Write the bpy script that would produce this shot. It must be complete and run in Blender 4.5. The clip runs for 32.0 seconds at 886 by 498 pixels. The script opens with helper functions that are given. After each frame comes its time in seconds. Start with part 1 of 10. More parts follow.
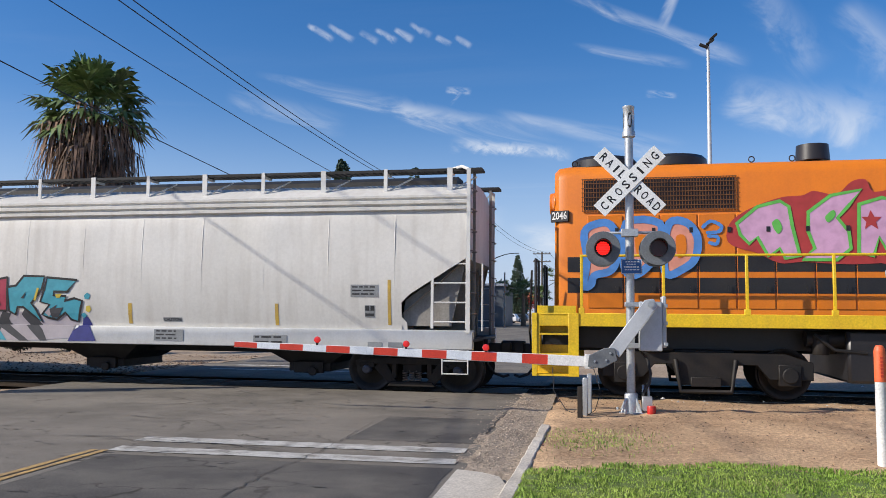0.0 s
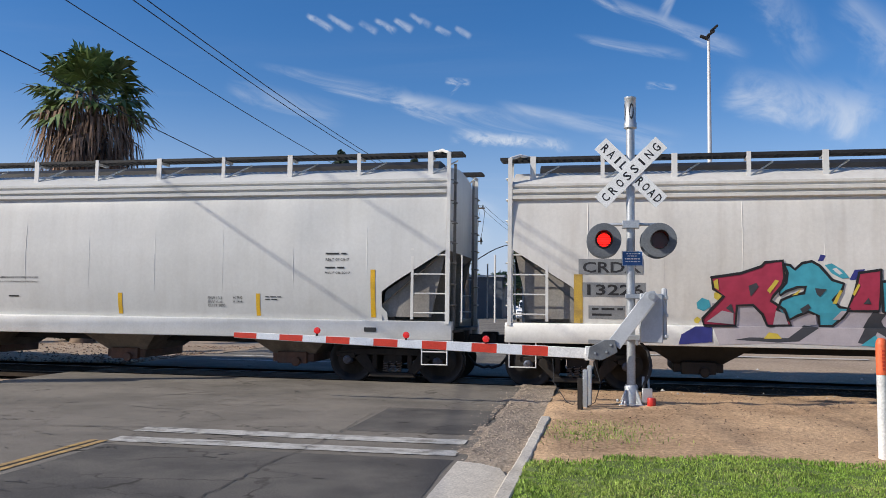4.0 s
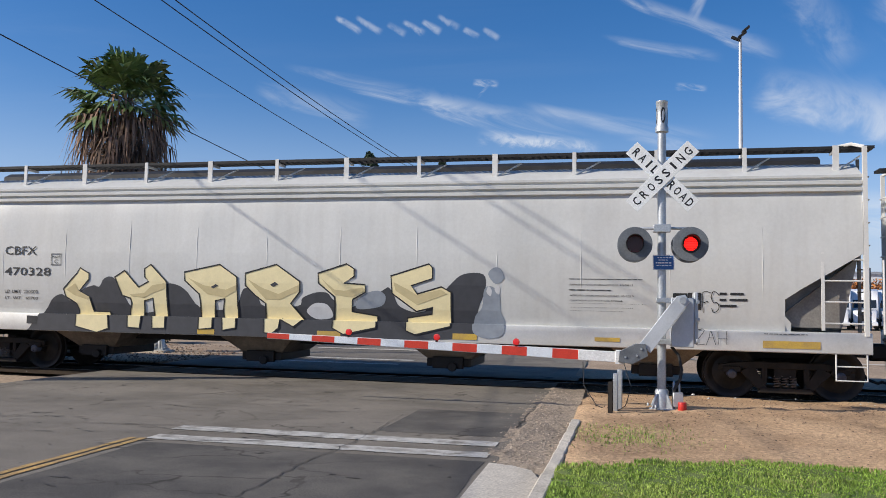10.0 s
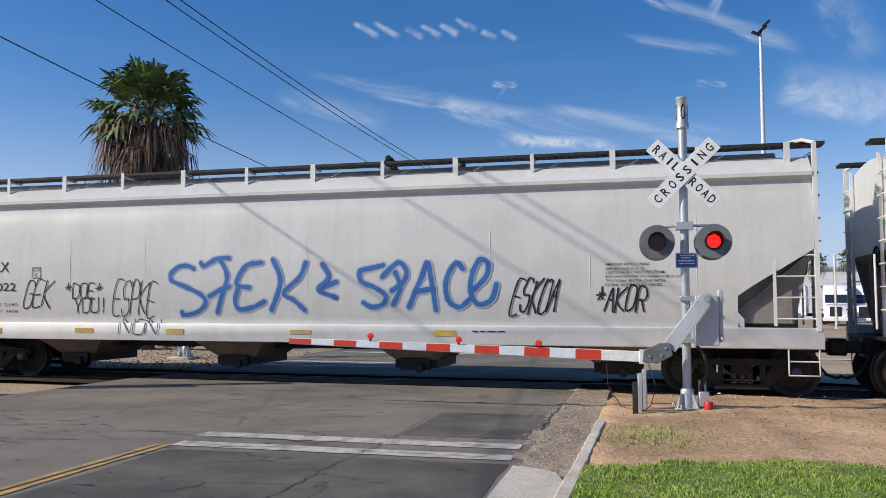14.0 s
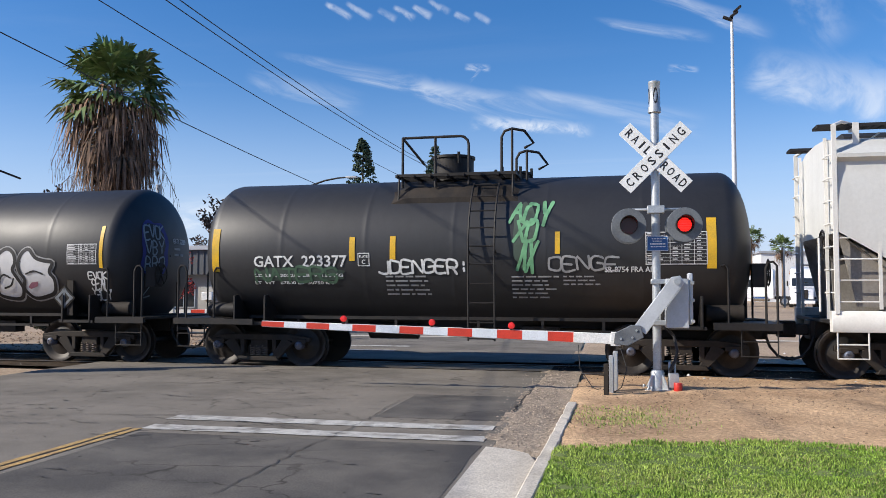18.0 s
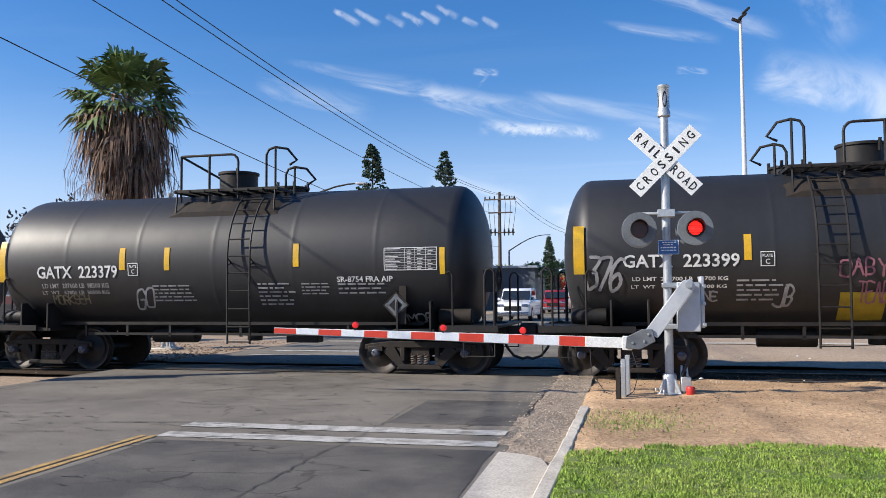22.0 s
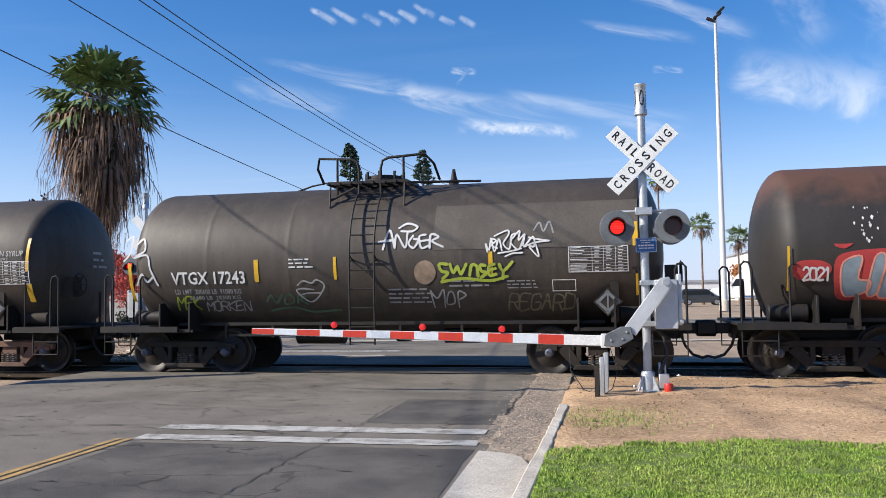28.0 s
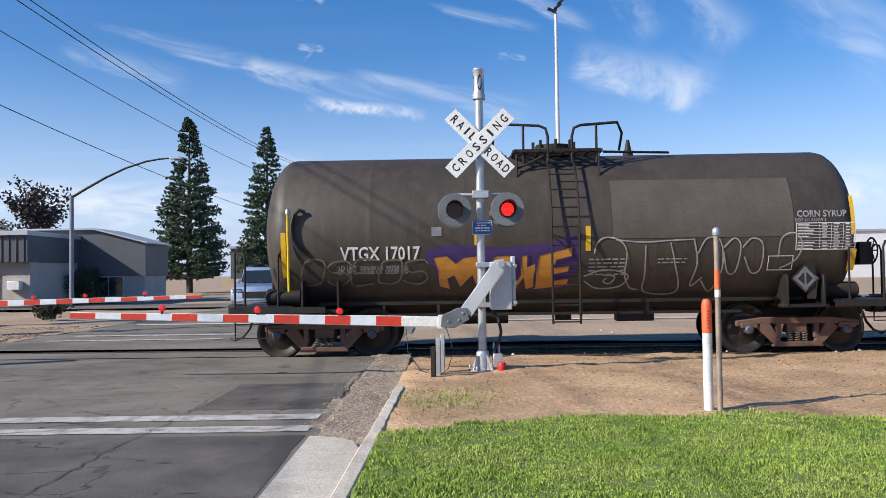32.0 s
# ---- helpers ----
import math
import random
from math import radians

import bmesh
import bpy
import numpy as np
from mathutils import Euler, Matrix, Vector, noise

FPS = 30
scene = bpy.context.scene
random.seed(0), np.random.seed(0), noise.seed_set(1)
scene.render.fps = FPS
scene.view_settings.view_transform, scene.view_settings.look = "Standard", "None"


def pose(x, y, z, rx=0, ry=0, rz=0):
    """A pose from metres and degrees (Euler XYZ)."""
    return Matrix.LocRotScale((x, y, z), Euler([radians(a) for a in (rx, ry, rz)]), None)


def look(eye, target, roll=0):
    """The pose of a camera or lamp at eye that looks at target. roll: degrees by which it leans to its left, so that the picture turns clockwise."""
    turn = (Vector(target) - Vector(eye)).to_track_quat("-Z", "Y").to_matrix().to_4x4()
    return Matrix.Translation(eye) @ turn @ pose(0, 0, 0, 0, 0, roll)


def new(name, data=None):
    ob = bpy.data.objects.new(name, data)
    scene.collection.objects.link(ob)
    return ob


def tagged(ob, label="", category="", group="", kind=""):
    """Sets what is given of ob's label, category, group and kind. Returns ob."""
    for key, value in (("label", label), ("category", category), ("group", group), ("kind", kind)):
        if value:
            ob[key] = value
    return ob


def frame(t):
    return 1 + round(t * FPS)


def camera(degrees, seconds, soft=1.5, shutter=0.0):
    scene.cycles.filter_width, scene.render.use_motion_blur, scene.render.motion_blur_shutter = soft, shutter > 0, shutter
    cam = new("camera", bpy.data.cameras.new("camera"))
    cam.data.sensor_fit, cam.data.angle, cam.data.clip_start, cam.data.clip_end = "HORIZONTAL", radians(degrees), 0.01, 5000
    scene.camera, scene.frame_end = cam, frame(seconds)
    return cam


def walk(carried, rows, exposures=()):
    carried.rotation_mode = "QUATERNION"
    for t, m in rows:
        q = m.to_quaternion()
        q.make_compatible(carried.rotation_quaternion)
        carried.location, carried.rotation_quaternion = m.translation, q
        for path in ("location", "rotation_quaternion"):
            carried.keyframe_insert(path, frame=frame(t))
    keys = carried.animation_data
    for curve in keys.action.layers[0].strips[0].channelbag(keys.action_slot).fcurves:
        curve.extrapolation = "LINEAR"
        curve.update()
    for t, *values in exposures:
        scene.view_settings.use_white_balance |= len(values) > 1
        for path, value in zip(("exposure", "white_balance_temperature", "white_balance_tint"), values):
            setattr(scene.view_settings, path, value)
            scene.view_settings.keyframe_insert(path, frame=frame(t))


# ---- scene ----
from mathutils import geometry

cam = camera(57.3, 32.0, soft=0.8)
PATH = [
    (0, (-0.119, 0.486, 1.493), (-0.469, 2.449, 1.65), 0.5),
    (0.5, (-0.121, 0.486, 1.494), (-0.489, 2.446, 1.651), 0.4),
    (1, (-0.125, 0.5, 1.491), (-0.496, 2.459, 1.647), 0.4),
    (1.5, (-0.132, 0.481, 1.491), (-0.494, 2.441, 1.645), 0.4),
    (2, (-0.141, 0.494, 1.495), (-0.494, 2.457, 1.646), 0.5),
    (2.5, (-0.146, 0.522, 1.495), (-0.489, 2.487, 1.64), 0.8),
    (3, (-0.152, 0.52, 1.491), (-0.511, 2.483, 1.631), 0.8),
    (3.5, (-0.145, 0.519, 1.495), (-0.492, 2.484, 1.63), 0.7),
    (5.5, (-0.157, 0.502, 1.494), (-0.517, 2.464, 1.63), 0.8),
    (6, (-0.157, 0.486, 1.489), (-0.543, 2.444, 1.621), 1.2),
    (6.5, (-0.153, 0.46, 1.489), (-0.582, 2.409, 1.62), 1.7),
    (7, (-0.159, 0.427, 1.498), (-0.624, 2.368, 1.629), 2.4),
    (7.5, (-0.158, 0.454, 1.487), (-0.626, 2.395, 1.61), 2.5),
    (8, (-0.158, 0.442, 1.492), (-0.625, 2.384, 1.61), 2.5),
    (8.5, (-0.157, 0.44, 1.502), (-0.609, 2.385, 1.614), 2.3),
    (9, (-0.155, 0.429, 1.515), (-0.591, 2.378, 1.627), 1.5),
    (9.5, (-0.172, 0.45, 1.511), (-0.591, 2.401, 1.637), 1.1),
    (10, (-0.185, 0.418, 1.509), (-0.598, 2.37, 1.647), 1.1),
    (10.5, (-0.183, 0.423, 1.503), (-0.613, 2.371, 1.647), 1.1),
    (11, (-0.177, 0.437, 1.504), (-0.621, 2.381, 1.652), 1.1),
    (11.5, (-0.174, 0.419, 1.512), (-0.631, 2.36, 1.666), 1.1),
    (12, (-0.171, 0.42, 1.509), (-0.634, 2.36, 1.669), 0.8),
    (12.5, (-0.17, 0.443, 1.505), (-0.631, 2.382, 1.673), 0.7),
    (13, (-0.175, 0.438, 1.501), (-0.643, 2.376, 1.664), 0.5),
    (13.5, (-0.173, 0.466, 1.497), (-0.639, 2.404, 1.651), 0.2),
    (14, (-0.173, 0.466, 1.506), (-0.638, 2.406, 1.65), 0.1),
    (14.5, (-0.177, 0.473, 1.492), (-0.638, 2.414, 1.624), 0.1),
    (16.5, (-0.177, 0.412, 1.498), (-0.632, 2.356, 1.609), -0.4),
    (17, (-0.172, 0.433, 1.5), (-0.613, 2.381, 1.606), -0.4),
    (17.5, (-0.172, 0.439, 1.499), (-0.592, 2.392, 1.605), -0.4),
    (18, (-0.181, 0.467, 1.499), (-0.581, 2.424, 1.602), 0.1),
    (18.5, (-0.184, 0.451, 1.504), (-0.579, 2.409, 1.607), 0.5),
    (19, (-0.182, 0.451, 1.508), (-0.589, 2.406, 1.611), 0.5),
    (19.5, (-0.188, 0.448, 1.507), (-0.608, 2.401, 1.615), 0.5),
    (20, (-0.187, 0.436, 1.503), (-0.619, 2.385, 1.615), 0.3),
    (20.5, (-0.194, 0.429, 1.498), (-0.631, 2.377, 1.612), 0.2),
    (21, (-0.188, 0.411, 1.506), (-0.62, 2.361, 1.62), 0.1),
    (21.5, (-0.18, 0.419, 1.508), (-0.603, 2.371, 1.623), -0.1),
    (22, (-0.184, 0.427, 1.509), (-0.608, 2.378, 1.624), -0.4),
    (22.5, (-0.197, 0.447, 1.504), (-0.615, 2.4, 1.619), -0.5),
    (23, (-0.189, 0.461, 1.513), (-0.601, 2.415, 1.632), -0.8),
    (23.5, (-0.193, 0.443, 1.516), (-0.592, 2.399, 1.645), -0.9),
    (24, (-0.188, 0.448, 1.515), (-0.568, 2.406, 1.66), -0.9),
    (24.5, (-0.171, 0.431, 1.522), (-0.541, 2.39, 1.68), -0.7),
    (25, (-0.172, 0.431, 1.516), (-0.537, 2.391, 1.68), -0.2),
    (25.5, (-0.179, 0.424, 1.506), (-0.555, 2.382, 1.661), 0.0),
    (27.5, (-0.178, 0.448, 1.509), (-0.562, 2.407, 1.626), -0.8),
    (28, (-0.192, 0.446, 1.51), (-0.564, 2.408, 1.622), -0.8),
    (28.5, (-0.191, 0.47, 1.504), (-0.555, 2.433, 1.613), -0.7),
    (29, (-0.204, 0.459, 1.501), (-0.568, 2.423, 1.606), -0.4),
    (29.5, (-0.206, 0.442, 1.503), (-0.58, 2.404, 1.6), -0.3),
    (30, (-0.204, 0.45, 1.506), (-0.588, 2.411, 1.596), -0.4),
    (30.5, (-0.201, 0.448, 1.502), (-0.59, 2.408, 1.585), -0.3),
    (31, (-0.175, 0.479, 1.503), (-0.555, 2.441, 1.579), -0.4),
    (31.5, (-0.146, 0.539, 1.508), (-0.426, 2.518, 1.576), -0.5),
    (32, (-0.076, 0.557, 1.525), (-0.075, 2.557, 1.584), -0.8),
]
walk(cam, [(t, look(eye, target, roll)) for t, eye, target, roll in PATH],
     exposures=[(0, 0.1), (1, -0.1), (3, 0.0), (5.5, 0.0), (14.5, 0.0), (17, -0.1), (18.5, 0.4), (31, 0.4), (32, 0.3)])

# ---- light ----
SUN_DIR = Vector((0.78, 0.36, -0.52)).normalized()
sun_el = math.asin(-SUN_DIR.z)
sun_az = math.atan2(-SUN_DIR.x, -SUN_DIR.y)
sun = new("sun", bpy.data.lights.new("sun", "SUN"))
sun.data.energy, sun.data.angle, sun.data.color = 5.2, radians(0.53), (1.0, 0.93, 0.82)
sun.matrix_world = look((0, 0, 60), Vector((0, 0, 60)) + SUN_DIR)
scene.view_settings.exposure = 0.0

world = bpy.data.worlds.new("sky")
scene.world = world
world.use_nodes = True
wn, wl = world.node_tree.nodes, world.node_tree.links
wn.clear()


def wnode(kind, **kw):
    n = wn.new(kind)
    for k, v in kw.items():
        if k in n.inputs:
            n.inputs[k].default_value = v
    return n


w_out = wnode("ShaderNodeOutputWorld")
w_bg = wnode("ShaderNodeBackground", Strength=0.114)
w_sky = wn.new("ShaderNodeTexSky")
w_sky.sky_type, w_sky.sun_disc = "NISHITA", False
w_sky.sun_elevation, w_sky.sun_rotation = sun_el, sun_az
w_sky.air_density, w_sky.dust_density, w_sky.ozone_density = 1.0, 0.35, 1.4
w_tc = wn.new("ShaderNodeTexCoord")
w_sep = wn.new("ShaderNodeSeparateXYZ")
wl.new(w_tc.outputs["Generated"], w_sep.inputs[0])


def wmath(op, a, b=None, c=None):
    n = wn.new("ShaderNodeMath")
    n.operation = op
    for i, v in enumerate((a, b, c)):
        if v is None:
            continue
        if isinstance(v, (int, float)):
            n.inputs[i].default_value = v
        else:
            wl.new(v, n.inputs[i])
    return n.outputs[0]


# clouds lie on a flat layer: direction divided by its height gives a place on it
zc = wmath("MAXIMUM", w_sep.outputs[2], 0.02)
cu = wmath("DIVIDE", w_sep.outputs[0], zc)
cv = wmath("DIVIDE", w_sep.outputs[1], zc)


def layer(scale, rot, stretch, detail, rough, distort, off):
    comb = wn.new("ShaderNodeCombineXYZ")
    wl.new(cu, comb.inputs[0])
    wl.new(cv, comb.inputs[1])
    comb.inputs[2].default_value = off
    mp = wn.new("ShaderNodeMapping")
    mp.inputs["Rotation"].default_value = (0, 0, radians(rot))
    mp.inputs["Scale"].default_value = (1, stretch, 1)
    wl.new(comb.outputs[0], mp.inputs[0])
    nz = wnode("ShaderNodeTexNoise", Scale=scale, Detail=detail, Roughness=rough, Distortion=distort)
    wl.new(mp.outputs[0], nz.inputs["Vector"])
    return nz.outputs[0]


def smooth(v, a, b):
    n = wn.new("ShaderNodeMapRange")
    n.interpolation_type = "SMOOTHSTEP"
    wl.new(v, n.inputs[0])
    n.inputs[1].default_value, n.inputs[2].default_value = a, b
    return n.outputs[0]


fwd = wmath("MAXIMUM", w_sep.outputs[1], 0.05)
su = wmath("DIVIDE", w_sep.outputs[0], fwd)
sv = wmath("DIVIDE", w_sep.outputs[2], fwd)


def band(u0, v0, u1, v1, w0, w1, amount, seed, fine=9.0, ragged=(0.30, 0.74), comb=4.0):
    """A wisp of high cloud from one direction to another, its width growing from w0 to w1."""
    L = math.hypot(u1 - u0, v1 - v0)
    du, dv = (u1 - u0) / L, (v1 - v0) / L
    pu, pv = wmath("SUBTRACT", su, u0), wmath("SUBTRACT", sv, v0)
    along = wmath("DIVIDE", wmath("ADD", wmath("MULTIPLY", pu, du), wmath("MULTIPLY", pv, dv)), L)
    across = wmath("SUBTRACT", wmath("MULTIPLY", pv, du), wmath("MULTIPLY", pu, dv))
    place = wn.new("ShaderNodeCombineXYZ")
    wl.new(wmath("MULTIPLY", along, L * fine), place.inputs[0])
    wl.new(wmath("MULTIPLY", across, fine * comb), place.inputs[1])
    place.inputs[2].default_value = seed
    nz = wnode("ShaderNodeTexNoise", Scale=1.0, Detail=7, Roughness=0.60, Distortion=0.9)
    wl.new(place.outputs[0], nz.inputs["Vector"])
    width = wmath("ADD", wmath("MULTIPLY", along, w1 - w0), w0)
    wob = wmath("MULTIPLY", wmath("SUBTRACT", nz.outputs[0], 0.5), wmath("MULTIPLY", width, 1.6))
    side = wmath("DIVIDE", wmath("ABSOLUTE", wmath("ADD", across, wob)), width)
    m = wmath("MULTIPLY", smooth(side, 1.0, 0.1), wmath("MULTIPLY", smooth(along, 0.0, 0.2), smooth(along, 1.0, 0.75)))
    return wmath("MULTIPLY", wmath("MULTIPLY", m, smooth(nz.outputs[0], *ragged)), amount)


cover = wmath("ADD", band(-0.44, 0.318, -0.02, 0.202, 0.006, 0.030, 0.62, 1.0, 7.0), band(-0.12, 0.254, 0.13, 0.190, 0.008, 0.024, 0.50, 2.0, 7.0))
for w in ((-0.175, 0.214, -0.01, 0.196, 0.012, 0.010, 0.75, 5.0, 34.0, (0.28, 0.68), 1.2), (-0.178, 0.284, -0.142, 0.280, 0.006, 0.006, 0.7, 6.0, 30.0), (-0.155, 0.282, -0.172, 0.262, 0.003, 0.003, 0.4, 6.2, 30.0), (0.07, 0.27, 0.11, 0.264, 0.006, 0.006, 0.55, 6.5, 30.0),
          (-0.03, 0.40, 0.20, 0.300, 0.010, 0.016, 0.5, 7.0), (-0.02, 0.335, 0.13, 0.300, 0.006, 0.012, 0.35, 8.0), (0.12, 0.42, 0.09, 0.345, 0.008, 0.010, 0.55, 9.0),
          (0.20, 0.40, 0.27, 0.28, 0.030, 0.050, 0.36, 10.0, 8.0, (0.34, 0.80), 2.0), (0.29, 0.37, 0.38, 0.27, 0.030, 0.060, 0.46, 11.0, 8.0, (0.34, 0.80), 1.8), (0.15, 0.27, 0.36, 0.215, 0.030, 0.055, 0.62, 12.0, 9.0, (0.32, 0.76), 1.8), (0.36, 0.40, 0.60, 0.25, 0.05, 0.09, 0.45, 13.0, 7.0, (0.34, 0.80), 1.8),
          (-0.62, 0.105, -0.20, 0.085, 0.03, 0.045, 0.8, 14.0, 8.0), (-0.24, 0.150, -0.10, 0.100, 0.02, 0.05, 0.5, 15.0, 8.0), (0.22, 0.120, 0.60, 0.100, 0.03, 0.05, 0.75, 16.0, 8.0), (-0.10, 0.10, 0.08, 0.085, 0.02, 0.03, 0.6, 17.0, 9.0), (-0.48, 0.29, -0.30, 0.24, 0.02, 0.02, 0.25, 18.0)):
    cover = wmath("ADD", cover, band(*w))
# a row of small slanting tufts high up
for k, (u, v, r, a) in enumerate(((-0.345, 0.368, 0.020, 0.70), (-0.317, 0.366, 0.020, 0.60), (-0.279, 0.358, 0.014, 0.45), (-0.256, 0.359, 0.016, 0.60), (-0.232, 0.359, 0.014, 0.70), (-0.210, 0.364, 0.016, 0.45), (-0.180, 0.348, 0.011, 0.65), (-0.154, 0.346, 0.012, 0.50))):
    cover = wmath("ADD", cover, band(u - r, v + 0.62 * r, u + r, v - 0.62 * r, 0.0045, 0.0065, 0.66 * a, 20.0 + k, 26.0, (0.22, 0.62), 2.0))
ahead = smooth(w_sep.outputs[1], 0.1, 0.35)
other = wmath("MULTIPLY", smooth(layer(0.32, -38, 4.5, 8, 0.62, 0.9, 3.1), 0.50, 0.80), smooth(layer(0.22, 10, 1.0, 3, 0.5, 0.0, 7.7), 0.40, 0.66))
cover = wmath("ADD", wmath("MULTIPLY", cover, ahead), wmath("MULTIPLY", other, wmath("SUBTRACT", 0.7, wmath("MULTIPLY", ahead, 0.62))))
cover = wmath("MULTIPLY", wmath("MINIMUM", cover, 0.85), smooth(w_sep.outputs[2], 0.0, 0.03))
w_hsv = wnode("ShaderNodeHueSaturation", Saturation=1.45, Value=1.0)
wl.new(w_sky.outputs[0], w_hsv.inputs["Color"])
# pale blue haze towards the horizon
w_haze = wn.new("ShaderNodeMix")
w_haze.data_type = "RGBA"
wl.new(wmath("MULTIPLY", smooth(w_sep.outputs[2], 0.26, 0.0), 0.75), w_haze.inputs["Factor"])
w_tint = wn.new("ShaderNodeMix")
w_tint.data_type, w_tint.blend_type = "RGBA", "MULTIPLY"
w_tint.inputs["Factor"].default_value = 1.0
wl.new(w_hsv.outputs[0], w_tint.inputs["A"])
w_tint.inputs["B"].default_value = (1.02, 0.91, 1.07, 1)
wl.new(w_tint.outputs["Result"], w_haze.inputs["A"])
w_haze.inputs["B"].default_value = (3.7, 4.9, 7.2, 1)
w_mix = wn.new("ShaderNodeMix")
w_mix.data_type = "RGBA"
wl.new(cover, w_mix.inputs["Factor"])
wl.new(w_haze.outputs["Result"], w_mix.inputs["A"])
w_mix.inputs["B"].default_value = (6.6, 7.0, 7.6, 1)
wl.new(w_mix.outputs["Result"], w_bg.inputs[0])
wl.new(w_bg.outputs[0], w_out.inputs[0])

# ---- materials ----
def surf(name, col, col2=None, scale=2.0, fine=40.0, rough=0.6, metal=0.0, bump=0.15, streak=0.0, dirt=None, dirt_amt=0.0, mix=(0.4, 0.65), island=0.0, coat=0.0, spec=0.5, grit=1.0, cracks=0.0):
    """A painted, earthen or metal surface: two colours mixed at a large scale, a fine grain, run-down streaks and grime."""
    m = bpy.data.materials.new(name)
    m.use_nodes = True
    n, l = m.node_tree.nodes, m.node_tree.links
    b = n["Principled BSDF"]
    tc = n.new("ShaderNodeTexCoord")
    big = n.new("ShaderNodeTexNoise")
    big.inputs["Scale"].default_value, big.inputs["Detail"].default_value, big.inputs["Roughness"].default_value = scale, 6, 0.62
    sm = n.new("ShaderNodeTexNoise")
    sm.inputs["Scale"].default_value, sm.inputs["Detail"].default_value, sm.inputs["Roughness"].default_value = fine, 4, 0.6
    for t in (big, sm):
        l.new(tc.outputs["Object"], t.inputs["Vector"])
    ramp = n.new("ShaderNodeMapRange")
    l.new(big.outputs[0], ramp.inputs[0])
    ramp.inputs[1].default_value, ramp.inputs[2].default_value = mix
    mx = n.new("ShaderNodeMix")
    mx.data_type = "RGBA"
    col2 = col2 or tuple(c * 0.78 for c in col)
    mx.inputs["A"].default_value, mx.inputs["B"].default_value = (*col, 1), (*col2, 1)
    l.new(ramp.outputs[0], mx.inputs["Factor"])
    out = mx.outputs["Result"]
    grain = n.new("ShaderNodeMapRange")
    l.new(sm.outputs[0], grain.inputs[0])
    grain.inputs[1].default_value, grain.inputs[2].default_value, grain.inputs[3].default_value, grain.inputs[4].default_value = 0.3, 0.7, 1 - 0.18 * grit, 1 + 0.14 * grit
    mul = n.new("ShaderNodeMix")
    mul.data_type, mul.blend_type = "RGBA", "MULTIPLY"
    mul.inputs["Factor"].default_value = 1.0
    l.new(out, mul.inputs["A"])
    l.new(grain.outputs[0], mul.inputs["B"])
    out = mul.outputs["Result"]
    if streak or dirt_amt:
        mp = n.new("ShaderNodeMapping")
        mp.inputs["Scale"].default_value = (5.0, 5.0, 0.35)
        l.new(tc.outputs["Object"], mp.inputs[0])
        st = n.new("ShaderNodeTexNoise")
        st.inputs["Scale"].default_value, st.inputs["Detail"].default_value = 1.3, 7
        l.new(mp.outputs[0], st.inputs["Vector"])
        sr = n.new("ShaderNodeMapRange")
        l.new(st.outputs[0], sr.inputs[0])
        sr.inputs[1].default_value, sr.inputs[2].default_value, sr.inputs[4].default_value = 0.45, 0.8, max(streak, dirt_amt)
        dm = n.new("ShaderNodeMix")
        dm.data_type = "RGBA"
        l.new(sr.outputs[0], dm.inputs["Factor"])
        l.new(out, dm.inputs["A"])
        dm.inputs["B"].default_value = (*(dirt or (0.16, 0.12, 0.09)), 1)
        out = dm.outputs["Result"]
    if island:
        oi = n.new("ShaderNodeObjectInfo")
        geo = n.new("ShaderNodeNewGeometry")
        ad = n.new("ShaderNodeMath")
        ad.operation = "ADD"
        l.new(oi.outputs["Random"], ad.inputs[0])
        l.new(geo.outputs["Random Per Island"], ad.inputs[1])
        fr = n.new("ShaderNodeMath")
        fr.operation = "FRACT"
        l.new(ad.outputs[0], fr.inputs[0])
        ir = n.new("ShaderNodeMapRange")
        l.new(fr.outputs[0], ir.inputs[0])
        ir.inputs[3].default_value, ir.inputs[4].default_value = 1 - island, 1 + island
        im = n.new("ShaderNodeMix")
        im.data_type, im.blend_type = "RGBA", "MULTIPLY"
        im.inputs["Factor"].default_value = 1.0
        l.new(out, im.inputs["A"])
        l.new(ir.outputs[0], im.inputs["B"])
        out = im.outputs["Result"]
    if cracks:
        vo = n.new("ShaderNodeTexVoronoi")
        vo.feature = "DISTANCE_TO_EDGE"
        vo.inputs["Scale"].default_value = 1.1
        dn = n.new("ShaderNodeTexNoise")
        dn.inputs["Scale"].default_value, dn.inputs["Detail"].default_value = 3.0, 5
        l.new(tc.outputs["Object"], dn.inputs["Vector"])
        wp = n.new("ShaderNodeVectorMath")
        wp.operation = "MULTIPLY_ADD"
        l.new(dn.outputs["Color"], wp.inputs[0])
        wp.inputs[1].default_value = (0.55, 0.55, 0.0)
        l.new(tc.outputs["Object"], wp.inputs[2])
        sq = n.new("ShaderNodeMapping")
        sq.inputs["Scale"].default_value = (0.55, 1.0, 1.0)
        l.new(wp.outputs[0], sq.inputs[0])
        l.new(sq.outputs[0], vo.inputs["Vector"])
        ln = n.new("ShaderNodeMapRange")
        l.new(vo.outputs["Distance"], ln.inputs[0])
        ln.inputs[1].default_value, ln.inputs[2].default_value, ln.inputs[3].default_value, ln.inputs[4].default_value = 0.003, 0.014, 1.0, 0.0
        where = n.new("ShaderNodeTexNoise")
        where.inputs["Scale"].default_value, where.inputs["Detail"].default_value = 0.4, 3
        l.new(tc.outputs["Object"], where.inputs["Vector"])
        wr = n.new("ShaderNodeMapRange")
        l.new(where.outputs[0], wr.inputs[0])
        wr.inputs[1].default_value, wr.inputs[2].default_value, wr.inputs[4].default_value = 0.46, 0.60, cracks
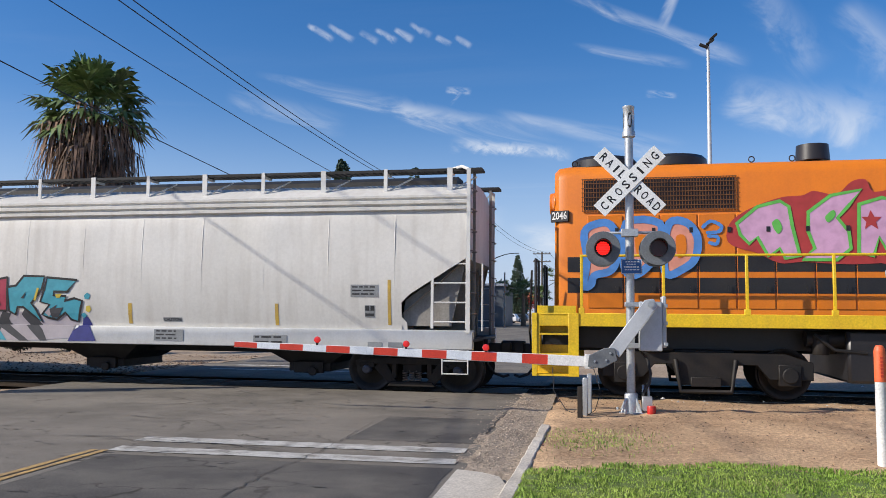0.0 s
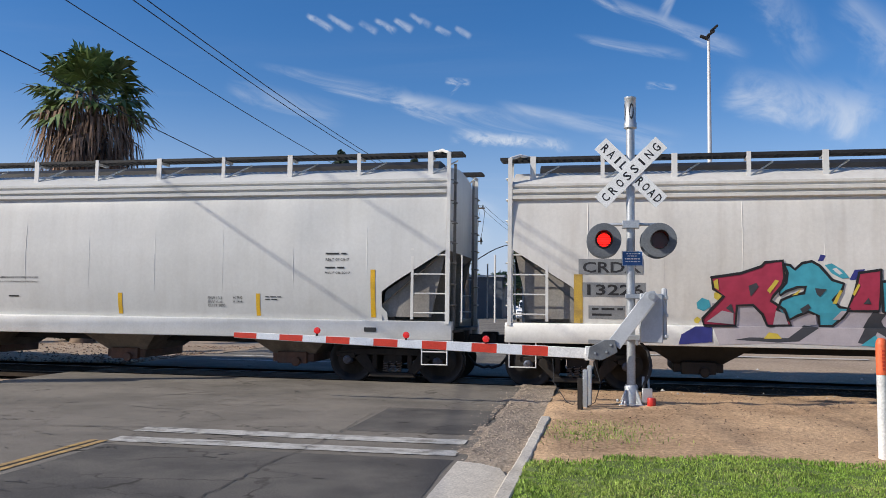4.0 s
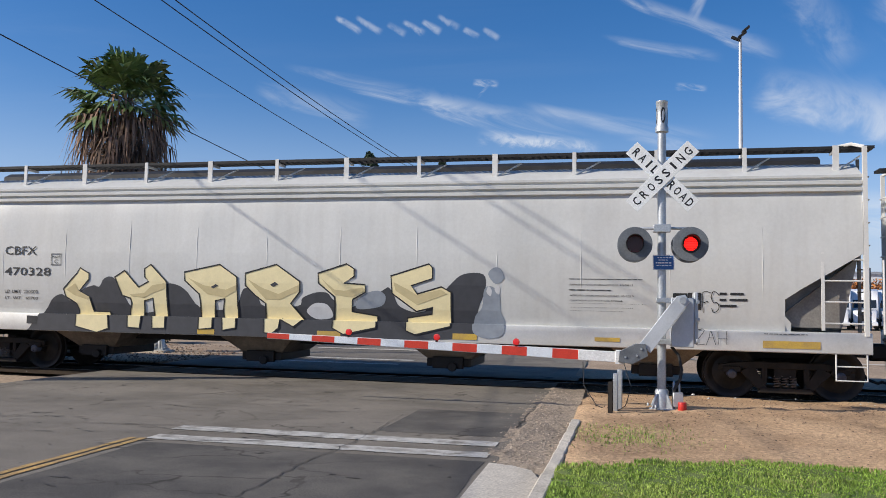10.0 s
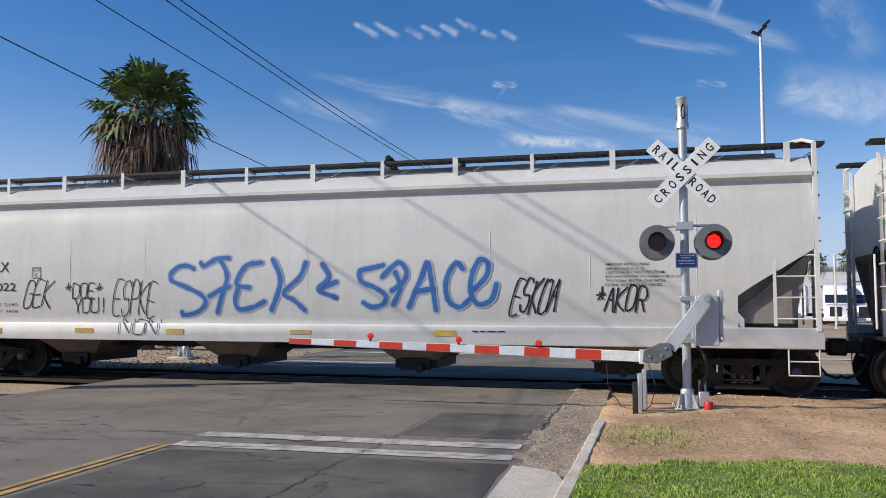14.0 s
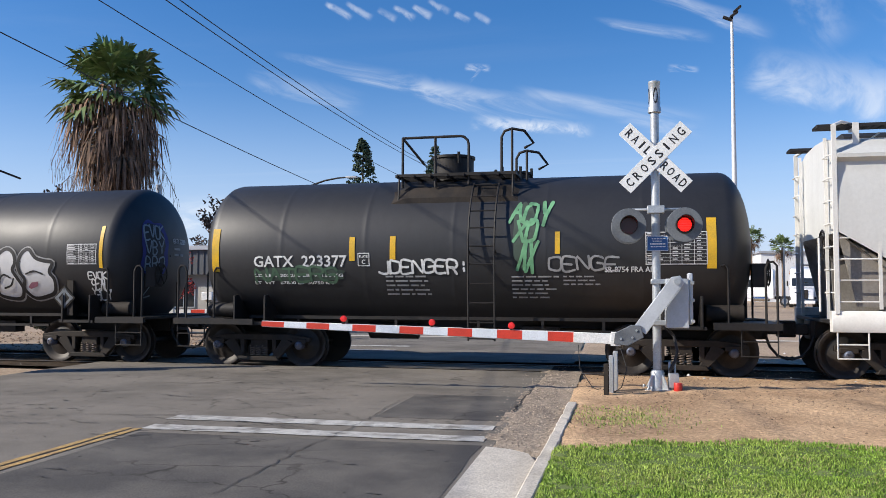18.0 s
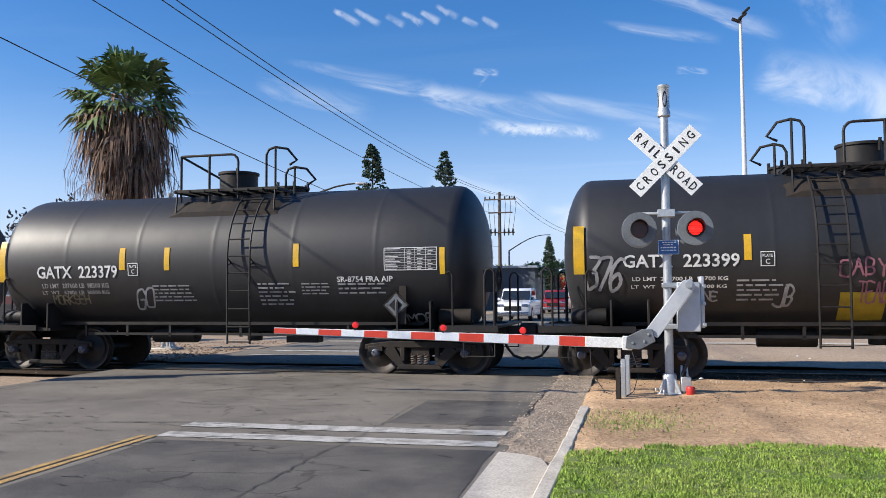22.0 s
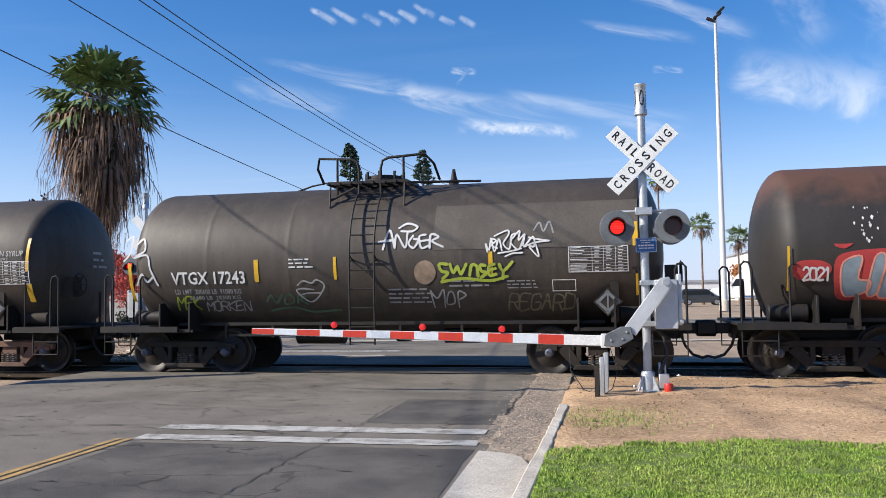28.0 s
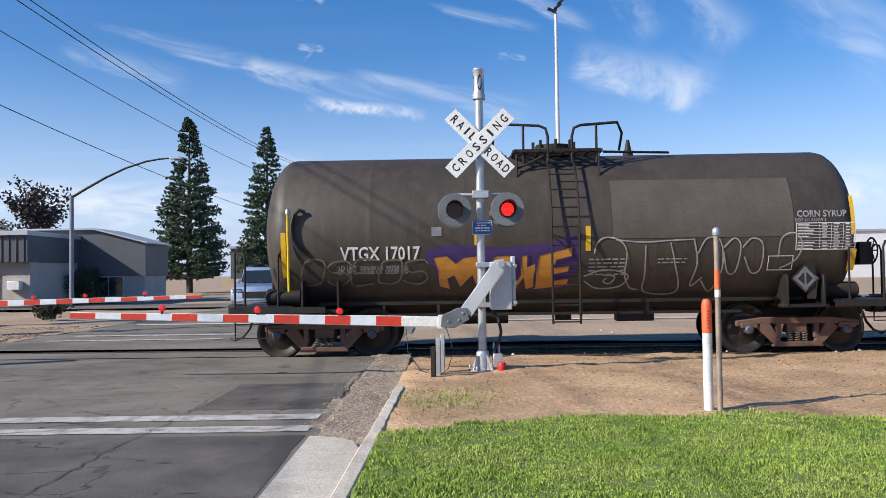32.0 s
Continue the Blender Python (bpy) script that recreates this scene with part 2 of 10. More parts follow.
        both = n.new("ShaderNodeMath")
        both.operation = "MULTIPLY"
        l.new(ln.outputs[0], both.inputs[0])
        l.new(wr.outputs[0], both.inputs[1])
        cm = n.new("ShaderNodeMix")
        cm.data_type = "RGBA"
        l.new(both.outputs[0], cm.inputs["Factor"])
        l.new(out, cm.inputs["A"])
        cm.inputs["B"].default_value = (0.03, 0.026, 0.022, 1)
        out = cm.outputs["Result"]
    l.new(out, b.inputs["Base Color"])
    rr = n.new("ShaderNodeMapRange")
    l.new(big.outputs[0], rr.inputs[0])
    rr.inputs[3].default_value, rr.inputs[4].default_value = max(rough - 0.12, 0.03), min(rough + 0.12, 1.0)
    l.new(rr.outputs[0], b.inputs["Roughness"])
    b.inputs["Metallic"].default_value, b.inputs["Specular IOR Level"].default_value = metal, spec
    b.inputs["Coat Weight"].default_value = coat
    if bump:
        bp = n.new("ShaderNodeBump")
        bp.inputs["Strength"].default_value, bp.inputs["Distance"].default_value = bump, 0.02
        l.new(sm.outputs[0], bp.inputs["Height"])
        l.new(bp.outputs[0], b.inputs["Normal"])
    return m


def glow(name, col, strength, base=(0.3, 0.01, 0.01)):
    m = bpy.data.materials.new(name)
    m.use_nodes = True
    b = m.node_tree.nodes["Principled BSDF"]
    b.inputs["Base Color"].default_value = (*base, 1)
    b.inputs["Emission Color"].default_value = (*col, 1)
    b.inputs["Emission Strength"].default_value = strength
    b.inputs["Roughness"].default_value = 0.25
    return m


def glass(name, col, rough=0.05):
    m = bpy.data.materials.new(name)
    m.use_nodes = True
    b = m.node_tree.nodes["Principled BSDF"]
    b.inputs["Base Color"].default_value = (*col, 1)
    b.inputs["Roughness"].default_value = rough
    b.inputs["Coat Weight"].default_value = 0.6
    return m


# ---- mesh tools ----
class Shape:
    """Gathers the pieces of one part before it becomes a mesh."""

    def __init__(self):
        self.v, self.f = [], []

    def add(self, verts, faces):
        k = len(self.v)
        self.v += [tuple(p) for p in verts]
        self.f += [tuple(i + k for i in f) for f in faces]
        return self

    def box(self, c, s, rot=None):
        x, y, z = (d / 2 for d in s)
        pts = [Vector(p) for p in ((-x, -y, -z), (x, -y, -z), (x, y, -z), (-x, y, -z), (-x, -y, z), (x, -y, z), (x, y, z), (-x, y, z))]
        if rot:
            e = Euler([radians(a) for a in rot])
            for p in pts:
                p.rotate(e)
        pts = [p + Vector(c) for p in pts]
        return self.add(pts, [(3, 2, 1, 0), (4, 5, 6, 7), (0, 1, 5, 4), (1, 2, 6, 5), (2, 3, 7, 6), (3, 0, 4, 7)])

    def span(self, a, b):
        """A box from corner a to corner b."""
        return self.box([(i + j) / 2 for i, j in zip(a, b)], [abs(i - j) for i, j in zip(a, b)])

    def cone(self, p, q, r0, r1=None, n=12, caps=True):
        r1 = r0 if r1 is None else r1
        p, q = Vector(p), Vector(q)
        t = (q - p).to_track_quat("Z", "Y")
        ring = [Vector((math.cos(2 * math.pi * i / n), math.sin(2 * math.pi * i / n), 0)) for i in range(n)]
        vs = [p + t @ (r * r0) for r in ring] + [q + t @ (r * r1) for r in ring]
        fs = [(i, (i + 1) % n, n + (i + 1) % n, n + i) for i in range(n)]
        if caps:
            fs += [tuple(reversed(range(n))), tuple(range(n, 2 * n))]
        return self.add(vs, fs)

    def tube(self, pts, r, n=8, caps=True):
        """A round bar along points."""
        pts = [Vector(p) for p in pts]
        vs, fs = [], []
        up = None
        for i, p in enumerate(pts):
            a, b = pts[max(i - 1, 0)], pts[min(i + 1, len(pts) - 1)]
            d = (b - a).normalized()
            if up is None:
                up = d.orthogonal().normalized()
            up = (up - d * up.dot(d)).normalized()
            side = d.cross(up)
            rr = r[i] if isinstance(r, (list, tuple)) else r
            vs += [p + (up * math.cos(2 * math.pi * k / n) + side * math.sin(2 * math.pi * k / n)) * rr for k in range(n)]
        for i in range(len(pts) - 1):
            for k in range(n):
                a, b = i * n + k, i * n + (k + 1) % n
                fs.append((a, b, b + n, a + n))
        if caps:
            fs += [tuple(reversed(range(n))), tuple(range(len(vs) - n, len(vs)))]
        return self.add(vs, fs)

    def lathe(self, prof, n=24, m=None, caps=False):
        """A profile of (radius, height) turned about z, then placed by m."""
        m = m or Matrix()
        vs, fs = [], []
        for r, h in prof:
            vs += [m @ Vector((r * math.cos(2 * math.pi * k / n), r * math.sin(2 * math.pi * k / n), h)) for k in range(n)]
        for i in range(len(prof) - 1):
            for k in range(n):
                a, b = i * n + k, i * n + (k + 1) % n
                fs.append((a, b, b + n, a + n))
        if caps:
            fs += [tuple(reversed(range(n))), tuple(range(len(vs) - n, len(vs)))]
        return self.add(vs, fs)

    def prism(self, poly, a, b, axis="y"):
        """A flat outline carried from a to b along an axis. The outline is in the other two axes, in order."""
        def put(p, d):
            return {"x": (d, p[0], p[1]), "y": (p[0], d, p[1]), "z": (p[0], p[1], d)}[axis]
        k = len(poly)
        vs = [put(p, a) for p in poly] + [put(p, b) for p in poly]
        fs = [(i, (i + 1) % k, k + (i + 1) % k, k + i) for i in range(k)] + [tuple(reversed(range(k))), tuple(range(k, 2 * k))]
        return self.add(vs, fs)

    def loft(self, rings, closed=True, caps=True):
        k = len(rings[0])
        vs = [p for r in rings for p in r]
        fs = []
        for i in range(len(rings) - 1):
            for j in range(k if closed else k - 1):
                a, b = i * k + j, i * k + (j + 1) % k
                fs.append((a, b, b + k, a + k))
        if caps:
            fs += [tuple(reversed(range(k))), tuple(range(len(vs) - k, len(vs)))]
        return self.add(vs, fs)


def mesh_of(name, shape, mat, bevel=0.0, smooth=40, fix=True):
    me = bpy.data.meshes.new(name)
    me.from_pydata(shape.v, [], shape.f)
    if fix or bevel:
        bm = bmesh.new()
        bm.from_mesh(me)
        if bevel:
            edges = [e for e in bm.edges if len(e.link_faces) == 2 and e.calc_face_angle(0) > 0.5]
            bmesh.ops.bevel(bm, geom=edges, offset=bevel, segments=1, affect="EDGES", clamp_overlap=True)
        bmesh.ops.recalc_face_normals(bm, faces=bm.faces)
        bm.to_mesh(me)
        bm.free()
    if smooth:
        me.polygons.foreach_set("use_smooth", [True] * len(me.polygons))
        me.set_sharp_from_angle(angle=radians(smooth))
    for mm in mat if isinstance(mat, (list, tuple)) else (mat,):
        me.materials.append(mm)
    me.update()
    return me


def part(name, shape, mat, parent=None, label="", bevel=0.0, smooth=40, m=None, kind="", fix=True):
    """ONE mesh object from a Shape (or a finished mesh), under its thing."""
    me = shape if isinstance(shape, bpy.types.Mesh) else mesh_of(name, shape, mat, bevel, smooth, fix)
    ob = new(name, me)
    if parent:
        ob.parent = parent
    if m is not None:
        ob.matrix_basis = m
    if label or kind:
        tagged(ob, label=label, kind=kind)
    return ob


def thing(name, m, label, category, group=""):
    ob = new(name)
    ob.empty_display_size = 0.2
    ob.matrix_basis = m
    return tagged(ob, label, category, group)


def solid(name, shape, mat, label, category="", group="", kind="", bevel=0.0, smooth=40, m=None):
    ob = part(name, shape, mat, None, "", bevel, smooth, m)
    return tagged(ob, label, category, group, kind)


def text_mesh(body, bold=0.018):
    c = bpy.data.curves.new("lettering", "FONT")
    c.body, c.size, c.resolution_u, c.offset = body, 1.0, 2, bold
    ob = bpy.data.objects.new("lettering", c)
    me = ob.to_mesh()
    pts = [(v.co.x, v.co.y) for v in me.vertices]
    fs = [tuple(p.vertices) for p in me.polygons]
    ob.to_mesh_clear()
    bpy.data.objects.remove(ob)
    bpy.data.curves.remove(c)
    return pts, fs

ASPHALT = surf("asphalt", (0.228, 0.203, 0.170), (0.140, 0.126, 0.107), 0.45, 70, 0.92, bump=0.22, spec=0.12, grit=2.2, cracks=0.7)
ASPHALT_NEW = surf("patched asphalt", (0.088, 0.082, 0.076), (0.155, 0.142, 0.125), 0.9, 70, 0.9, bump=0.22, spec=0.12, grit=2.2, cracks=0.7)
DIRT = surf("sandy dirt", (0.54, 0.365, 0.22), (0.36, 0.235, 0.14), 0.7, 22, 0.95, bump=1.0, spec=0.1, grit=2.2)
SHOULDER = surf("dusty grey shoulder", (0.37, 0.30, 0.23), (0.25, 0.205, 0.16), 0.9, 26, 0.95, bump=1.0, spec=0.1, grit=2.4)
DIRT_FAR = surf("pale dirt", (0.42, 0.32, 0.23), (0.33, 0.25, 0.18), 0.35, 14, 0.95, bump=0.7, spec=0.1, grit=1.8)
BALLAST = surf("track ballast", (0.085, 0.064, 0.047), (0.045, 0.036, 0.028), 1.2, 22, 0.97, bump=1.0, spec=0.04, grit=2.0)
CONCRETE = surf("concrete", (0.60, 0.545, 0.46), (0.46, 0.41, 0.34), 1.8, 45, 0.85, bump=0.3, grit=1.6, streak=0.12)
ROAD_WHITE = surf("worn white road paint", (0.52, 0.50, 0.46), (0.22, 0.205, 0.18), 4.5, 45, 0.9, bump=0.5, mix=(0.44, 0.68), spec=0.2, grit=2.0)
ROAD_YELLOW = surf("worn yellow road paint", (0.50, 0.32, 0.12), (0.30, 0.21, 0.115), 4.0, 45, 0.9, bump=0.4, spec=0.2, grit=2.0)
RUBBER_SEAM = surf("black crack filler", (0.035, 0.031, 0.027), None, 5, 60, 0.7)
STEEL_RAIL = surf("rail steel", (0.09, 0.065, 0.05), (0.055, 0.042, 0.034), 3, 40, 0.8, 0.1, spec=0.1)
RAIL_TOP = surf("worn rail head", (0.13, 0.115, 0.10), (0.20, 0.18, 0.16), 4, 40, 0.55, 0.8, bump=0.05)

HOP_WHITE = surf("weathered off-white car paint", (0.66, 0.64, 0.595), (0.58, 0.56, 0.515), 0.55, 18, 0.5, bump=0.02, streak=0.30, dirt=(0.33, 0.28, 0.23), grit=0.3)
HOP_GREY = surf("pale grey car paint", (0.60, 0.60, 0.575), (0.53, 0.53, 0.505), 0.5, 18, 0.48, bump=0.02, streak=0.18, dirt=(0.34, 0.31, 0.28), grit=0.25)
# grey of the hopper ends: their shade is put into the colour, besides grime
HOP_SHADE = surf("grimy slope sheet grey with shade in it", (0.26, 0.245, 0.22), (0.17, 0.155, 0.14), 1.2, 30, 0.6, bump=0.08, streak=0.4, dirt=(0.12, 0.09, 0.07))
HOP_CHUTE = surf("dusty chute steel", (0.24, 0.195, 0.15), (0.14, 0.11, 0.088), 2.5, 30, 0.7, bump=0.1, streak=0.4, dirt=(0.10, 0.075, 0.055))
HOP_TRIM = surf("white car trim", (0.70, 0.69, 0.655), (0.6, 0.59, 0.555), 1.5, 30, 0.45, bump=0.0, grit=0.3, streak=0.10, dirt=(0.45, 0.40, 0.34))
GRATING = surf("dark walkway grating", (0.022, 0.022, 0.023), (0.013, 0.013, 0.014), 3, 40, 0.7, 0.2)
TANK_BLACK = surf("matt black tank paint", (0.022, 0.022, 0.024), (0.015, 0.0155, 0.017), 0.8, 18, 0.50, bump=0.015, streak=0.25, dirt=(0.034, 0.034, 0.035), grit=0.5)
TANK_BROWN = surf("faded brown-black tank jacket", (0.055, 0.044, 0.034), (0.034, 0.028, 0.023), 0.7, 25, 0.58, bump=0.05, streak=0.4, dirt=(0.10, 0.08, 0.06))
TANK_RUST = surf("rust-washed black jacket", (0.030, 0.025, 0.022), (0.020, 0.0175, 0.016), 0.9, 25, 0.60, bump=0.06, streak=0.6, dirt=(0.03, 0.026, 0.024), mix=(0.35, 0.6))


def rust_top(m, col, z0, z1):
    """Rust that has crept down from the top of a jacket, with a ragged lower edge."""
    n, l = m.node_tree.nodes, m.node_tree.links
    b = n["Principled BSDF"]
    old = b.inputs["Base Color"].links[0].from_socket
    tc, sep, nz = n.new("ShaderNodeTexCoord"), n.new("ShaderNodeSeparateXYZ"), n.new("ShaderNodeTexNoise")
    nz.inputs["Scale"].default_value, nz.inputs["Detail"].default_value, nz.inputs["Roughness"].default_value = 1.4, 8, 0.68
    l.new(tc.outputs["Object"], sep.inputs[0])
    l.new(tc.outputs["Object"], nz.inputs["Vector"])
    wob = n.new("ShaderNodeMath")
    wob.operation = "MULTIPLY_ADD"
    l.new(nz.outputs[0], wob.inputs[0])
    wob.inputs[1].default_value = 1.5
    l.new(sep.outputs[2], wob.inputs[2])
    mr = n.new("ShaderNodeMapRange")
    l.new(wob.outputs[0], mr.inputs[0])
    mr.inputs[1].default_value, mr.inputs[2].default_value = z0 + 0.75, z1 + 0.75
    mx = n.new("ShaderNodeMix")
    mx.data_type = "RGBA"
    l.new(mr.outputs[0], mx.inputs["Factor"])
    l.new(old, mx.inputs["A"])
    mx.inputs["B"].default_value = (*col, 1)
    l.new(mx.outputs["Result"], b.inputs["Base Color"])


rust_top(TANK_RUST, (0.095, 0.048, 0.031), 2.95, 3.45)
TANK_PATCH = surf("sun-bleached jacket sheet", (0.095, 0.082, 0.066), (0.07, 0.06, 0.049), 1.0, 30, 0.6, bump=0.04, streak=0.4, dirt=(0.06, 0.05, 0.045))
BLACK_STEEL = surf("black running gear", (0.014, 0.0135, 0.0135), (0.024, 0.020, 0.018), 2, 30, 0.6, 0.1, bump=0.08, streak=0.25, dirt=(0.05, 0.04, 0.03), spec=0.35)
TRUCK_STEEL = surf("dusty cast truck steel", (0.018, 0.016, 0.0145), (0.036, 0.028, 0.022), 2.2, 30, 0.75, 0.1, bump=0.15, streak=0.35, dirt=(0.06, 0.046, 0.034), spec=0.3)
TRUCK_RUST = surf("rusty brown cast steel", (0.17, 0.085, 0.055), (0.10, 0.06, 0.045), 2.2, 30, 0.75, 0.1, bump=0.15, streak=0.4, dirt=(0.2, 0.13, 0.09))
WHEEL_FACE = surf("greasy wheel plate", (0.016, 0.0145, 0.0135), (0.045, 0.034, 0.027), 2.5, 25, 0.55, 0.3, bump=0.1)
BEARING = surf("blue-grey bearing cap", (0.10, 0.13, 0.20), (0.09, 0.08, 0.08), 6, 40, 0.5, 0.3)
SPRING = surf("rusty coil spring", (0.20, 0.16, 0.13), (0.12, 0.09, 0.07), 6, 40, 0.6, 0.4)
REFLECT_YEL = surf("yellow reflective strip", (0.72, 0.42, 0.02), (0.55, 0.34, 0.03), 4, 60, 0.4, bump=0.02)
REFLECT_DIRTY = surf("dusty yellow reflector", (0.55, 0.36, 0.06), (0.40, 0.27, 0.08), 4, 60, 0.5, bump=0.02)
INK = surf("dark stencil paint", (0.014, 0.015, 0.017), (0.035, 0.036, 0.04), 6, 40, 0.6, bump=0)
PAINT_WHITE = surf("white stencil paint", (0.72, 0.72, 0.70), (0.5, 0.5, 0.49), 6, 40, 0.55, bump=0)
GREY_PATCH = surf("grey primer patch", (0.25, 0.26, 0.265), (0.20, 0.21, 0.215), 5, 40, 0.6, bump=0)
LOCO_ORANGE = surf("orange engine paint", (0.70, 0.195, 0.010), (0.60, 0.160, 0.010), 0.9, 30, 0.36, bump=0.0, grit=0.25, streak=0.2, dirt=(0.4, 0.12, 0.02))
LOCO_BLACK = surf("black engine paint", (0.015, 0.015, 0.018), (0.024, 0.022, 0.022), 1.5, 30, 0.4, bump=0.03)
LOCO_YELLOW = surf("yellow engine sill paint", (0.80, 0.55, 0.02), (0.68, 0.44, 0.02), 1.5, 30, 0.4, bump=0.02, streak=0.25, dirt=(0.3, 0.2, 0.05))
MESH_RUST = surf("rusty radiator mesh", (0.20, 0.085, 0.03), (0.10, 0.05, 0.025), 3, 40, 0.6, 0.3)
GALV = surf("galvanised mast", (0.52, 0.54, 0.55), (0.40, 0.42, 0.44), 2.5, 40, 0.42, 0.55, bump=0.05, streak=0.15, dirt=(0.3, 0.29, 0.27))
ALU_BOX = surf("pale grey enamel", (0.52, 0.55, 0.58), (0.42, 0.45, 0.48), 2.0, 40, 0.45, 0.1, bump=0.0, grit=0.35, streak=0.12, dirt=(0.3, 0.28, 0.26))
SIGN_WHITE = surf("white reflective sheeting", (0.80, 0.81, 0.80), (0.72, 0.73, 0.72), 3, 60, 0.45, bump=0.02)
SIGN_BLACK = surf("black sign vinyl", (0.012, 0.012, 0.014), None, 5, 50, 0.5, bump=0)
SIGN_BLUE = surf("blue sign face", (0.025, 0.10, 0.30), (0.03, 0.12, 0.32), 5, 60, 0.4, bump=0)
ARM_RED = surf("red reflective sheeting", (0.62, 0.05, 0.025), (0.52, 0.04, 0.02), 5, 60, 0.45, bump=0.02)
ARM_WHITE = surf("white arm sheeting", (0.72, 0.76, 0.80), (0.62, 0.66, 0.70), 5, 60, 0.45, bump=0.02)
ARM_ALU = surf("white painted arm", (0.78, 0.78, 0.76), (0.68, 0.68, 0.66), 4, 50, 0.45, bump=0.02)
LAMP_BACK = surf("grey lamp backing plate", (0.15, 0.165, 0.18), (0.11, 0.12, 0.13), 3, 40, 0.55, bump=0.03)
LAMP_POLE = surf("blue-grey painted pole", (0.20, 0.23, 0.28), (0.15, 0.175, 0.215), 2, 30, 0.55, bump=0.03, streak=0.2, dirt=(0.1, 0.1, 0.1))
LAMP_HOOD = surf("black lamp hood", (0.02, 0.02, 0.022), None, 4, 40, 0.5, bump=0.03)
LAMP_LIT = glow("lit red crossing lens", (1.0, 0.016, 0.012), 1.9)
LAMP_DIM = glow("dark red crossing lens", (1.0, 0.02, 0.01), 0.0, base=(0.045, 0.004, 0.004))
LAMP_SMALL = glow("small red arm lamp", (1.0, 0.03, 0.03), 0.3, base=(0.45, 0.02, 0.02))
BLACK_RUBBER = surf("black cable rubber", (0.015, 0.015, 0.016), None, 5, 40, 0.6, bump=0.05)
RED_PLASTIC = surf("red plastic", (0.55, 0.03, 0.02), None, 6, 40, 0.4, bump=0.02)
ORANGE_CAP = surf("orange reflective sleeve", (0.78, 0.14, 0.045), (0.68, 0.12, 0.04), 3, 50, 0.5, bump=0.05)
POST_WHITE = surf("white plastic post", (0.78, 0.77, 0.74), (0.68, 0.67, 0.64), 3, 50, 0.5, bump=0.04, streak=0.15, dirt=(0.4, 0.3, 0.2))
POST_STEEL = surf("rusting galvanised post", (0.36, 0.30, 0.25), (0.26, 0.19, 0.14), 3, 40, 0.6, 0.3, bump=0.1)
BARK = surf("palm trunk fibre", (0.26, 0.185, 0.125), (0.11, 0.078, 0.055), 5.0, 20, 0.95, bump=0.8)
THATCH = surf("dry palm skirt", (0.27, 0.165, 0.105), (0.10, 0.062, 0.042), 1.5, 18, 0.9, bump=0.3, island=0.7)
FROND = surf("green palm frond", (0.12, 0.18, 0.055), (0.17, 0.22, 0.075), 1.5, 18, 0.40, bump=0.1, island=0.35)
CONIFER = surf("conifer needles", (0.052, 0.082, 0.044), (0.085, 0.115, 0.062), 0.8, 9, 0.8, bump=0.2, island=0.4)
LEAF_DARK = surf("dark shrub leaves", (0.035, 0.05, 0.022), (0.05, 0.045, 0.028), 0.9, 9, 0.8, bump=0.2, island=0.4)
LEAF_PURPLE = surf("purplish plum leaves", (0.055, 0.036, 0.030), (0.04, 0.028, 0.026), 0.9, 9, 0.8, bump=0.2, island=0.4)
LEAF_RED = surf("scarlet autumn leaves", (0.52, 0.055, 0.035), (0.38, 0.05, 0.03), 0.9, 9, 0.7, bump=0.2, island=0.35)
LEAF_ORANGE = surf("orange autumn leaves", (0.45, 0.17, 0.04), (0.33, 0.13, 0.04), 0.9, 9, 0.7, bump=0.2, island=0.35)
WOOD_DARK = surf("tree bark", (0.10, 0.075, 0.055), (0.07, 0.05, 0.04), 2, 20, 0.9, bump=0.5)
GRASS = surf("lawn grass blades", (0.20, 0.31, 0.045), (0.30, 0.38, 0.08), 0.9, 9, 0.6, bump=0.0, island=0.45, spec=0.3)
GRASS_DRY = surf("dry grass blades", (0.36, 0.34, 0.13), (0.24, 0.29, 0.085), 0.8, 9, 0.7, bump=0.0, island=0.3)
LAWN_SOIL = surf("lawn thatch", (0.115, 0.165, 0.038), (0.16, 0.19, 0.055), 1.5, 30, 0.9, bump=0.6)
WALL_GREY = surf("charcoal metal siding", (0.085, 0.095, 0.11), (0.07, 0.08, 0.092), 0.5, 20, 0.55, bump=0.04, streak=0.2, dirt=(0.12, 0.12, 0.12))
WALL_LIGHT = surf("pale block wall", (0.40, 0.39, 0.37), (0.34, 0.33, 0.31), 0.5, 20, 0.85, bump=0.15)
WALL_WHITE = surf("white panel wall", (0.74, 0.75, 0.75), (0.66, 0.67, 0.68), 0.3, 12, 0.6, bump=0.05, streak=0.12, dirt=(0.45, 0.42, 0.4))
WALL_TAN = surf("tan stucco", (0.45, 0.36, 0.27), (0.38, 0.30, 0.22), 0.5, 20, 0.85, bump=0.15)
ROOF_PALE = surf("pale metal roof", (0.45, 0.47, 0.5), (0.38, 0.4, 0.43), 0.5, 20, 0.5, 0.3)
FENCE_MAROON = surf("maroon privacy screen", (0.085, 0.022, 0.026), (0.065, 0.018, 0.02), 1, 30, 0.8, bump=0.05)
WINDOW_DARK = glass("dark window glass", (0.02, 0.025, 0.03))
POLE_WHITE = surf("white painted pole", (0.66, 0.66, 0.65), (0.58, 0.58, 0.57), 1, 30, 0.45, 0.1, bump=0.02)
POLE_WOOD = surf("weathered pole timber", (0.13, 0.105, 0.085), (0.09, 0.075, 0.06), 1.5, 25, 0.9, bump=0.3)
WIRE = surf("black overhead cable", (0.045, 0.048, 0.055), None, 4, 40, 0.7, bump=0)
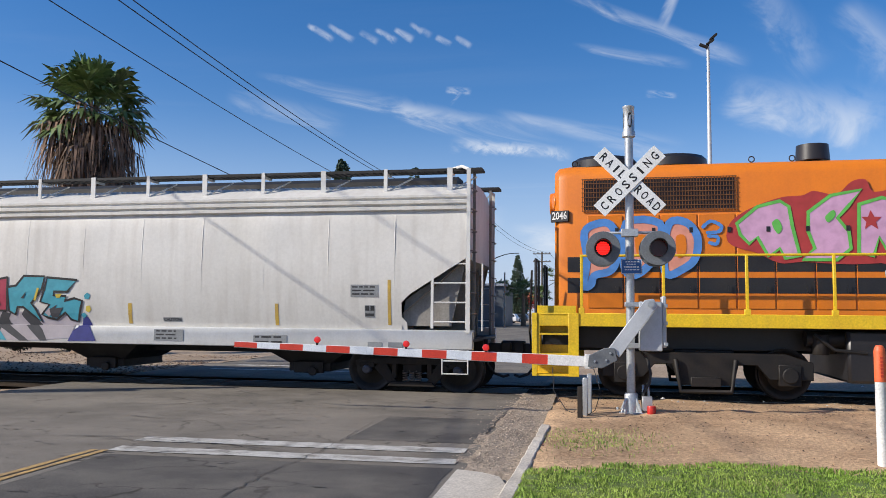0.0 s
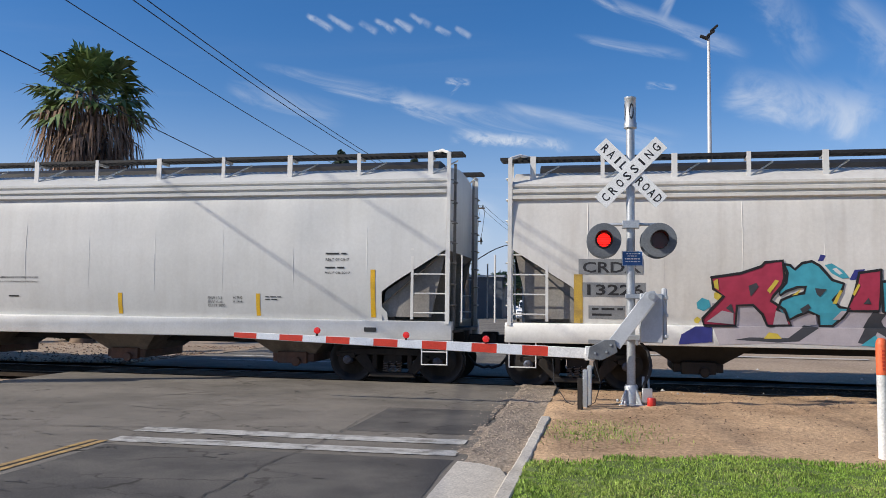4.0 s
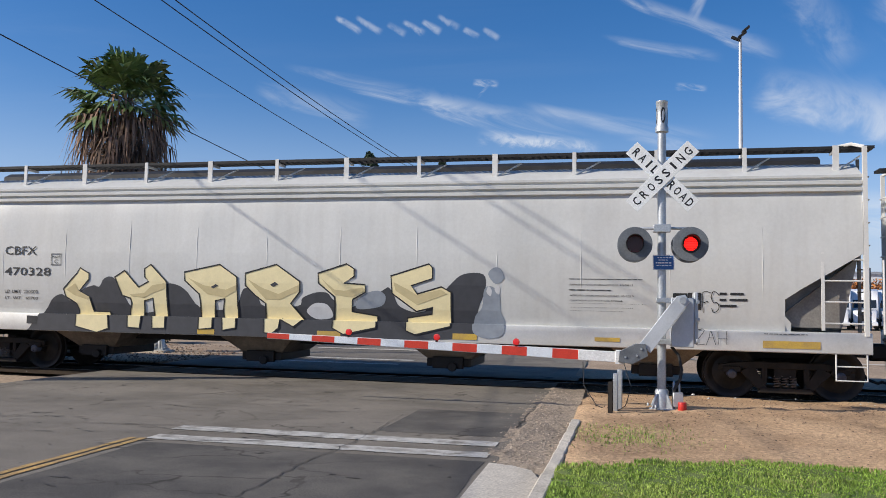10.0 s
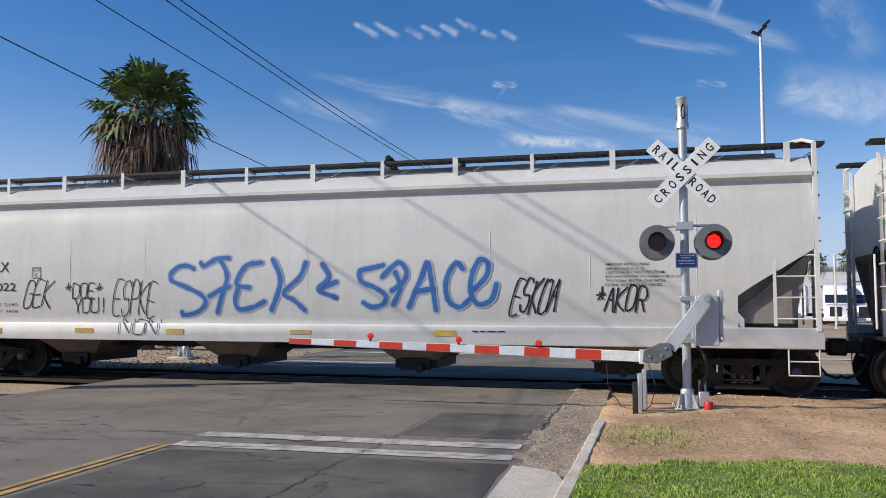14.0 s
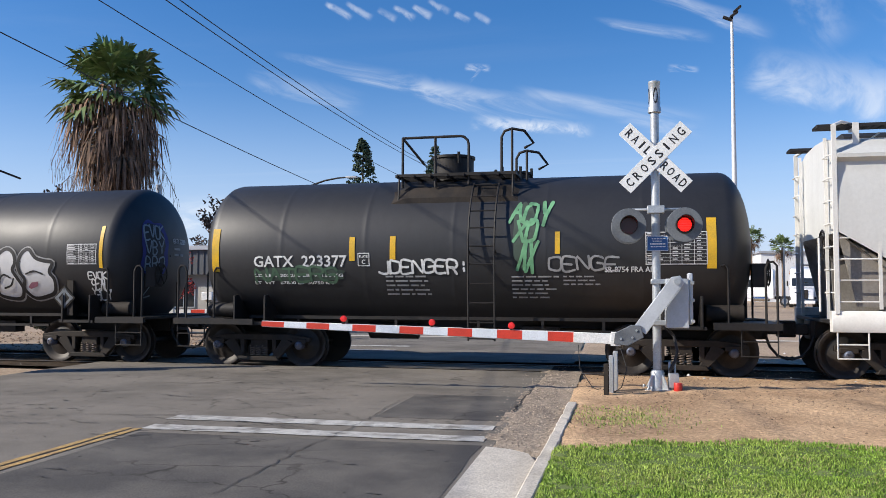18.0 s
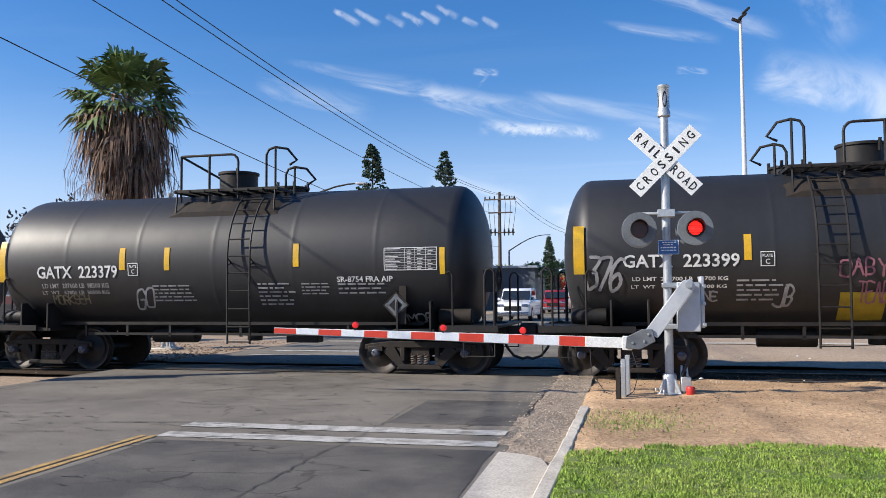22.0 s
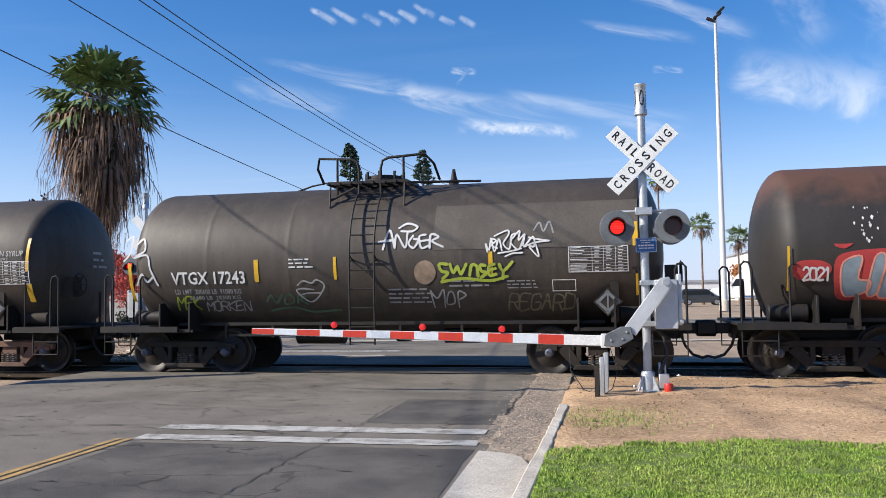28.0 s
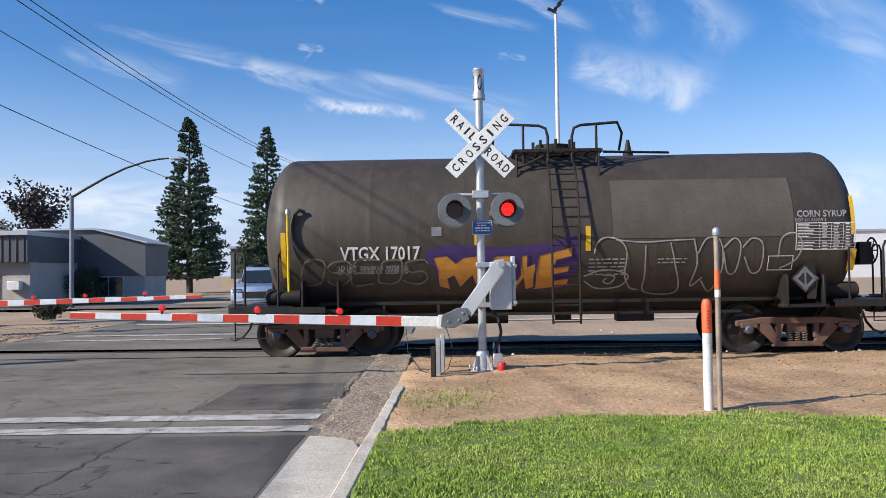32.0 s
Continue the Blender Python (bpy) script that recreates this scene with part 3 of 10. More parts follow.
# white paint with the blue of shade put into its colour
CAR_WHITE_SHADED = surf("white car paint with blue shade in it", (0.36, 0.45, 0.60), (0.32, 0.41, 0.56), 2, 60, 0.25, 0.4, bump=0, coat=0.8)
CAR_WHITE = surf("white vehicle paint", (0.78, 0.78, 0.78), (0.72, 0.72, 0.72), 2, 60, 0.3, bump=0, coat=0.6)
CAR_RED = surf("red vehicle paint", (0.30, 0.02, 0.02), (0.25, 0.02, 0.02), 2, 60, 0.3, bump=0, coat=0.6)
CAR_DARK = surf("dark vehicle paint", (0.04, 0.045, 0.055), None, 2, 60, 0.3, bump=0, coat=0.6)
TYRE = surf("tyre rubber", (0.02, 0.02, 0.02), None, 6, 40, 0.8, bump=0.1)
CHROME = surf("bright metal", (0.6, 0.6, 0.6), None, 4, 40, 0.25, 1.0, bump=0)
STONE = surf("grey rubble stone", (0.33, 0.31, 0.28), (0.24, 0.22, 0.2), 3, 30, 0.9, bump=0.4, island=0.25)

# ---- ground ----
# x runs along the track, y away from the camera; the track's middle is at YC
YC, RAIL_Z = 16.52, -0.02
# the track runs a little askew to the road: it comes nearer towards +x
SKEW = math.tan(radians(1.5))


def on_track(s, z=RAIL_Z):
    """The pose on the track's middle, s metres along it."""
    return pose(-2, YC, z, 0, 0, -1.5) @ pose(s + 2, 0, 0)


ROAD_R, ROAD_L, ROAD_MID = -1.28, -10.6, -5.2


def wavy(x, y, amp, scale, seed=0.0):
    return amp * noise.fractal(Vector((x * scale, y * scale, seed)), 0.6, 2.1, 4)


def sheet(x0, x1, y0, y1, nx, ny, height):
    s = Shape()
    xs, ys = np.linspace(x0, x1, nx + 1), np.linspace(y0, y1, ny + 1)
    vs = [(x, y, height(x, y)) for y in ys for x in xs]
    fs = [(j * (nx + 1) + i, j * (nx + 1) + i + 1, (j + 1) * (nx + 1) + i + 1, (j + 1) * (nx + 1) + i) for j in range(ny) for i in range(nx)]
    return s.add(vs, fs)


gs = Shape()
gs.add([(-3000, -3000, -0.12), (3000, -3000, -0.12), (3000, 3000, -0.12), (-3000, 3000, -0.12)], [(0, 1, 2, 3)])
solid("ground", gs, DIRT_FAR, "pale sandy ground reaching to the horizon", kind="structure", smooth=0)


def verge_z(x, y):
    lift = 0.03 + 0.05 * min(1, max(0, (x + 0.72) / 0.08)) * min(1, max(0, (14.2 - y) / 1.2))
    drop = -0.04 * min(1, max(0, (y - 13.9) / 0.8))
    return lift + drop + wavy(x, y, 0.035, 0.9) + wavy(x, y, 0.012, 5.0, 3.0)


solid("dirt_verge", sheet(-0.70, 40, -14, 15.4, 300, 200, verge_z), DIRT, "sandy brown dirt verge with ruts and tyre marks", kind="structure")
solid("far_dirt", sheet(-1.0, 60, 18.2, 40, 120, 60, lambda x, y: 0.0 + wavy(x, y, 0.04, 0.4)), DIRT_FAR, "bare pale dirt lot across the tracks", kind="structure")
solid("left_dirt", sheet(-60, -10.4, 18.2, 38, 120, 60, lambda x, y: 0.0 + wavy(x, y, 0.05, 0.4, 8.0)), DIRT_FAR, "littered pale dirt bank beside the far road", kind="structure")


def road_z(x, y):
    return 0.012 + wavy(x, y, 0.004, 0.25, 4.0)


def skewed(ob, y0, y1):
    """Bends a sheet's far or near edge to lie along the track: nothing at y0, wholly at y1."""
    for v in ob.data.vertices:
        k = min(1.0, max(0.0, (v.co.y - y0) / (y1 - y0)))
        v.co.y -= SKEW * (v.co.x + 2) * k
    return ob


skewed(solid("road", sheet(ROAD_L, ROAD_R, -30, YC - 0.95, 40, 160, road_z), ASPHALT, "worn grey asphalt road crossing the tracks", kind="structure"), 9, YC - 0.95)
skewed(solid("crossing_surface", sheet(ROAD_L, ROAD_R, YC - 0.52, YC + 0.52, 20, 6, lambda x, y: -0.018 + wavy(x, y, 0.004, 0.8)), ASPHALT, "dark asphalt panel between the rails", kind="structure"), 10, 12)
skewed(solid("far_road", sheet(ROAD_L, -0.9, YC + 0.95, 130, 20, 120, lambda x, y: road_z(x, y)), ASPHALT, "grey asphalt road running on beyond the tracks", kind="structure"), 40, YC + 0.95)
solid("cross_street", sheet(-120, 120, 40, 45.2, 60, 10, lambda x, y: 0.02), ASPHALT, "grey asphalt cross street in front of the buildings", kind="structure")
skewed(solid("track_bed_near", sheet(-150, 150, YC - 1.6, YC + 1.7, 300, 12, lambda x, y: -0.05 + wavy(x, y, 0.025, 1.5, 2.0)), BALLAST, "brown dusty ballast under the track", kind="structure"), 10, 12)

for yy in (-0.755, 0.755):
    r = Shape()
    r.prism([(yy - 0.07, -0.18), (yy + 0.07, -0.18), (yy + 0.07, -0.14), (yy + 0.012, -0.12), (yy + 0.012, -0.045), (yy + 0.036, -0.035), (yy + 0.036, -0.022), (yy - 0.036, -0.022), (yy - 0.036, -0.035), (yy - 0.012, -0.045), (yy - 0.012, -0.12), (yy - 0.07, -0.14)], -160, 160, "x")
    rail = solid("rail", r, STEEL_RAIL, "rusty steel rail with a bright head", "rail", "rails of the track", smooth=0, m=on_track(0, 0.0))
    t = Shape()
    t.span((-160, yy - 0.034, -0.022), (160, yy + 0.034, -0.018))
    part("rail_head", t, RAIL_TOP, rail, "polished rail head", smooth=0)

# ---- train ----
WHEEL_R = 0.44


def wheelset_mesh():
    s = Shape()
    for side in (-1, 1):
        m = pose(0, side * 0.735, 0, 90 * side, 0, 0)
        s.lathe([(0.0, -0.05), (0.09, -0.05), (0.12, -0.02), (0.30, 0.015), (0.36, -0.02), (0.40, -0.045), (WHEEL_R, -0.045), (WHEEL_R, 0.07), (0.47, 0.075), (0.47, 0.10), (0.0, 0.10)], 32, m)
    s.cone((0, -1.0, 0), (0, 1.0, 0), 0.08, n=12)
    return s


SHARED = {}


def shared(key, make):
    if key not in SHARED:
        SHARED[key] = make()
    return SHARED[key]


SPINNERS, ROLLERS = [], []


def sideframe(y, out):
    """One cast truck side: arched beam, pedestal jaws and bolster window."""
    s = Shape()
    a, b = y, y + out * 0.10
    top = [(-1.10, 0.50), (-1.10, 0.60), (-0.62, 0.66), (0.62, 0.66), (1.10, 0.60), (1.10, 0.50), (0.60, 0.54), (-0.60, 0.54)]
    s.prism(top, a, b)
    for d in (-1, 1):
        s.prism([(d * 0.62, 0.56), (d * 0.50, 0.56), (d * 0.28, 0.20), (d * 0.42, 0.16), (d * 0.74, 0.48)], a, b)
        s.box((d * 0.34, (a + b) / 2, 0.42), (0.09, 0.10, 0.28))
        s.box((d * 0.875, (a + b) / 2, 0.52), (0.30, 0.16, 0.10))
    s.prism([(-0.46, 0.13), (0.46, 0.13), (0.40, 0.22), (-0.40, 0.22)], a - 0.01 * out, b + out * 0.03)
    return s


def truck(car, x, rust=False, brake=True):
    """A two-axle truck under a car: two cast sides with springs and caps, a bolster, and two turning wheelsets."""
    steel = TRUCK_RUST if rust else TRUCK_STEEL
    key = "r" if rust else "d"
    s = Shape()
    s.box((0, 0, 0.48), (0.36, 2.0, 0.22))
    s.box((0, 0, 0.62), (0.6, 0.6, 0.12))
    tr = part("truck", shared("bolster" + key, lambda: mesh_of("truck", s, steel, 0.01)), None, car, m=pose(x, 0, 0))
    for side in (-1, 1):
        part("side_frame", shared("frame%s%d" % (key, side), lambda: mesh_of("side_frame", sideframe(side * 0.95, side), steel, 0.012)), None, tr)

        def spring():
            return mesh_of("spring", Shape().tube([(0.05 * math.cos(k * 0.7), 0.05 * math.sin(k * 0.7), 0.22 + 0.0048 * k) for k in range(42)], 0.012, 5), SPRING)

        def cap():
            c = Shape().lathe([(0.0, 0.05), (0.055, 0.05), (0.075, 0.035), (0.085, 0.0), (0.085, -0.1), (0.0, -0.1)], 18, pose(0, 0, 0, 90, 0, 0))
            for a in (0.5, 2.6, 4.7):
                c.cone((0.045 * math.cos(a), -0.045, 0.045 * math.sin(a)), (0.045 * math.cos(a), -0.062, 0.045 * math.sin(a)), 0.014, n=6)
            return mesh_of("bearing_cap", c, BEARING)
        for i in (-1, 0, 1):
            part("spring", shared("spring", spring), None, tr, m=pose(i * 0.13, side * 1.0, 0))
        if side < 0:
            for ax in (-0.875, 0.875):
                part("bearing_cap", shared("bearing", cap), None, tr, "round bearing cap with three bolts", m=pose(ax, -1.06, 0.44))
    for ax in (-0.875, 0.875):
        def wheels():
            return mesh_of("wheelset", wheelset_mesh(), WHEEL_FACE)
        w = part("wheelset", shared("wheelset", wheels), None, tr, m=pose(ax, 0, WHEEL_R))
        SPINNERS.append((w, ax))
    return tr


# the body's half outline: (distance from the middle, height)
HOP_SIDE = [(1.46, 1.22), (1.49, 1.34), (1.505, 1.4), (1.53, 1.5), (1.561, 1.75), (1.58, 1.9), (1.60, 2.4), (1.598, 2.65), (1.59, 2.9), (1.575, 3.10), (1.55, 3.30), (1.53, 3.36)]
HOP_RIBS = [(1.60, 3.38), (1.60, 3.43), (1.54, 3.45), (1.54, 3.47), (1.60, 3.49), (1.60, 3.54), (1.54, 3.56), (1.54, 3.58), (1.58, 3.60), (1.58, 3.64), (1.42, 3.74), (1.05, 3.94), (0.45, 4.02), (0.0, 4.04)]
HOP_PLAIN = [(1.53, 3.50), (1.62, 3.56), (1.62, 3.62), (1.56, 3.66), (1.30, 3.92), (0.8, 4.04), (0.0, 4.08)]


def hop_y(z, eave):
    """How far the hopper's side stands from the middle at a height."""
    if z < 1.2005:
        return 1.595
    ws, zs = [p[0] for p in HOP_SIDE], [p[1] for p in HOP_SIDE]
    return float(np.interp(np.interp(z, (1.14, eave - 0.02), (1.22, 3.36)), zs, ws))


TANK_R, TANK_Z = 1.475, 2.27


def coupler(car, x, d):
    s = Shape()
    s.box((x - d * 0.30, 0, 0.83), (0.75, 0.16, 0.2))
    s.box((x - d * 0.02, 0.05, 0.83), (0.26, 0.30, 0.30))
    s.box((x - d * 0.05, -0.14, 0.84), (0.2, 0.10, 0.24))
    s.box((x - d * 0.55, 0, 0.83), (0.3, 0.5, 0.36))
    part("coupler", s, BLACK_STEEL, car, bevel=0.02)
    h = Shape()
    pts = [(x - d * 0.45, -0.32, 0.72), (x - d * 0.38, -0.33, 0.52), (x - d * 0.25, -0.33, 0.36), (x - d * 0.08, -0.30, 0.30), (x + d * 0.02, -0.25, 0.33)]
    h.tube(pts, 0.026, 8)
    part("air_hose", h, BLACK_RUBBER, car)


def ladder(car, xs, zs, y, mat, r=0.014, name="ladder", rails=True, depth=0.03):
    s = Shape()
    a, b = xs
    z0, z1 = zs[0] - 0.12, zs[-1] + 0.12
    if rails:
        for x in xs:
            s.box((x, y, (z0 + z1) / 2), (0.05, depth, z1 - z0))
    for z in zs:
        s.tube([(a, y, z), (b, y, z)], r, 6)
    return part(name, s, mat, car)


def stirrup(car, x0, x1, y, z0, z1, mat, r=0.016):
    s = Shape()
    s.tube([(x0, y, z1), (x0, y, z0), (x1, y, z0), (x1, y, z1)], r, 6)
    s.tube([(x0, y, (z0 + z1) / 2), (x1, y, (z0 + z1) / 2)], r * 0.8, 6)
    return part("stirrup_step", s, mat, car)


def hopper_car(name, cx, L, mat, label, bays, plain=False, bay_mat=None, chute_mat=None, eave=3.54):
    """A covered hopper. bays: where its chutes hang. eave: how high the lowest rib under the roof is."""
    car = thing(name, on_track(cx), label, "hopper wagon", "wagons of the train")
    H, S, C = L / 2 - 0.60, L / 2 - 0.48, L / 2 - 1.80
    car["eave"] = eave
    board = eave + 0.79

    def up(z):
        """Sets a height of the common outline to this car's own sill, eave and roof."""
        return float(np.interp(z, (1.22, 3.36, 3.64, 4.19), (1.14, eave - 0.02, eave + 0.27, board - 0.03))) + max(0.0, z - 4.19)
    prof = [(w, up(z)) for w, z in HOP_SIDE + (HOP_PLAIN if plain else HOP_RIBS)]

    def reach(z):
        if z < 1.35:
            return C + 0.10
        if z < 1.75:
            return C
        return C + (H - C) * (z - 1.75) / 0.75 if z < 2.5 else H
    prof2 = []
    for (w0, z0), (w1, z1) in zip(prof, prof[1:]):
        prof2.append((w0, z0))
        if z0 < 2.5 < z1:
            prof2.append((w0 + (w1 - w0) * (2.5 - z0) / (z1 - z0), 2.5))
    prof2.append(prof[-1])
    s = Shape()
    n = max(12, int(L * 6))
    # dented panels: each bay between posts bows in or out a little
    posts = [-H + 0.05 + k * (2 * H - 0.1) / (10 if plain else 12) for k in range(11 if plain else 13)]
    for side in (-1, 1):
        vs, fs = [], []
        for w, z in prof2:
            x = reach(z)
            for i in range(n + 1):
                px = -x + 2 * x * i / n
                dent = 0.0
                if 2.45 < z < eave - 0.03:
                    ease = min(1.0, (z - 2.4) / 0.3) * min(1.0, (eave - z) / 0.25)
                    fr = ((px + H) / (2 * H) * (10 if plain else 12)) % 1.0
                    dent = ease * (0.012 * noise.noise(Vector((px * 0.9, z * 0.5, side * 3 + cx))) - 0.022 * math.sin(math.pi * fr) * (0.6 + 0.4 * noise.noise(Vector((int(px), cx, 1.0)))))
                vs.append((px, side * (w + dent), z))
        k = n + 1
        for j in range(len(prof2) - 1):
            for i in range(n):
                a = j * k + i
                fs.append((a, a + 1, a + k + 1, a + k))
        s.add(vs, fs)
    for e in (-1, 1):
        ring = [(e * H, -w, z) for w, z in prof2 if z >= 2.5] + [(e * H, w, z) for w, z in reversed(prof2) if z >= 2.5]
        s.add(ring, [tuple(range(len(ring)))])
    body = part("body", s, mat, car, smooth=30)
    for x in posts[1:-1]:
        seam = Shape()
        for (w0, z0), (w1, z1) in zip(HOP_SIDE[1:-1], HOP_SIDE[2:]):
            if abs(x) < reach(z0) - 0.05:
                seam.add([(x - 0.012, -w0 + 0.001, z0), (x, -w0 - 0.0035, z0), (x + 0.012, -w0 + 0.001, z0), (x + 0.012, -w1 + 0.001, z1), (x, -w1 - 0.0035, z1), (x - 0.012, -w1 + 0.001, z1)], [(0, 1, 4, 5), (1, 2, 3, 4)])
        part("weld_seam", seam, mat, body, smooth=0)
    # slope sheets and their side gussets, with the shade put into their grey
    for e in (-1, 1):
        s = Shape()
        s.add([(e * H, -1.55, 2.5), (e * H, 1.55, 2.5), (e * C, 1.5, 1.5), (e * C, -1.5, 1.5), (e * C, 1.5, 0.9), (e * C, -1.5, 0.9)], [(0, 1, 2, 3), (3, 2, 4, 5)])
        for y in (-1.40, 1.40):
            s.prism([(e * (C + 0.06), 1.27), (e * C, 1.45), (e * (C + 0.04), 1.75), (e * (H - 0.03), 2.5), (e * (H - 0.30), 1.27)], y - 0.012, y + 0.012)
        part("slope_sheet", s, HOP_SHADE, car, "grimy grey sloped end sheet, its shade in the colour", smooth=0)
        g = Shape()
        for y in (-0.55, 0.0, 0.55):
            g.prism([(e * C, 1.0), (e * C, 1.5), (e * (H - 0.1), 2.4), (e * (S - 0.25), 1.1), (e * (S - 0.25), 1.0)], y - 0.02, y + 0.02)
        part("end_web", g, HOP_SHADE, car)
        f = Shape()
        f.span((e * (C + 0.1), -1.5, 0.98), (e * S, 1.5, 1.05))
        f.box((e * (S - 0.9), 0.45, 1.35), (0.55, 0.5, 0.55))
        f.cone((e * (S - 0.5), -0.3, 1.25), (e * (S - 1.2), -0.3, 1.25), 0.14, n=12)
        part("end_platform", f, BLACK_STEEL, car, bevel=0.01)
    # sills
    for y in (-1, 1):
        s = Shape()
        s.prism([(y * 1.40, 0.85), (y * 1.58, 0.85), (y * 1.59, 0.87), (y * 1.59, 1.185), (y * 1.565, 1.20), (y * 1.40, 1.20)], -S, S, "x")
        part("side_sill", s, HOP_TRIM, car, bevel=0.006)
    s = Shape()
    s.span((-S, -0.3, 0.68), (S, 0.3, 1.05))
    part("centre_sill", s, BLACK_STEEL, car, bevel=0.01)
    # chutes
    for bx in bays:
        s = Shape()
        w = 1.28 if len(bays) > 3 else 1.55
        s.loft([[(bx - w, -1.45, 1.24), (bx + w, -1.45, 1.24), (bx + w, 1.45, 1.24), (bx - w, 1.45, 1.24)], [(bx - 0.42, -0.72, 0.50), (bx + 0.42, -0.72, 0.50), (bx + 0.42, 0.72, 0.50), (bx - 0.42, 0.72, 0.50)]])
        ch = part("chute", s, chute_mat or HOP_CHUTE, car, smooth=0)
        g = Shape()
        g.box((bx, 0, 0.43), (0.86, 1.5, 0.16))
        g.box((bx, -0.78, 0.43), (0.6, 0.1, 0.22))
        g.cone((bx + 0.1, -0.82, 0.36), (bx + 0.1, -0.90, 0.36), 0.09, n=12)
        part("outlet_gate", g, bay_mat or BLACK_STEEL, ch, bevel=0.01)
    # roof walkway with its brackets and the hatch trough
    for side in (-1, 1):
        s = Shape()
        ya, yb = (side * 1.02, side * 1.36)
        for k in range(5):
            y = ya + (yb - ya) * k / 4
            s.box((0, y, board - 0.025), (2 * H + 0.5, 0.03, 0.05))
        for k in range(int(2 * H / 0.125)):
            s.box((-H + 0.125 * k, (ya + yb) / 2, board - 0.03), (0.03, abs(yb - ya), 0.03))
        part("running_board", s, GRATING, car, smooth=0)
        for k in range(13):
            x = -H + 0.35 + k * (2 * H - 0.7) / 12
            b = Shape()
            b.box((x, side * 1.375, board - 0.21), (0.07 if k % 2 else 0.10, 0.025, 0.44))
            b.box((x, side * 1.2, board - 0.075), (0.05, 0.36, 0.04))
            b.tube([(x + 0.05, side * 1.36, board - 0.40), (x + 0.45, side * 1.05, board - 0.12)], 0.016, 5)
            part("board_bracket", b, HOP_TRIM, car, smooth=0)
    s = Shape()
    s.prism([(-0.46, board - 0.30), (0.46, board - 0.30), (0.42, board - 0.06), (0.24, board + 0.03), (-0.24, board + 0.03), (-0.42, board - 0.06)], -H + 0.4, H - 0.4, "x")
    part("hatch_cover", s, GRATING, car, "long grey roof hatch")
    # ladders, posts and steps at the corners
    for e in (-1, 1):
        for side in (-1, 1):
            y = side * 1.58
            p = Shape()
            p.box((e * (H + 0.04), y, (board + 1.1) / 2), (0.07, 0.05, board - 1.2))
            p.tube([(e * (H + 0.04), y, board - 0.06), (e * (H - 0.12), side * 1.42, board + 0.02), (e * (H - 0.3), side * 1.3, board)], 0.03, 6)
            p.tube([(e * (H + 0.3), y, 1.19), (e * (H + 0.3), y, 2.4)], 0.018, 6)
            part("corner_post", p, HOP_TRIM, car)
            ladder(car, (e * (H - 0.62), e * (H + 0.02)), [1.35, 1.7, 2.05, 2.4], y, HOP_TRIM, name="side_ladder")
            q = Shape()
            for k in range(7):
                z = 1.5 + 0.38 * k
                q.tube([(e * (H + 0.04), y + side * 0.02, z), (e * (H + 0.12), y - side * 0.1, z), (e * (H + 0.12), y - side * 0.45, z), (e * (H + 0.02), y - side * 0.5, z)], 0.013, 6)
            q.box((e * (H + 0.06), side * 1.05, 2.6), (0.05, 0.04, 3.1))
            # the +x ladder gets the shaded grey, the -x one plain white trim
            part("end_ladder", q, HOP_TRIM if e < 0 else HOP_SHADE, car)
            stirrup(car, e * (S - 0.55), e * (S - 0.08), side * 1.56, 0.42, 0.88, HOP_TRIM)
        b = Shape()
        b.lathe([(0.24, -0.015), (0.27, 0.0), (0.24, 0.015)], 20, pose(e * (S - 0.1), -0.5, 2.35, 0, 90, 0))
        for k in range(4):
            a = k * math.pi / 4
            b.tube([(e * (S - 0.1), -0.5 + 0.25 * math.cos(a), 2.35 + 0.25 * math.sin(a)), (e * (S - 0.1), -0.5 - 0.25 * math.cos(a), 2.35 - 0.25 * math.sin(a))], 0.012, 5)
        b.box((e * (S - 0.3), -0.5, 2.3), (0.25, 0.22, 0.3))
        if e < 0 or plain:
            part("brake_wheel", b, BLACK_STEEL, car)
        coupler(car, e * L / 2, e)
        truck(car, e * (L / 2 - 1.72))
    ROLLERS.append((car, cx))
    return car


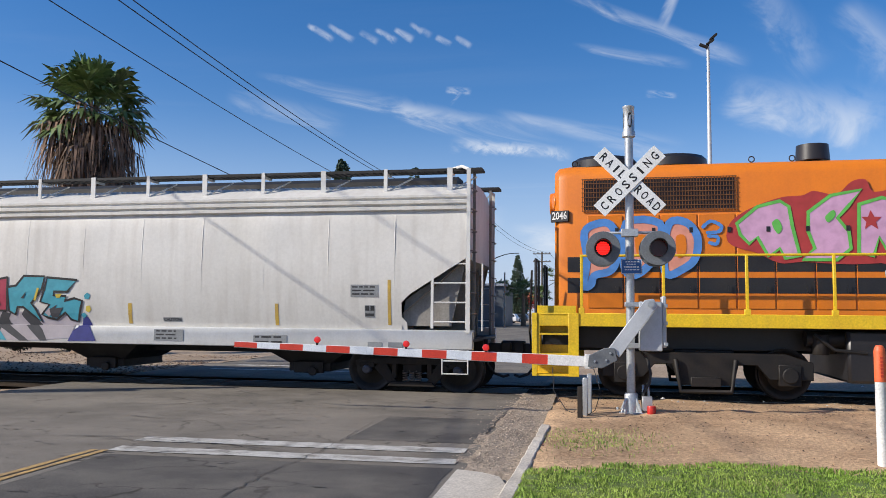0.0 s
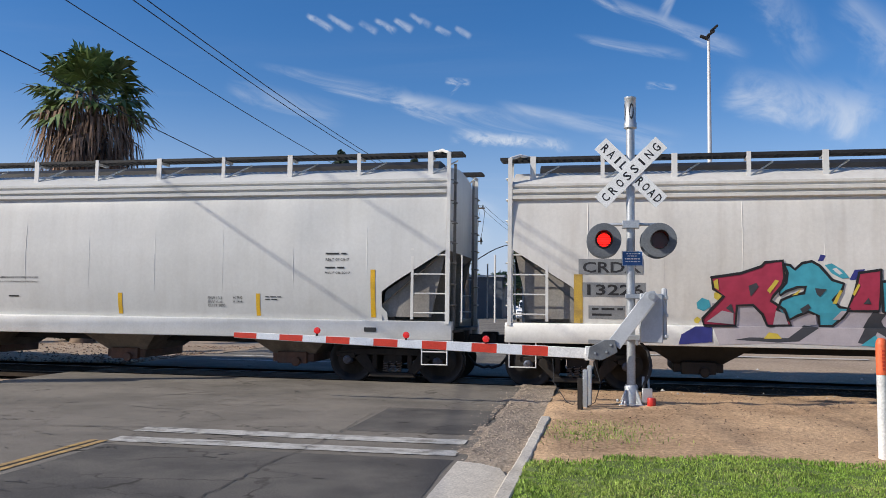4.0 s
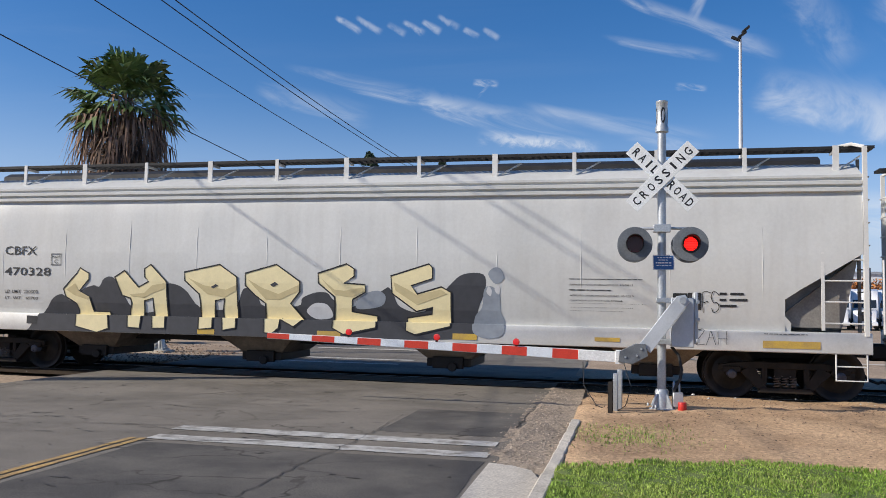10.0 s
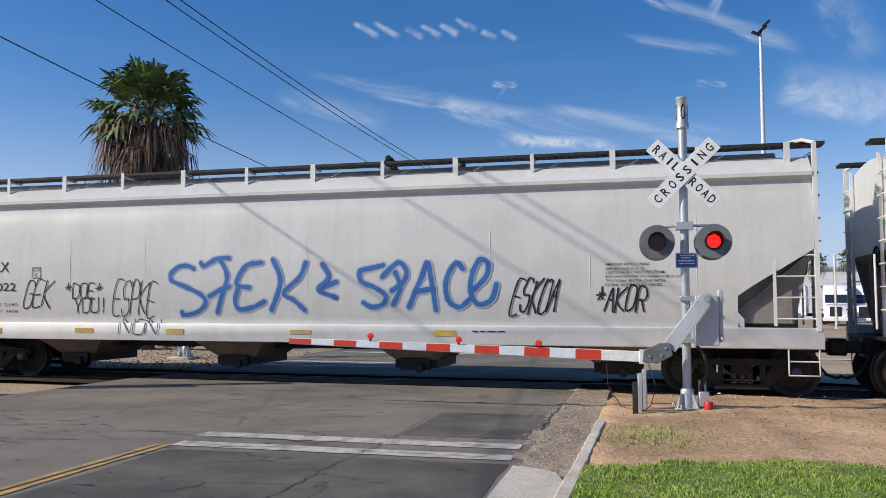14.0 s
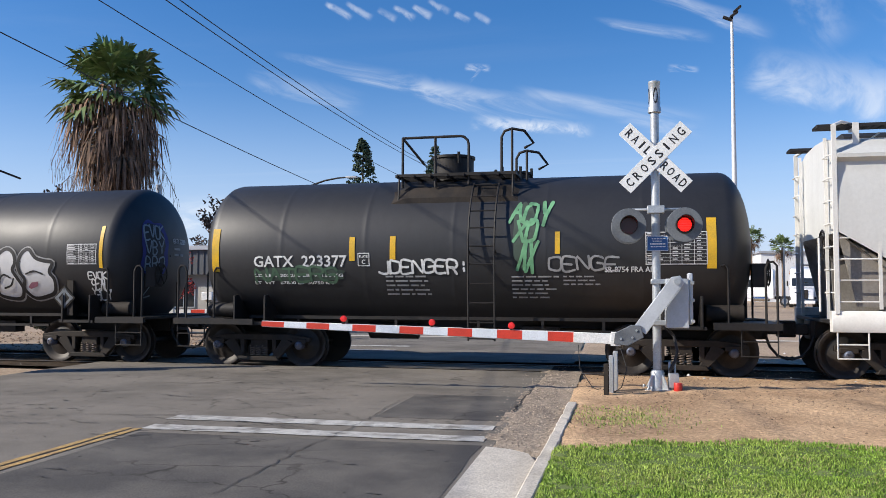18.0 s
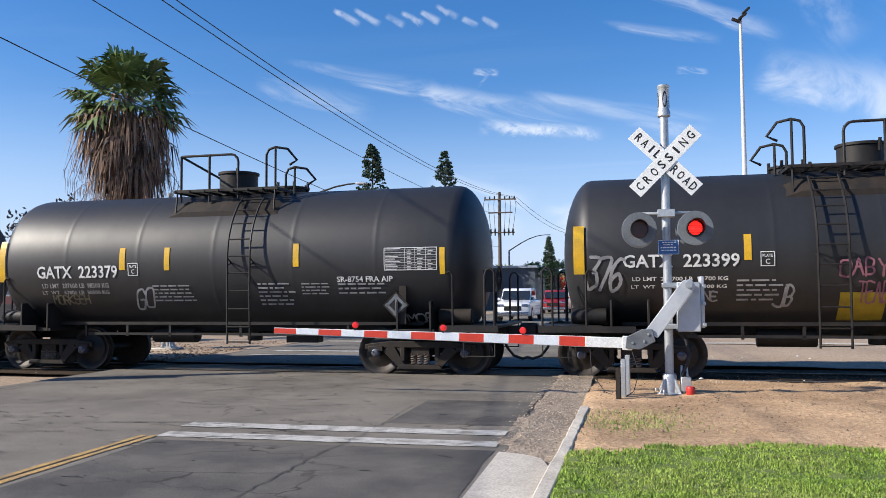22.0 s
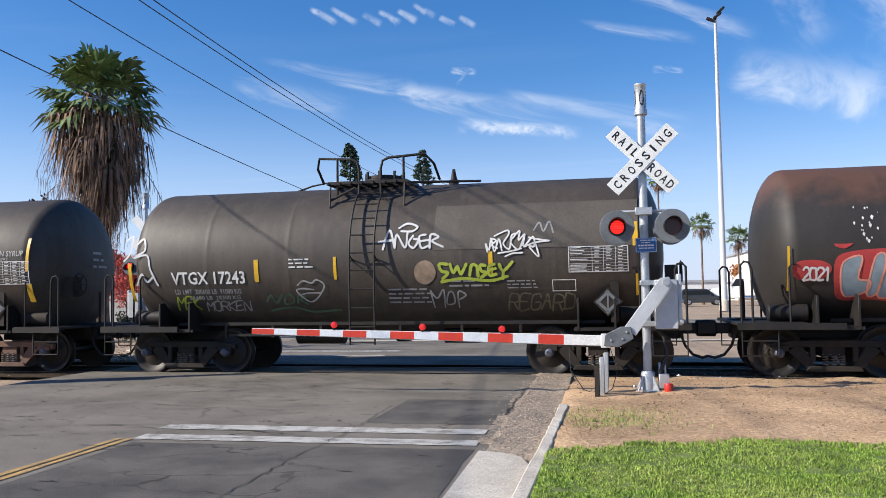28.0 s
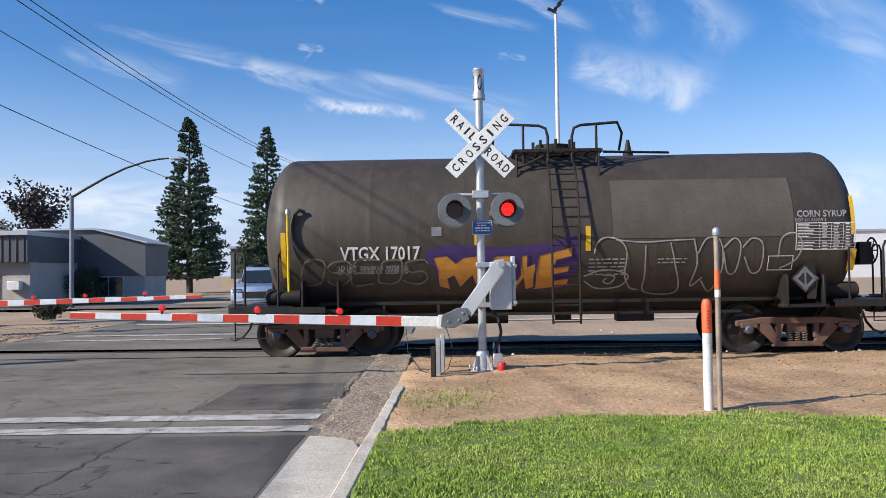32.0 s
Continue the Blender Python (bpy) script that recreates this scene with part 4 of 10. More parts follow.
def tank_car(name, cx, L, mat, label, lx=0.7, jacket=False, flip=1, rust=False, E=5.34, TANK_R=1.475):
    """A tank wagon. lx: where the ladder stands. flip: which way the dome lies from it. jacket: the insulated kind with a wide top platform."""
    car = thing(name, on_track(cx), label, "tank wagon", "wagons of the train")
    car["radius"], car["half"] = TANK_R, E
    D = 0.56
    rings = []
    for k in range(9):
        a = math.pi / 2 * k / 8
        rings.append((-E + D * (1 - math.sin(a)) , TANK_R * math.cos(a) if k < 8 else 0.02))
    left = sorted(((-E + D - D * math.cos(a)), TANK_R * math.sin(a)) for a in [math.pi / 2 * k / 9 for k in range(0, 10)])
    pr = [(x, max(r, 0.02)) for x, r in left]
    bands = [-3.4, -1.7, 0.0, 1.7, 3.4]
    mid = []
    for b in bands:
        mid += [(b - 0.10, TANK_R), (b - 0.03, TANK_R), (b - 0.02, TANK_R + 0.0012), (b + 0.02, TANK_R + 0.0012), (b + 0.03, TANK_R), (b + 0.10, TANK_R)]
    pr = pr + mid + [(-x, r) for x, r in reversed(pr)]
    s = Shape()
    s.lathe([(r, x) for x, r in pr], 72, pose(0, 0, TANK_Z, 0, 90, 0))
    part("tank_shell", s, mat, car, smooth=25)
    # underframe
    s = Shape()
    for y in (-1.02, 1.02):
        s.box((0, y, 1.0), (2 * E - 2.2, 0.07, 0.06))
        for x in (-3.2, -2.2, -1.2, 0.4, 1.6, 2.7):
            s.box((x, y, 0.86), (0.05, 0.05, 0.26))
        s.box((0, y, 0.78), (2 * E - 4.4, 0.05, 0.05))
    part("side_rail", s, BLACK_STEEL, car)
    s = Shape()
    for e in (-1, 1):
        s.box((e * (L / 2 - 1.6), 0, 0.83), (2.2, 0.62, 0.36))
    s.cone((-3.0, 0.2, 0.78), (3.0, 0.2, 0.78), 0.06, n=8)
    s.cone((0.2, 0, 0.9), (0.2, 0, 0.6), 0.16, n=14)
    s.box((1.5, -0.35, 0.72), (0.7, 0.3, 0.26))
    s.cone((-1.9, -0.45, 0.74), (-0.9, -0.45, 0.74), 0.17, n=14)
    part("draft_sill", s, BLACK_STEEL, car, bevel=0.012)
    for e in (-1, 1):
        tx = e * (L / 2 - 1.95)
        s = Shape()
        for d in (-0.32, 0.32):
            s.prism([(-1.46, 0.86), (-1.46, 1.42), (-1.30, 1.44), (-1.0, 1.2), (1.0, 1.2), (1.30, 1.44), (1.46, 1.42), (1.46, 0.86)], tx + d - 0.02, tx + d + 0.02, "x")
        s.box((tx, 0, 0.88), (0.8, 2.9, 0.06))
        part("saddle", s, BLACK_STEEL, car, bevel=0.006)
        s = Shape()
        px0, px1 = sorted((e * (L / 2 - 1.45), e * (L / 2 - 0.35)))
        s.span((px0, -1.5, 0.93), (px1, 1.5, 0.98))
        s.span((px0, -1.52, 0.86), (px1 + 0.6 if e < 0 else px1, -1.44, 0.97))
        part("end_platform", s, BLACK_STEEL, car)
        for side in (-1, 1):
            s = Shape()
            y = side * 1.46
            xa, xb = e * (L / 2 - 0.42), e * (L / 2 - 1.2)
            s.tube([(xa, y, 0.95), (xa, y, 1.95), (xa - e * 0.06, y, 2.02), (xa - e * 0.14, y, 2.0), (xa - e * 0.18, y, 1.9), (xa - e * 0.18, y, 0.95)], 0.021, 8)
            part("grab_rail", s, BLACK_STEEL, car)
            s = Shape()
            s.tube([(xb, y, 0.95), (xb, y, 1.9), (xb - e * 0.05, y, 1.97), (xb - e * 0.12, y, 1.95)], 0.019, 8)
            part("grab_rail", s, BLACK_STEEL, car)
            stirrup(car, e * (L / 2 - 1.0), e * (L / 2 - 0.42), y, 0.42, 0.92, BLACK_STEEL)
        s = Shape()
        s.cone((e * (L / 2 - 1.55), -1.05, 1.14), (e * (L / 2 - 0.9), -1.05, 1.14), 0.15, n=16)
        part("vent_pipe", Shape().tube([(e * (L / 2 - 0.7), 0.3, 1.0), (e * (L / 2 - 0.7), 0.3, 1.7)], 0.03, 8), BLACK_STEEL, car)
        part("air_reservoir", s, TRUCK_STEEL if e > 0 else BLACK_STEEL, car, bevel=0.02)
        if e > 0:
            b = Shape()
            b.lathe([(0.22, -0.015), (0.25, 0.0), (0.22, 0.015)], 20, pose(L / 2 - 0.45, -0.75, 1.85, 0, 90, 0))
            for k in range(3):
                a = k * math.pi / 3
                b.tube([(L / 2 - 0.45, -0.75 + 0.23 * math.cos(a), 1.85 + 0.23 * math.sin(a)), (L / 2 - 0.45, -0.75 - 0.23 * math.cos(a), 1.85 - 0.23 * math.sin(a))], 0.012, 5)
            b.box((L / 2 - 0.62, -0.75, 1.8), (0.22, 0.26, 0.42))
            part("brake_wheel", b, BLACK_STEEL, car)
        coupler(car, e * L / 2, e)
        truck(car, tx, rust=rust)
    # placard holder by the right-hand saddle
    qx = 4.3 if jacket else 3.8
    q = Shape()
    q.span((qx + 0.05, -1.40, 1.0), (qx + 0.19, -1.37, 1.72))
    ph = part("placard_holder", q, TRUCK_STEEL, car, "grey steel placard holder")
    q = Shape()
    q.box((0, 0, 0), (0.36, 0.012, 0.36), (0, 45, 0))
    part("placard_frame", q, TRUCK_STEEL, ph, m=pose(qx, -1.42, 1.36))
    q = Shape()
    for d in (-1, 1):
        q.box((d * 0.085, -0.010, d * 0.085), (0.31, 0.006, 0.05), (0, 45, 0))
        q.box((d * 0.085, -0.010, -d * 0.085), (0.31, 0.006, 0.05), (0, -45, 0))
    q.box((0, -0.010, 0), (0.03, 0.006, 0.3))
    part("placard_rim", q, LAMP_BACK, ph, m=pose(qx, -1.42, 1.36))
    # ladder down the side, bowed out from the shell
    s = Shape()
    for x in (lx - 0.24, lx + 0.24):
        pts = []
        for k in range(13):
            a = radians(38 + 52 * k / 12)
            pts.append((x, -(TANK_R + 0.15) * math.sin(a), TANK_Z + (TANK_R + 0.15) * math.cos(a)))
        pts += [(x, -(TANK_R + 0.15), 1.6), (x, -(TANK_R + 0.12), 0.62)]
        for a, b in zip(pts, pts[1:]):
            a, b = Vector(a), Vector(b)
            s.tube([a, b], 0.02, 6)
    rungs = [radians(a) for a in (40, 52, 64, 76, 88)]
    for a in rungs:
        s.tube([(lx - 0.24, -(TANK_R + 0.15) * math.sin(a), TANK_Z + (TANK_R + 0.15) * math.cos(a)), (lx + 0.24, -(TANK_R + 0.15) * math.sin(a), TANK_Z + (TANK_R + 0.15) * math.cos(a))], 0.014, 6)
    for z in (2.0, 1.65, 1.3, 0.95, 0.66):
        s.tube([(lx - 0.24, -(TANK_R + 0.14), z), (lx + 0.24, -(TANK_R + 0.14), z)], 0.014, 6)
    for x in (lx - 0.24, lx + 0.24):
        s.tube([(x, -TANK_R - 0.15, 2.3), (x, -TANK_R + 0.02, 2.2)], 0.014, 5)
        s.tube([(x, -TANK_R - 0.15, 2.15), (x, -TANK_R + 0.02, 2.2)], 0.014, 5)
    part("ladder", s, BLACK_STEEL, car)
    top = TANK_Z + TANK_R
    # top platform
    s = Shape()
    x0, x1 = (lx - 1.75, lx + 0.55) if flip > 0 else (lx - 0.55, lx + 1.75)
    if jacket:
        x0, x1 = lx - 0.85, lx + 0.75
    joists = []
    for k in range(8):
        x = x0 + (x1 - x0) * k / 7
        joists.append(Shape().box((x, -0.6, top - 0.03), (0.04, 1.0, 0.05)))
    s.span((x0, -1.08, top - 0.045), (x1, -1.05, top + 0.01))
    plat = part("top_platform", s, BLACK_STEEL, car, smooth=0)
    for j in joists:
        part("platform_joist", j, BLACK_STEEL, plat, smooth=0)
    for x in (x0 + 0.05, x1 - 0.05):
        part("platform_strut", Shape().tube([(x, -1.05, top), (x, -1.12, top - 0.5)], 0.02, 6), BLACK_STEEL, plat)
    for k in range(9):
        y = -1.05 + 0.9 * k / 8
        part("platform_slat", Shape().box(((x0 + x1) / 2, y, top + 0.015 - 0.02 * abs(k - 8) * 0.2), (x1 - x0, 0.035, 0.04)), BLACK_STEEL, plat, smooth=0)
    r = Shape()

    def hoop(xa, xb, y, z0, z1, rad=0.16):
        pts = [(xa, y, z0), (xa, y, z1 - rad)]
        pts += [(xa + rad * (1 - math.cos(a)) * (1 if xb > xa else -1), y, z1 - rad + rad * math.sin(a)) for a in (0.5, 1.1, 1.57)]
        pts += [(xb, y, z1)]
        return pts
    zr = top + (0.44 if jacket else 0.72)
    if not jacket:
        xa, xb = (x0 + 0.1, lx - 0.35) if flip > 0 else (x1 - 0.1, lx + 0.35)
        r.tube(list(reversed(hoop(xb, xa, -1.0, top - 0.2, zr))) , 0.026, 8)
        r.tube([(xa, -1.0, zr), (xa, 0.7, zr - 0.25)], 0.026, 8)
        for x in (xa, (xa + xb) / 2):
            r.tube([(x, -1.0, top - 0.25), (x, -1.0, zr)], 0.026, 8)
        for x, y in ((lx + 0.28 * flip, -1.0), (lx + 0.5 * flip, -0.55)):
            zz = zr + (0.1 if y < -0.9 else -0.25)
            r.tube([(x, y, top - 0.1), (x, y, zz - 0.15), (x + flip * 0.06, y, zz - 0.04), (x + flip * 0.2, y, zz), (x + flip * 0.42, y + 0.1, zz - 0.03), (x + flip * 0.58, y + 0.2, zz - 0.25), (x + flip * 0.4, y + 0.25, zz - 0.33)], 0.026, 8)
            r.tube([(x + flip * 0.2, y, top - 0.1), (x + flip * 0.2, y, zz)], 0.024, 8)
    else:
        for d in (-1, 1):
            xa = lx + d * 0.22
            pts = [(xa, -1.05, top - 0.25), (xa, -1.05, zr - 0.2), (xa + d * 0.04, -1.05, zr - 0.05), (xa + d * 0.16, -1.05, zr), (xa + d * 0.85, -0.95, zr + 0.06), (xa + d * 0.98, -0.7, zr - 0.1), (xa + d * 1.0, -0.3, zr - 0.35)]
            r.tube(pts, 0.026, 8)
            r.tube([(xa + d * 0.45, -1.02, top - 0.25), (xa + d * 0.45, -1.02, zr + 0.02)], 0.024, 8)
        r.tube([(lx + 0.8, -1.0, top - 0.05), (lx + 2.1, -0.55, top - 0.02)], 0.024, 8)
        r.tube([(lx - 0.8, -1.05, top - 0.35), (lx - 0.3, -1.05, top - 0.12)], 0.024, 6)
    part("top_railing", r, BLACK_STEEL, car)
    d = Shape()
    if not jacket:
        dx = lx - 0.86 * flip
        d.lathe([(0.0, 0.0), (0.44, 0.0), (0.44, 0.10), (0.41, 0.11), (0.41, 0.46), (0.44, 0.47), (0.44, 0.52), (0.0, 0.54)], 32, pose(dx, 0, top - 0.04))
        d.tube([(dx + 0.2, -0.42, top + 0.3), (dx + 0.2, -0.46, top + 0.52)], 0.03, 8)
        part("dome", d, BLACK_STEEL, car, "black valve dome with a flat lid")
        d = Shape()
        d.lathe([(0.0, 0.0), (0.34, 0.0), (0.34, 0.1), (0.38, 0.11), (0.38, 0.15), (0.1, 0.19), (0.0, 0.19)], 24, pose(lx + 0.35 * flip, 0.1, top - 0.02))
        part("manway", d, BLACK_STEEL, car)
        for k in range(6):
            a = k * math.pi / 3
            d = Shape()
            d.cone((lx + 0.35 * flip + 0.36 * math.cos(a), 0.1 + 0.36 * math.sin(a), top), (lx + 0.35 * flip + 0.36 * math.cos(a), 0.1 + 0.36 * math.sin(a), top + 0.22), 0.03, n=6)
            part("manway_bolt", d, BLACK_STEEL, car)
        p = Shape()
        for y0 in (-0.95,):
            p.prism([(x0 - 0.15, 0.0), (x0 + 0.2, 0.12), (x1 - 0.1, 0.12), (x1 + 0.1, 0.0)], -1.16, -0.92)
        for i, v in enumerate(p.v):
            p.v[i] = (v[0], v[1], v[2] + TANK_Z + math.sqrt(max(TANK_R ** 2 - v[1] ** 2, 0)) - 0.02)
        part("platform_pad", p, TRUCK_STEEL, car)
    else:
        d.lathe([(0.0, 0.0), (0.42, 0.0), (0.42, 0.16), (0.36, 0.18), (0.36, 0.24), (0.0, 0.26)], 28, pose(lx, 0.0, top - 0.02))
        part("manway", d, BLACK_STEEL, car)
        for k in range(8):
            a = k * math.pi / 4
            d = Shape()
            d.cone((lx + 0.4 * math.cos(a), 0.4 * math.sin(a), top), (lx + 0.4 * math.cos(a), 0.4 * math.sin(a), top + 0.3), 0.03, n=6)
            part("manway_bolt", d, BLACK_STEEL, car)
        v = Shape()
        v.cone((lx + 1.45, 0.0, top - 0.05), (lx + 1.45, 0.0, top + 0.1), 0.1, n=10)
        v.cone((lx + 1.45, 0.0, top + 0.1), (lx + 1.45, 0.0, top + 0.32), 0.07, 0.03, n=10)
        part("relief_valve", v, BLACK_STEEL, car)
    ROLLERS.append((car, cx))
    return car


# ---- the engine ----
def engine(cx):
    """cx: where the rear end sill lies; the engine runs on towards +x."""
    car = thing("locomotive", on_track(cx), "orange and black diesel locomotive with a yellow sill", "locomotive", "wagons of the train")
    LEN = 17.0
    w = 0.92
    s = Shape()
    prof = [(-w, 1.50), (-w, 3.90), (-w + 0.05, 4.02), (-w + 0.16, 4.11), (-0.4, 4.17), (0.4, 4.17), (w - 0.16, 4.11), (w - 0.05, 4.02), (w, 3.90), (w, 1.50)]
    s.loft([[(x, y * k, 1.5 + (z - 1.5) * kz) for y, z in prof] for x, k, kz in ((0.34, 0.80, 0.97), (0.42, 0.93, 0.992), (0.6, 1.0, 1.0), (12.0, 1.0, 1.0))])
    hood = part("long_hood", s, LOCO_ORANGE, car, smooth=30)
    s = Shape()
    s.span((12.0, -1.5, 1.5), (14.4, 1.5, 4.3))
    part("cab", s, LOCO_ORANGE, car, bevel=0.08)
    s = Shape()
    s.span((14.4, -0.9, 1.5), (16.2, 0.9, 3.0))
    part("short_hood", s, LOCO_ORANGE, car, bevel=0.08)
    # black bands
    for z0, z1, xa in ((2.02, 2.24, 0.43), (2.38, 2.60, 0.43)):
        s = Shape()
        s.span((0.58, -w - 0.006, z0 - 0.14), (12.0, w + 0.006, z1 - 0.1))
        part("stripe", s, LOCO_BLACK, hood, "black band along the hood", smooth=0)
        s = Shape()
        s.span((0.335, -w * 0.8, z0 - 0.14), (0.5, w * 0.8, z1 - 0.1))
        part("stripe", s, LOCO_BLACK, hood, smooth=0)
    # radiator opening with its mesh
    s = Shape()
    s.span((0.88, -w - 0.004, 3.32), (3.52, -w + 0.05, 3.84))
    part("radiator_opening", s, LOCO_BLACK, hood, smooth=0)
    g = Shape()
    for k in range(54):
        x = 0.86 + 2.68 * k / 53
        g.box((x, -w - 0.02, 3.58), (0.014, 0.012, 0.58))
    for k in range(8):
        z = 3.30 + 0.56 * k / 7
        g.box((2.2, -w - 0.03, z), (2.72, 0.012, 0.014))
    part("radiator_mesh", g, MESH_RUST, hood, "rusty wire mesh", smooth=0)
    # hood doors: thin panels with latches
    x = 0.95
    k = 0
    while x < 11.5:
        wd = 0.62
        d = Shape()
        d.span((x, -w - 0.016, 1.62), (x + wd, -w + 0.0, 3.22))
        dr = part("hood_door", d, LOCO_ORANGE, hood, bevel=0.006)
        for bz0, bz1 in ((1.88, 2.14), (2.24, 2.50)):
            bb = Shape()
            bb.span((x + 0.004, -w - 0.020, bz0), (x + wd - 0.004, -w - 0.016, bz1))
            part("stripe", bb, LOCO_BLACK, dr, smooth=0)
        h = Shape()
        for z in (1.95, 2.95):
            h.box((x + wd - 0.1, -w - 0.028, z), (0.06, 0.03, 0.09))
        part("latch", h, LOCO_BLACK, dr)
        x += wd + 0.03
        k += 1
    # roof fans, stack, eyes
    for fx in (1.25, 2.55):
        s = Shape()
        s.lathe([(0.0, 0.0), (0.62, 0.0), (0.62, 0.14), (0.56, 0.20), (0.5, 0.20), (0.48, 0.1), (0.0, 0.1)], 28, pose(fx, 0, 4.15))
        part("roof_fan", s, LOCO_BLACK, car)
    s = Shape()
    s.lathe([(0.14, 0.0), (0.14, 0.08), (0.30, 0.08), (0.28, 0.36), (0.0, 0.38)], 24, pose(5.05, 0, 4.15))
    part("exhaust", s, LOCO_BLACK, car)
    for ex in (0.7, 3.9, 4.6):
        s = Shape()
        s.lathe([(0.05, -0.012), (0.06, 0), (0.05, 0.012), (0.04, 0)], 12, pose(ex, -0.45, 4.22, 90, 0, 0))
        part("lifting_eye", s, LOCO_BLACK, car)
    # rear face: headlight, number board, ladder
    s = Shape()
    s.cone((0.34, -0.0, 3.55), (0.20, -0.0, 3.55), 0.22, 0.20, n=20)
    part("headlight", s, LOCO_ORANGE, car, bevel=0.015)
    part("marker_light", Shape().cone((0.44, -0.62, 3.5), (0.30, -0.66, 3.5), 0.13, n=16), LOCO_ORANGE, car, bevel=0.015)
    s = Shape()
    s.box((0.44, -0.885, 3.22), (0.36, 0.04, 0.2), (0, 0, -20))
    nb = part("number_board", s, LOCO_BLACK, car, bevel=0.01)
    tp, tf = text_mesh("2046")
    part("road_number", Shape().add([(x * 0.15, y * 0.2, 0) for x, y in tp], tf), PAINT_WHITE, nb, m=pose(0.44, -0.885, 3.26) @ pose(0, 0, 0, 0, 0, -20) @ pose(-0.15, -0.024, 0, 90, 0, 0), smooth=0)
    # frame, sill, walkway
    s = Shape()
    s.span((0.0, -1.5, 1.30), (LEN, -1.42, 1.53))
    s.span((0.0, 1.42, 1.30), (LEN, 1.5, 1.53))
    s.span((0.0, -1.5, 0.62), (0.12, -1.1, 1.53))
    s.span((0.0, -1.5, 1.28), (0.08, 1.5, 1.53))
    part("side_sill", s, LOCO_YELLOW, car, bevel=0.008)
    s = Shape()
    s.span((0.02, -1.44, 1.46), (LEN, 1.44, 1.515))
    part("walkway", s, LOCO_BLACK, car)
    s = Shape()
    s.span((0.1, -0.7, 0.85), (LEN - 0.1, 0.7, 1.45))
    s.span((5.2, -1.35, 0.4), (9.6, 1.35, 1.28))
    part("underframe", s, LOCO_BLACK, car, bevel=0.05)
    # rear steps
    for side in (-1, 1):
        s = Shape()
        y = side * 1.5
        part("step_stringer", Shape().span((-0.02, y - 0.02, 0.42), (0.07, y + 0.02 - side * 0.06, 1.53)), LOCO_YELLOW, car, bevel=0.004)
        part("step_stringer", Shape().span((0.62, y - 0.02, 0.42), (0.80, y + 0.02 - side * 0.06, 1.53)), LOCO_YELLOW, car, bevel=0.004)
        for z in (0.42, 0.78, 1.14, 1.48):
            s = Shape()
            s.span((0.0, y, z), (0.75, y - side * 0.34, z + 0.035))
            s.span((0.02, y - side * 0.33, z), (0.74, y - side * 0.35, z + 0.18))
            part("boarding_step", s, LOCO_YELLOW, car, bevel=0.004)
    # handrails
    for side in (-1, 1):
        y = side * 1.46
        posts = [0.85, 2.25, 3.62, 5.0, 6.4, 7.8, 9.2, 10.6, 11.9]
        for px in posts:
            s = Shape()
            s.box((px, y, 2.03), (0.05, 0.05, 1.02))
            s.box((px, y - side * 0.0, 1.56), (0.1, 0.08, 0.12))
            part("rail_post", s, LOCO_YELLOW, car, bevel=0.006)
        s = Shape()
        s.tube([(0.82, y, 2.54), (12.0, y, 2.54)], 0.022, 8)
        part("handrail", s, LOCO_YELLOW, car)
    for d in (-1, 1):
        part("end_handrail", Shape().tube([(0.03, d * 1.3, 1.5), (0.03, d * 1.3, 2.5), (0.03, d * 0.7, 2.5), (0.03, d * 0.7, 1.5)], 0.025, 8), LOCO_BLACK, car)
    part("lift_rod", Shape().tube([(-0.05, -1.2, 2.3), (-0.1, -1.1, 1.2), (-0.12, -0.6, 0.9)], 0.02, 8), LOCO_BLACK, car)
    # two big trucks
    for tx in (2.95, 13.3):
        s = Shape()
        for side in (-1, 1):
            y0, y1 = side * 1.02, side * 1.20
            s.prism([(-1.75, 0.42), (-1.75, 0.72), (-1.3, 0.86), (1.3, 0.86), (1.75, 0.72), (1.75, 0.42), (1.05, 0.42), (0.85, 0.66), (0.55, 0.66), (0.45, 0.30), (-0.45, 0.30), (-0.55, 0.66), (-0.85, 0.66), (-1.05, 0.42)], min(y0, y1), max(y0, y1))
            for ax in (-1.37, 1.37):
                s.box((ax, side * 1.12, 0.5), (0.36, 0.22, 0.36))
                s.cone((ax, side * 1.2, 0.5), (ax, side * 1.3, 0.5), 0.13, n=14)
                s.cone((ax + 0.5, side * 1.18, 0.86), (ax + 0.5, side * 1.18, 1.2), 0.14, n=12)
            s.tube([(-0.5, side * 1.25, 0.75), (-0.42, side * 1.25, 0.2), (0.42, side * 1.25, 0.2), (0.5, side * 1.25, 0.75)], 0.045, 8)
            s.box((0.0, side * 1.22, 0.36), (0.5, 0.1, 0.16))
        s.box((0, 0, 0.7), (1.0, 2.0, 0.4))
        tr = part("truck", s, BLACK_STEEL, car, m=pose(tx, 0, 0), bevel=0.012)
        for ax in (-1.37, 1.37):
            w_ = part("wheelset", shared("wheelset", lambda: None), None, tr, m=pose(ax, 0, 0.5) @ Matrix.Scale(1.0, 4))
            SPINNERS.append((w_, ax))
    s = Shape()
    s.tube([(4.7, -1.3, 1.2), (5.0, -1.35, 0.95), (5.5, -1.35, 0.9)], 0.03, 8)
    s.cone((4.6, -1.1, 1.12), (5.6, -1.1, 1.12), 0.14, n=14)
    part("air_pipe", s, BLACK_STEEL, car)
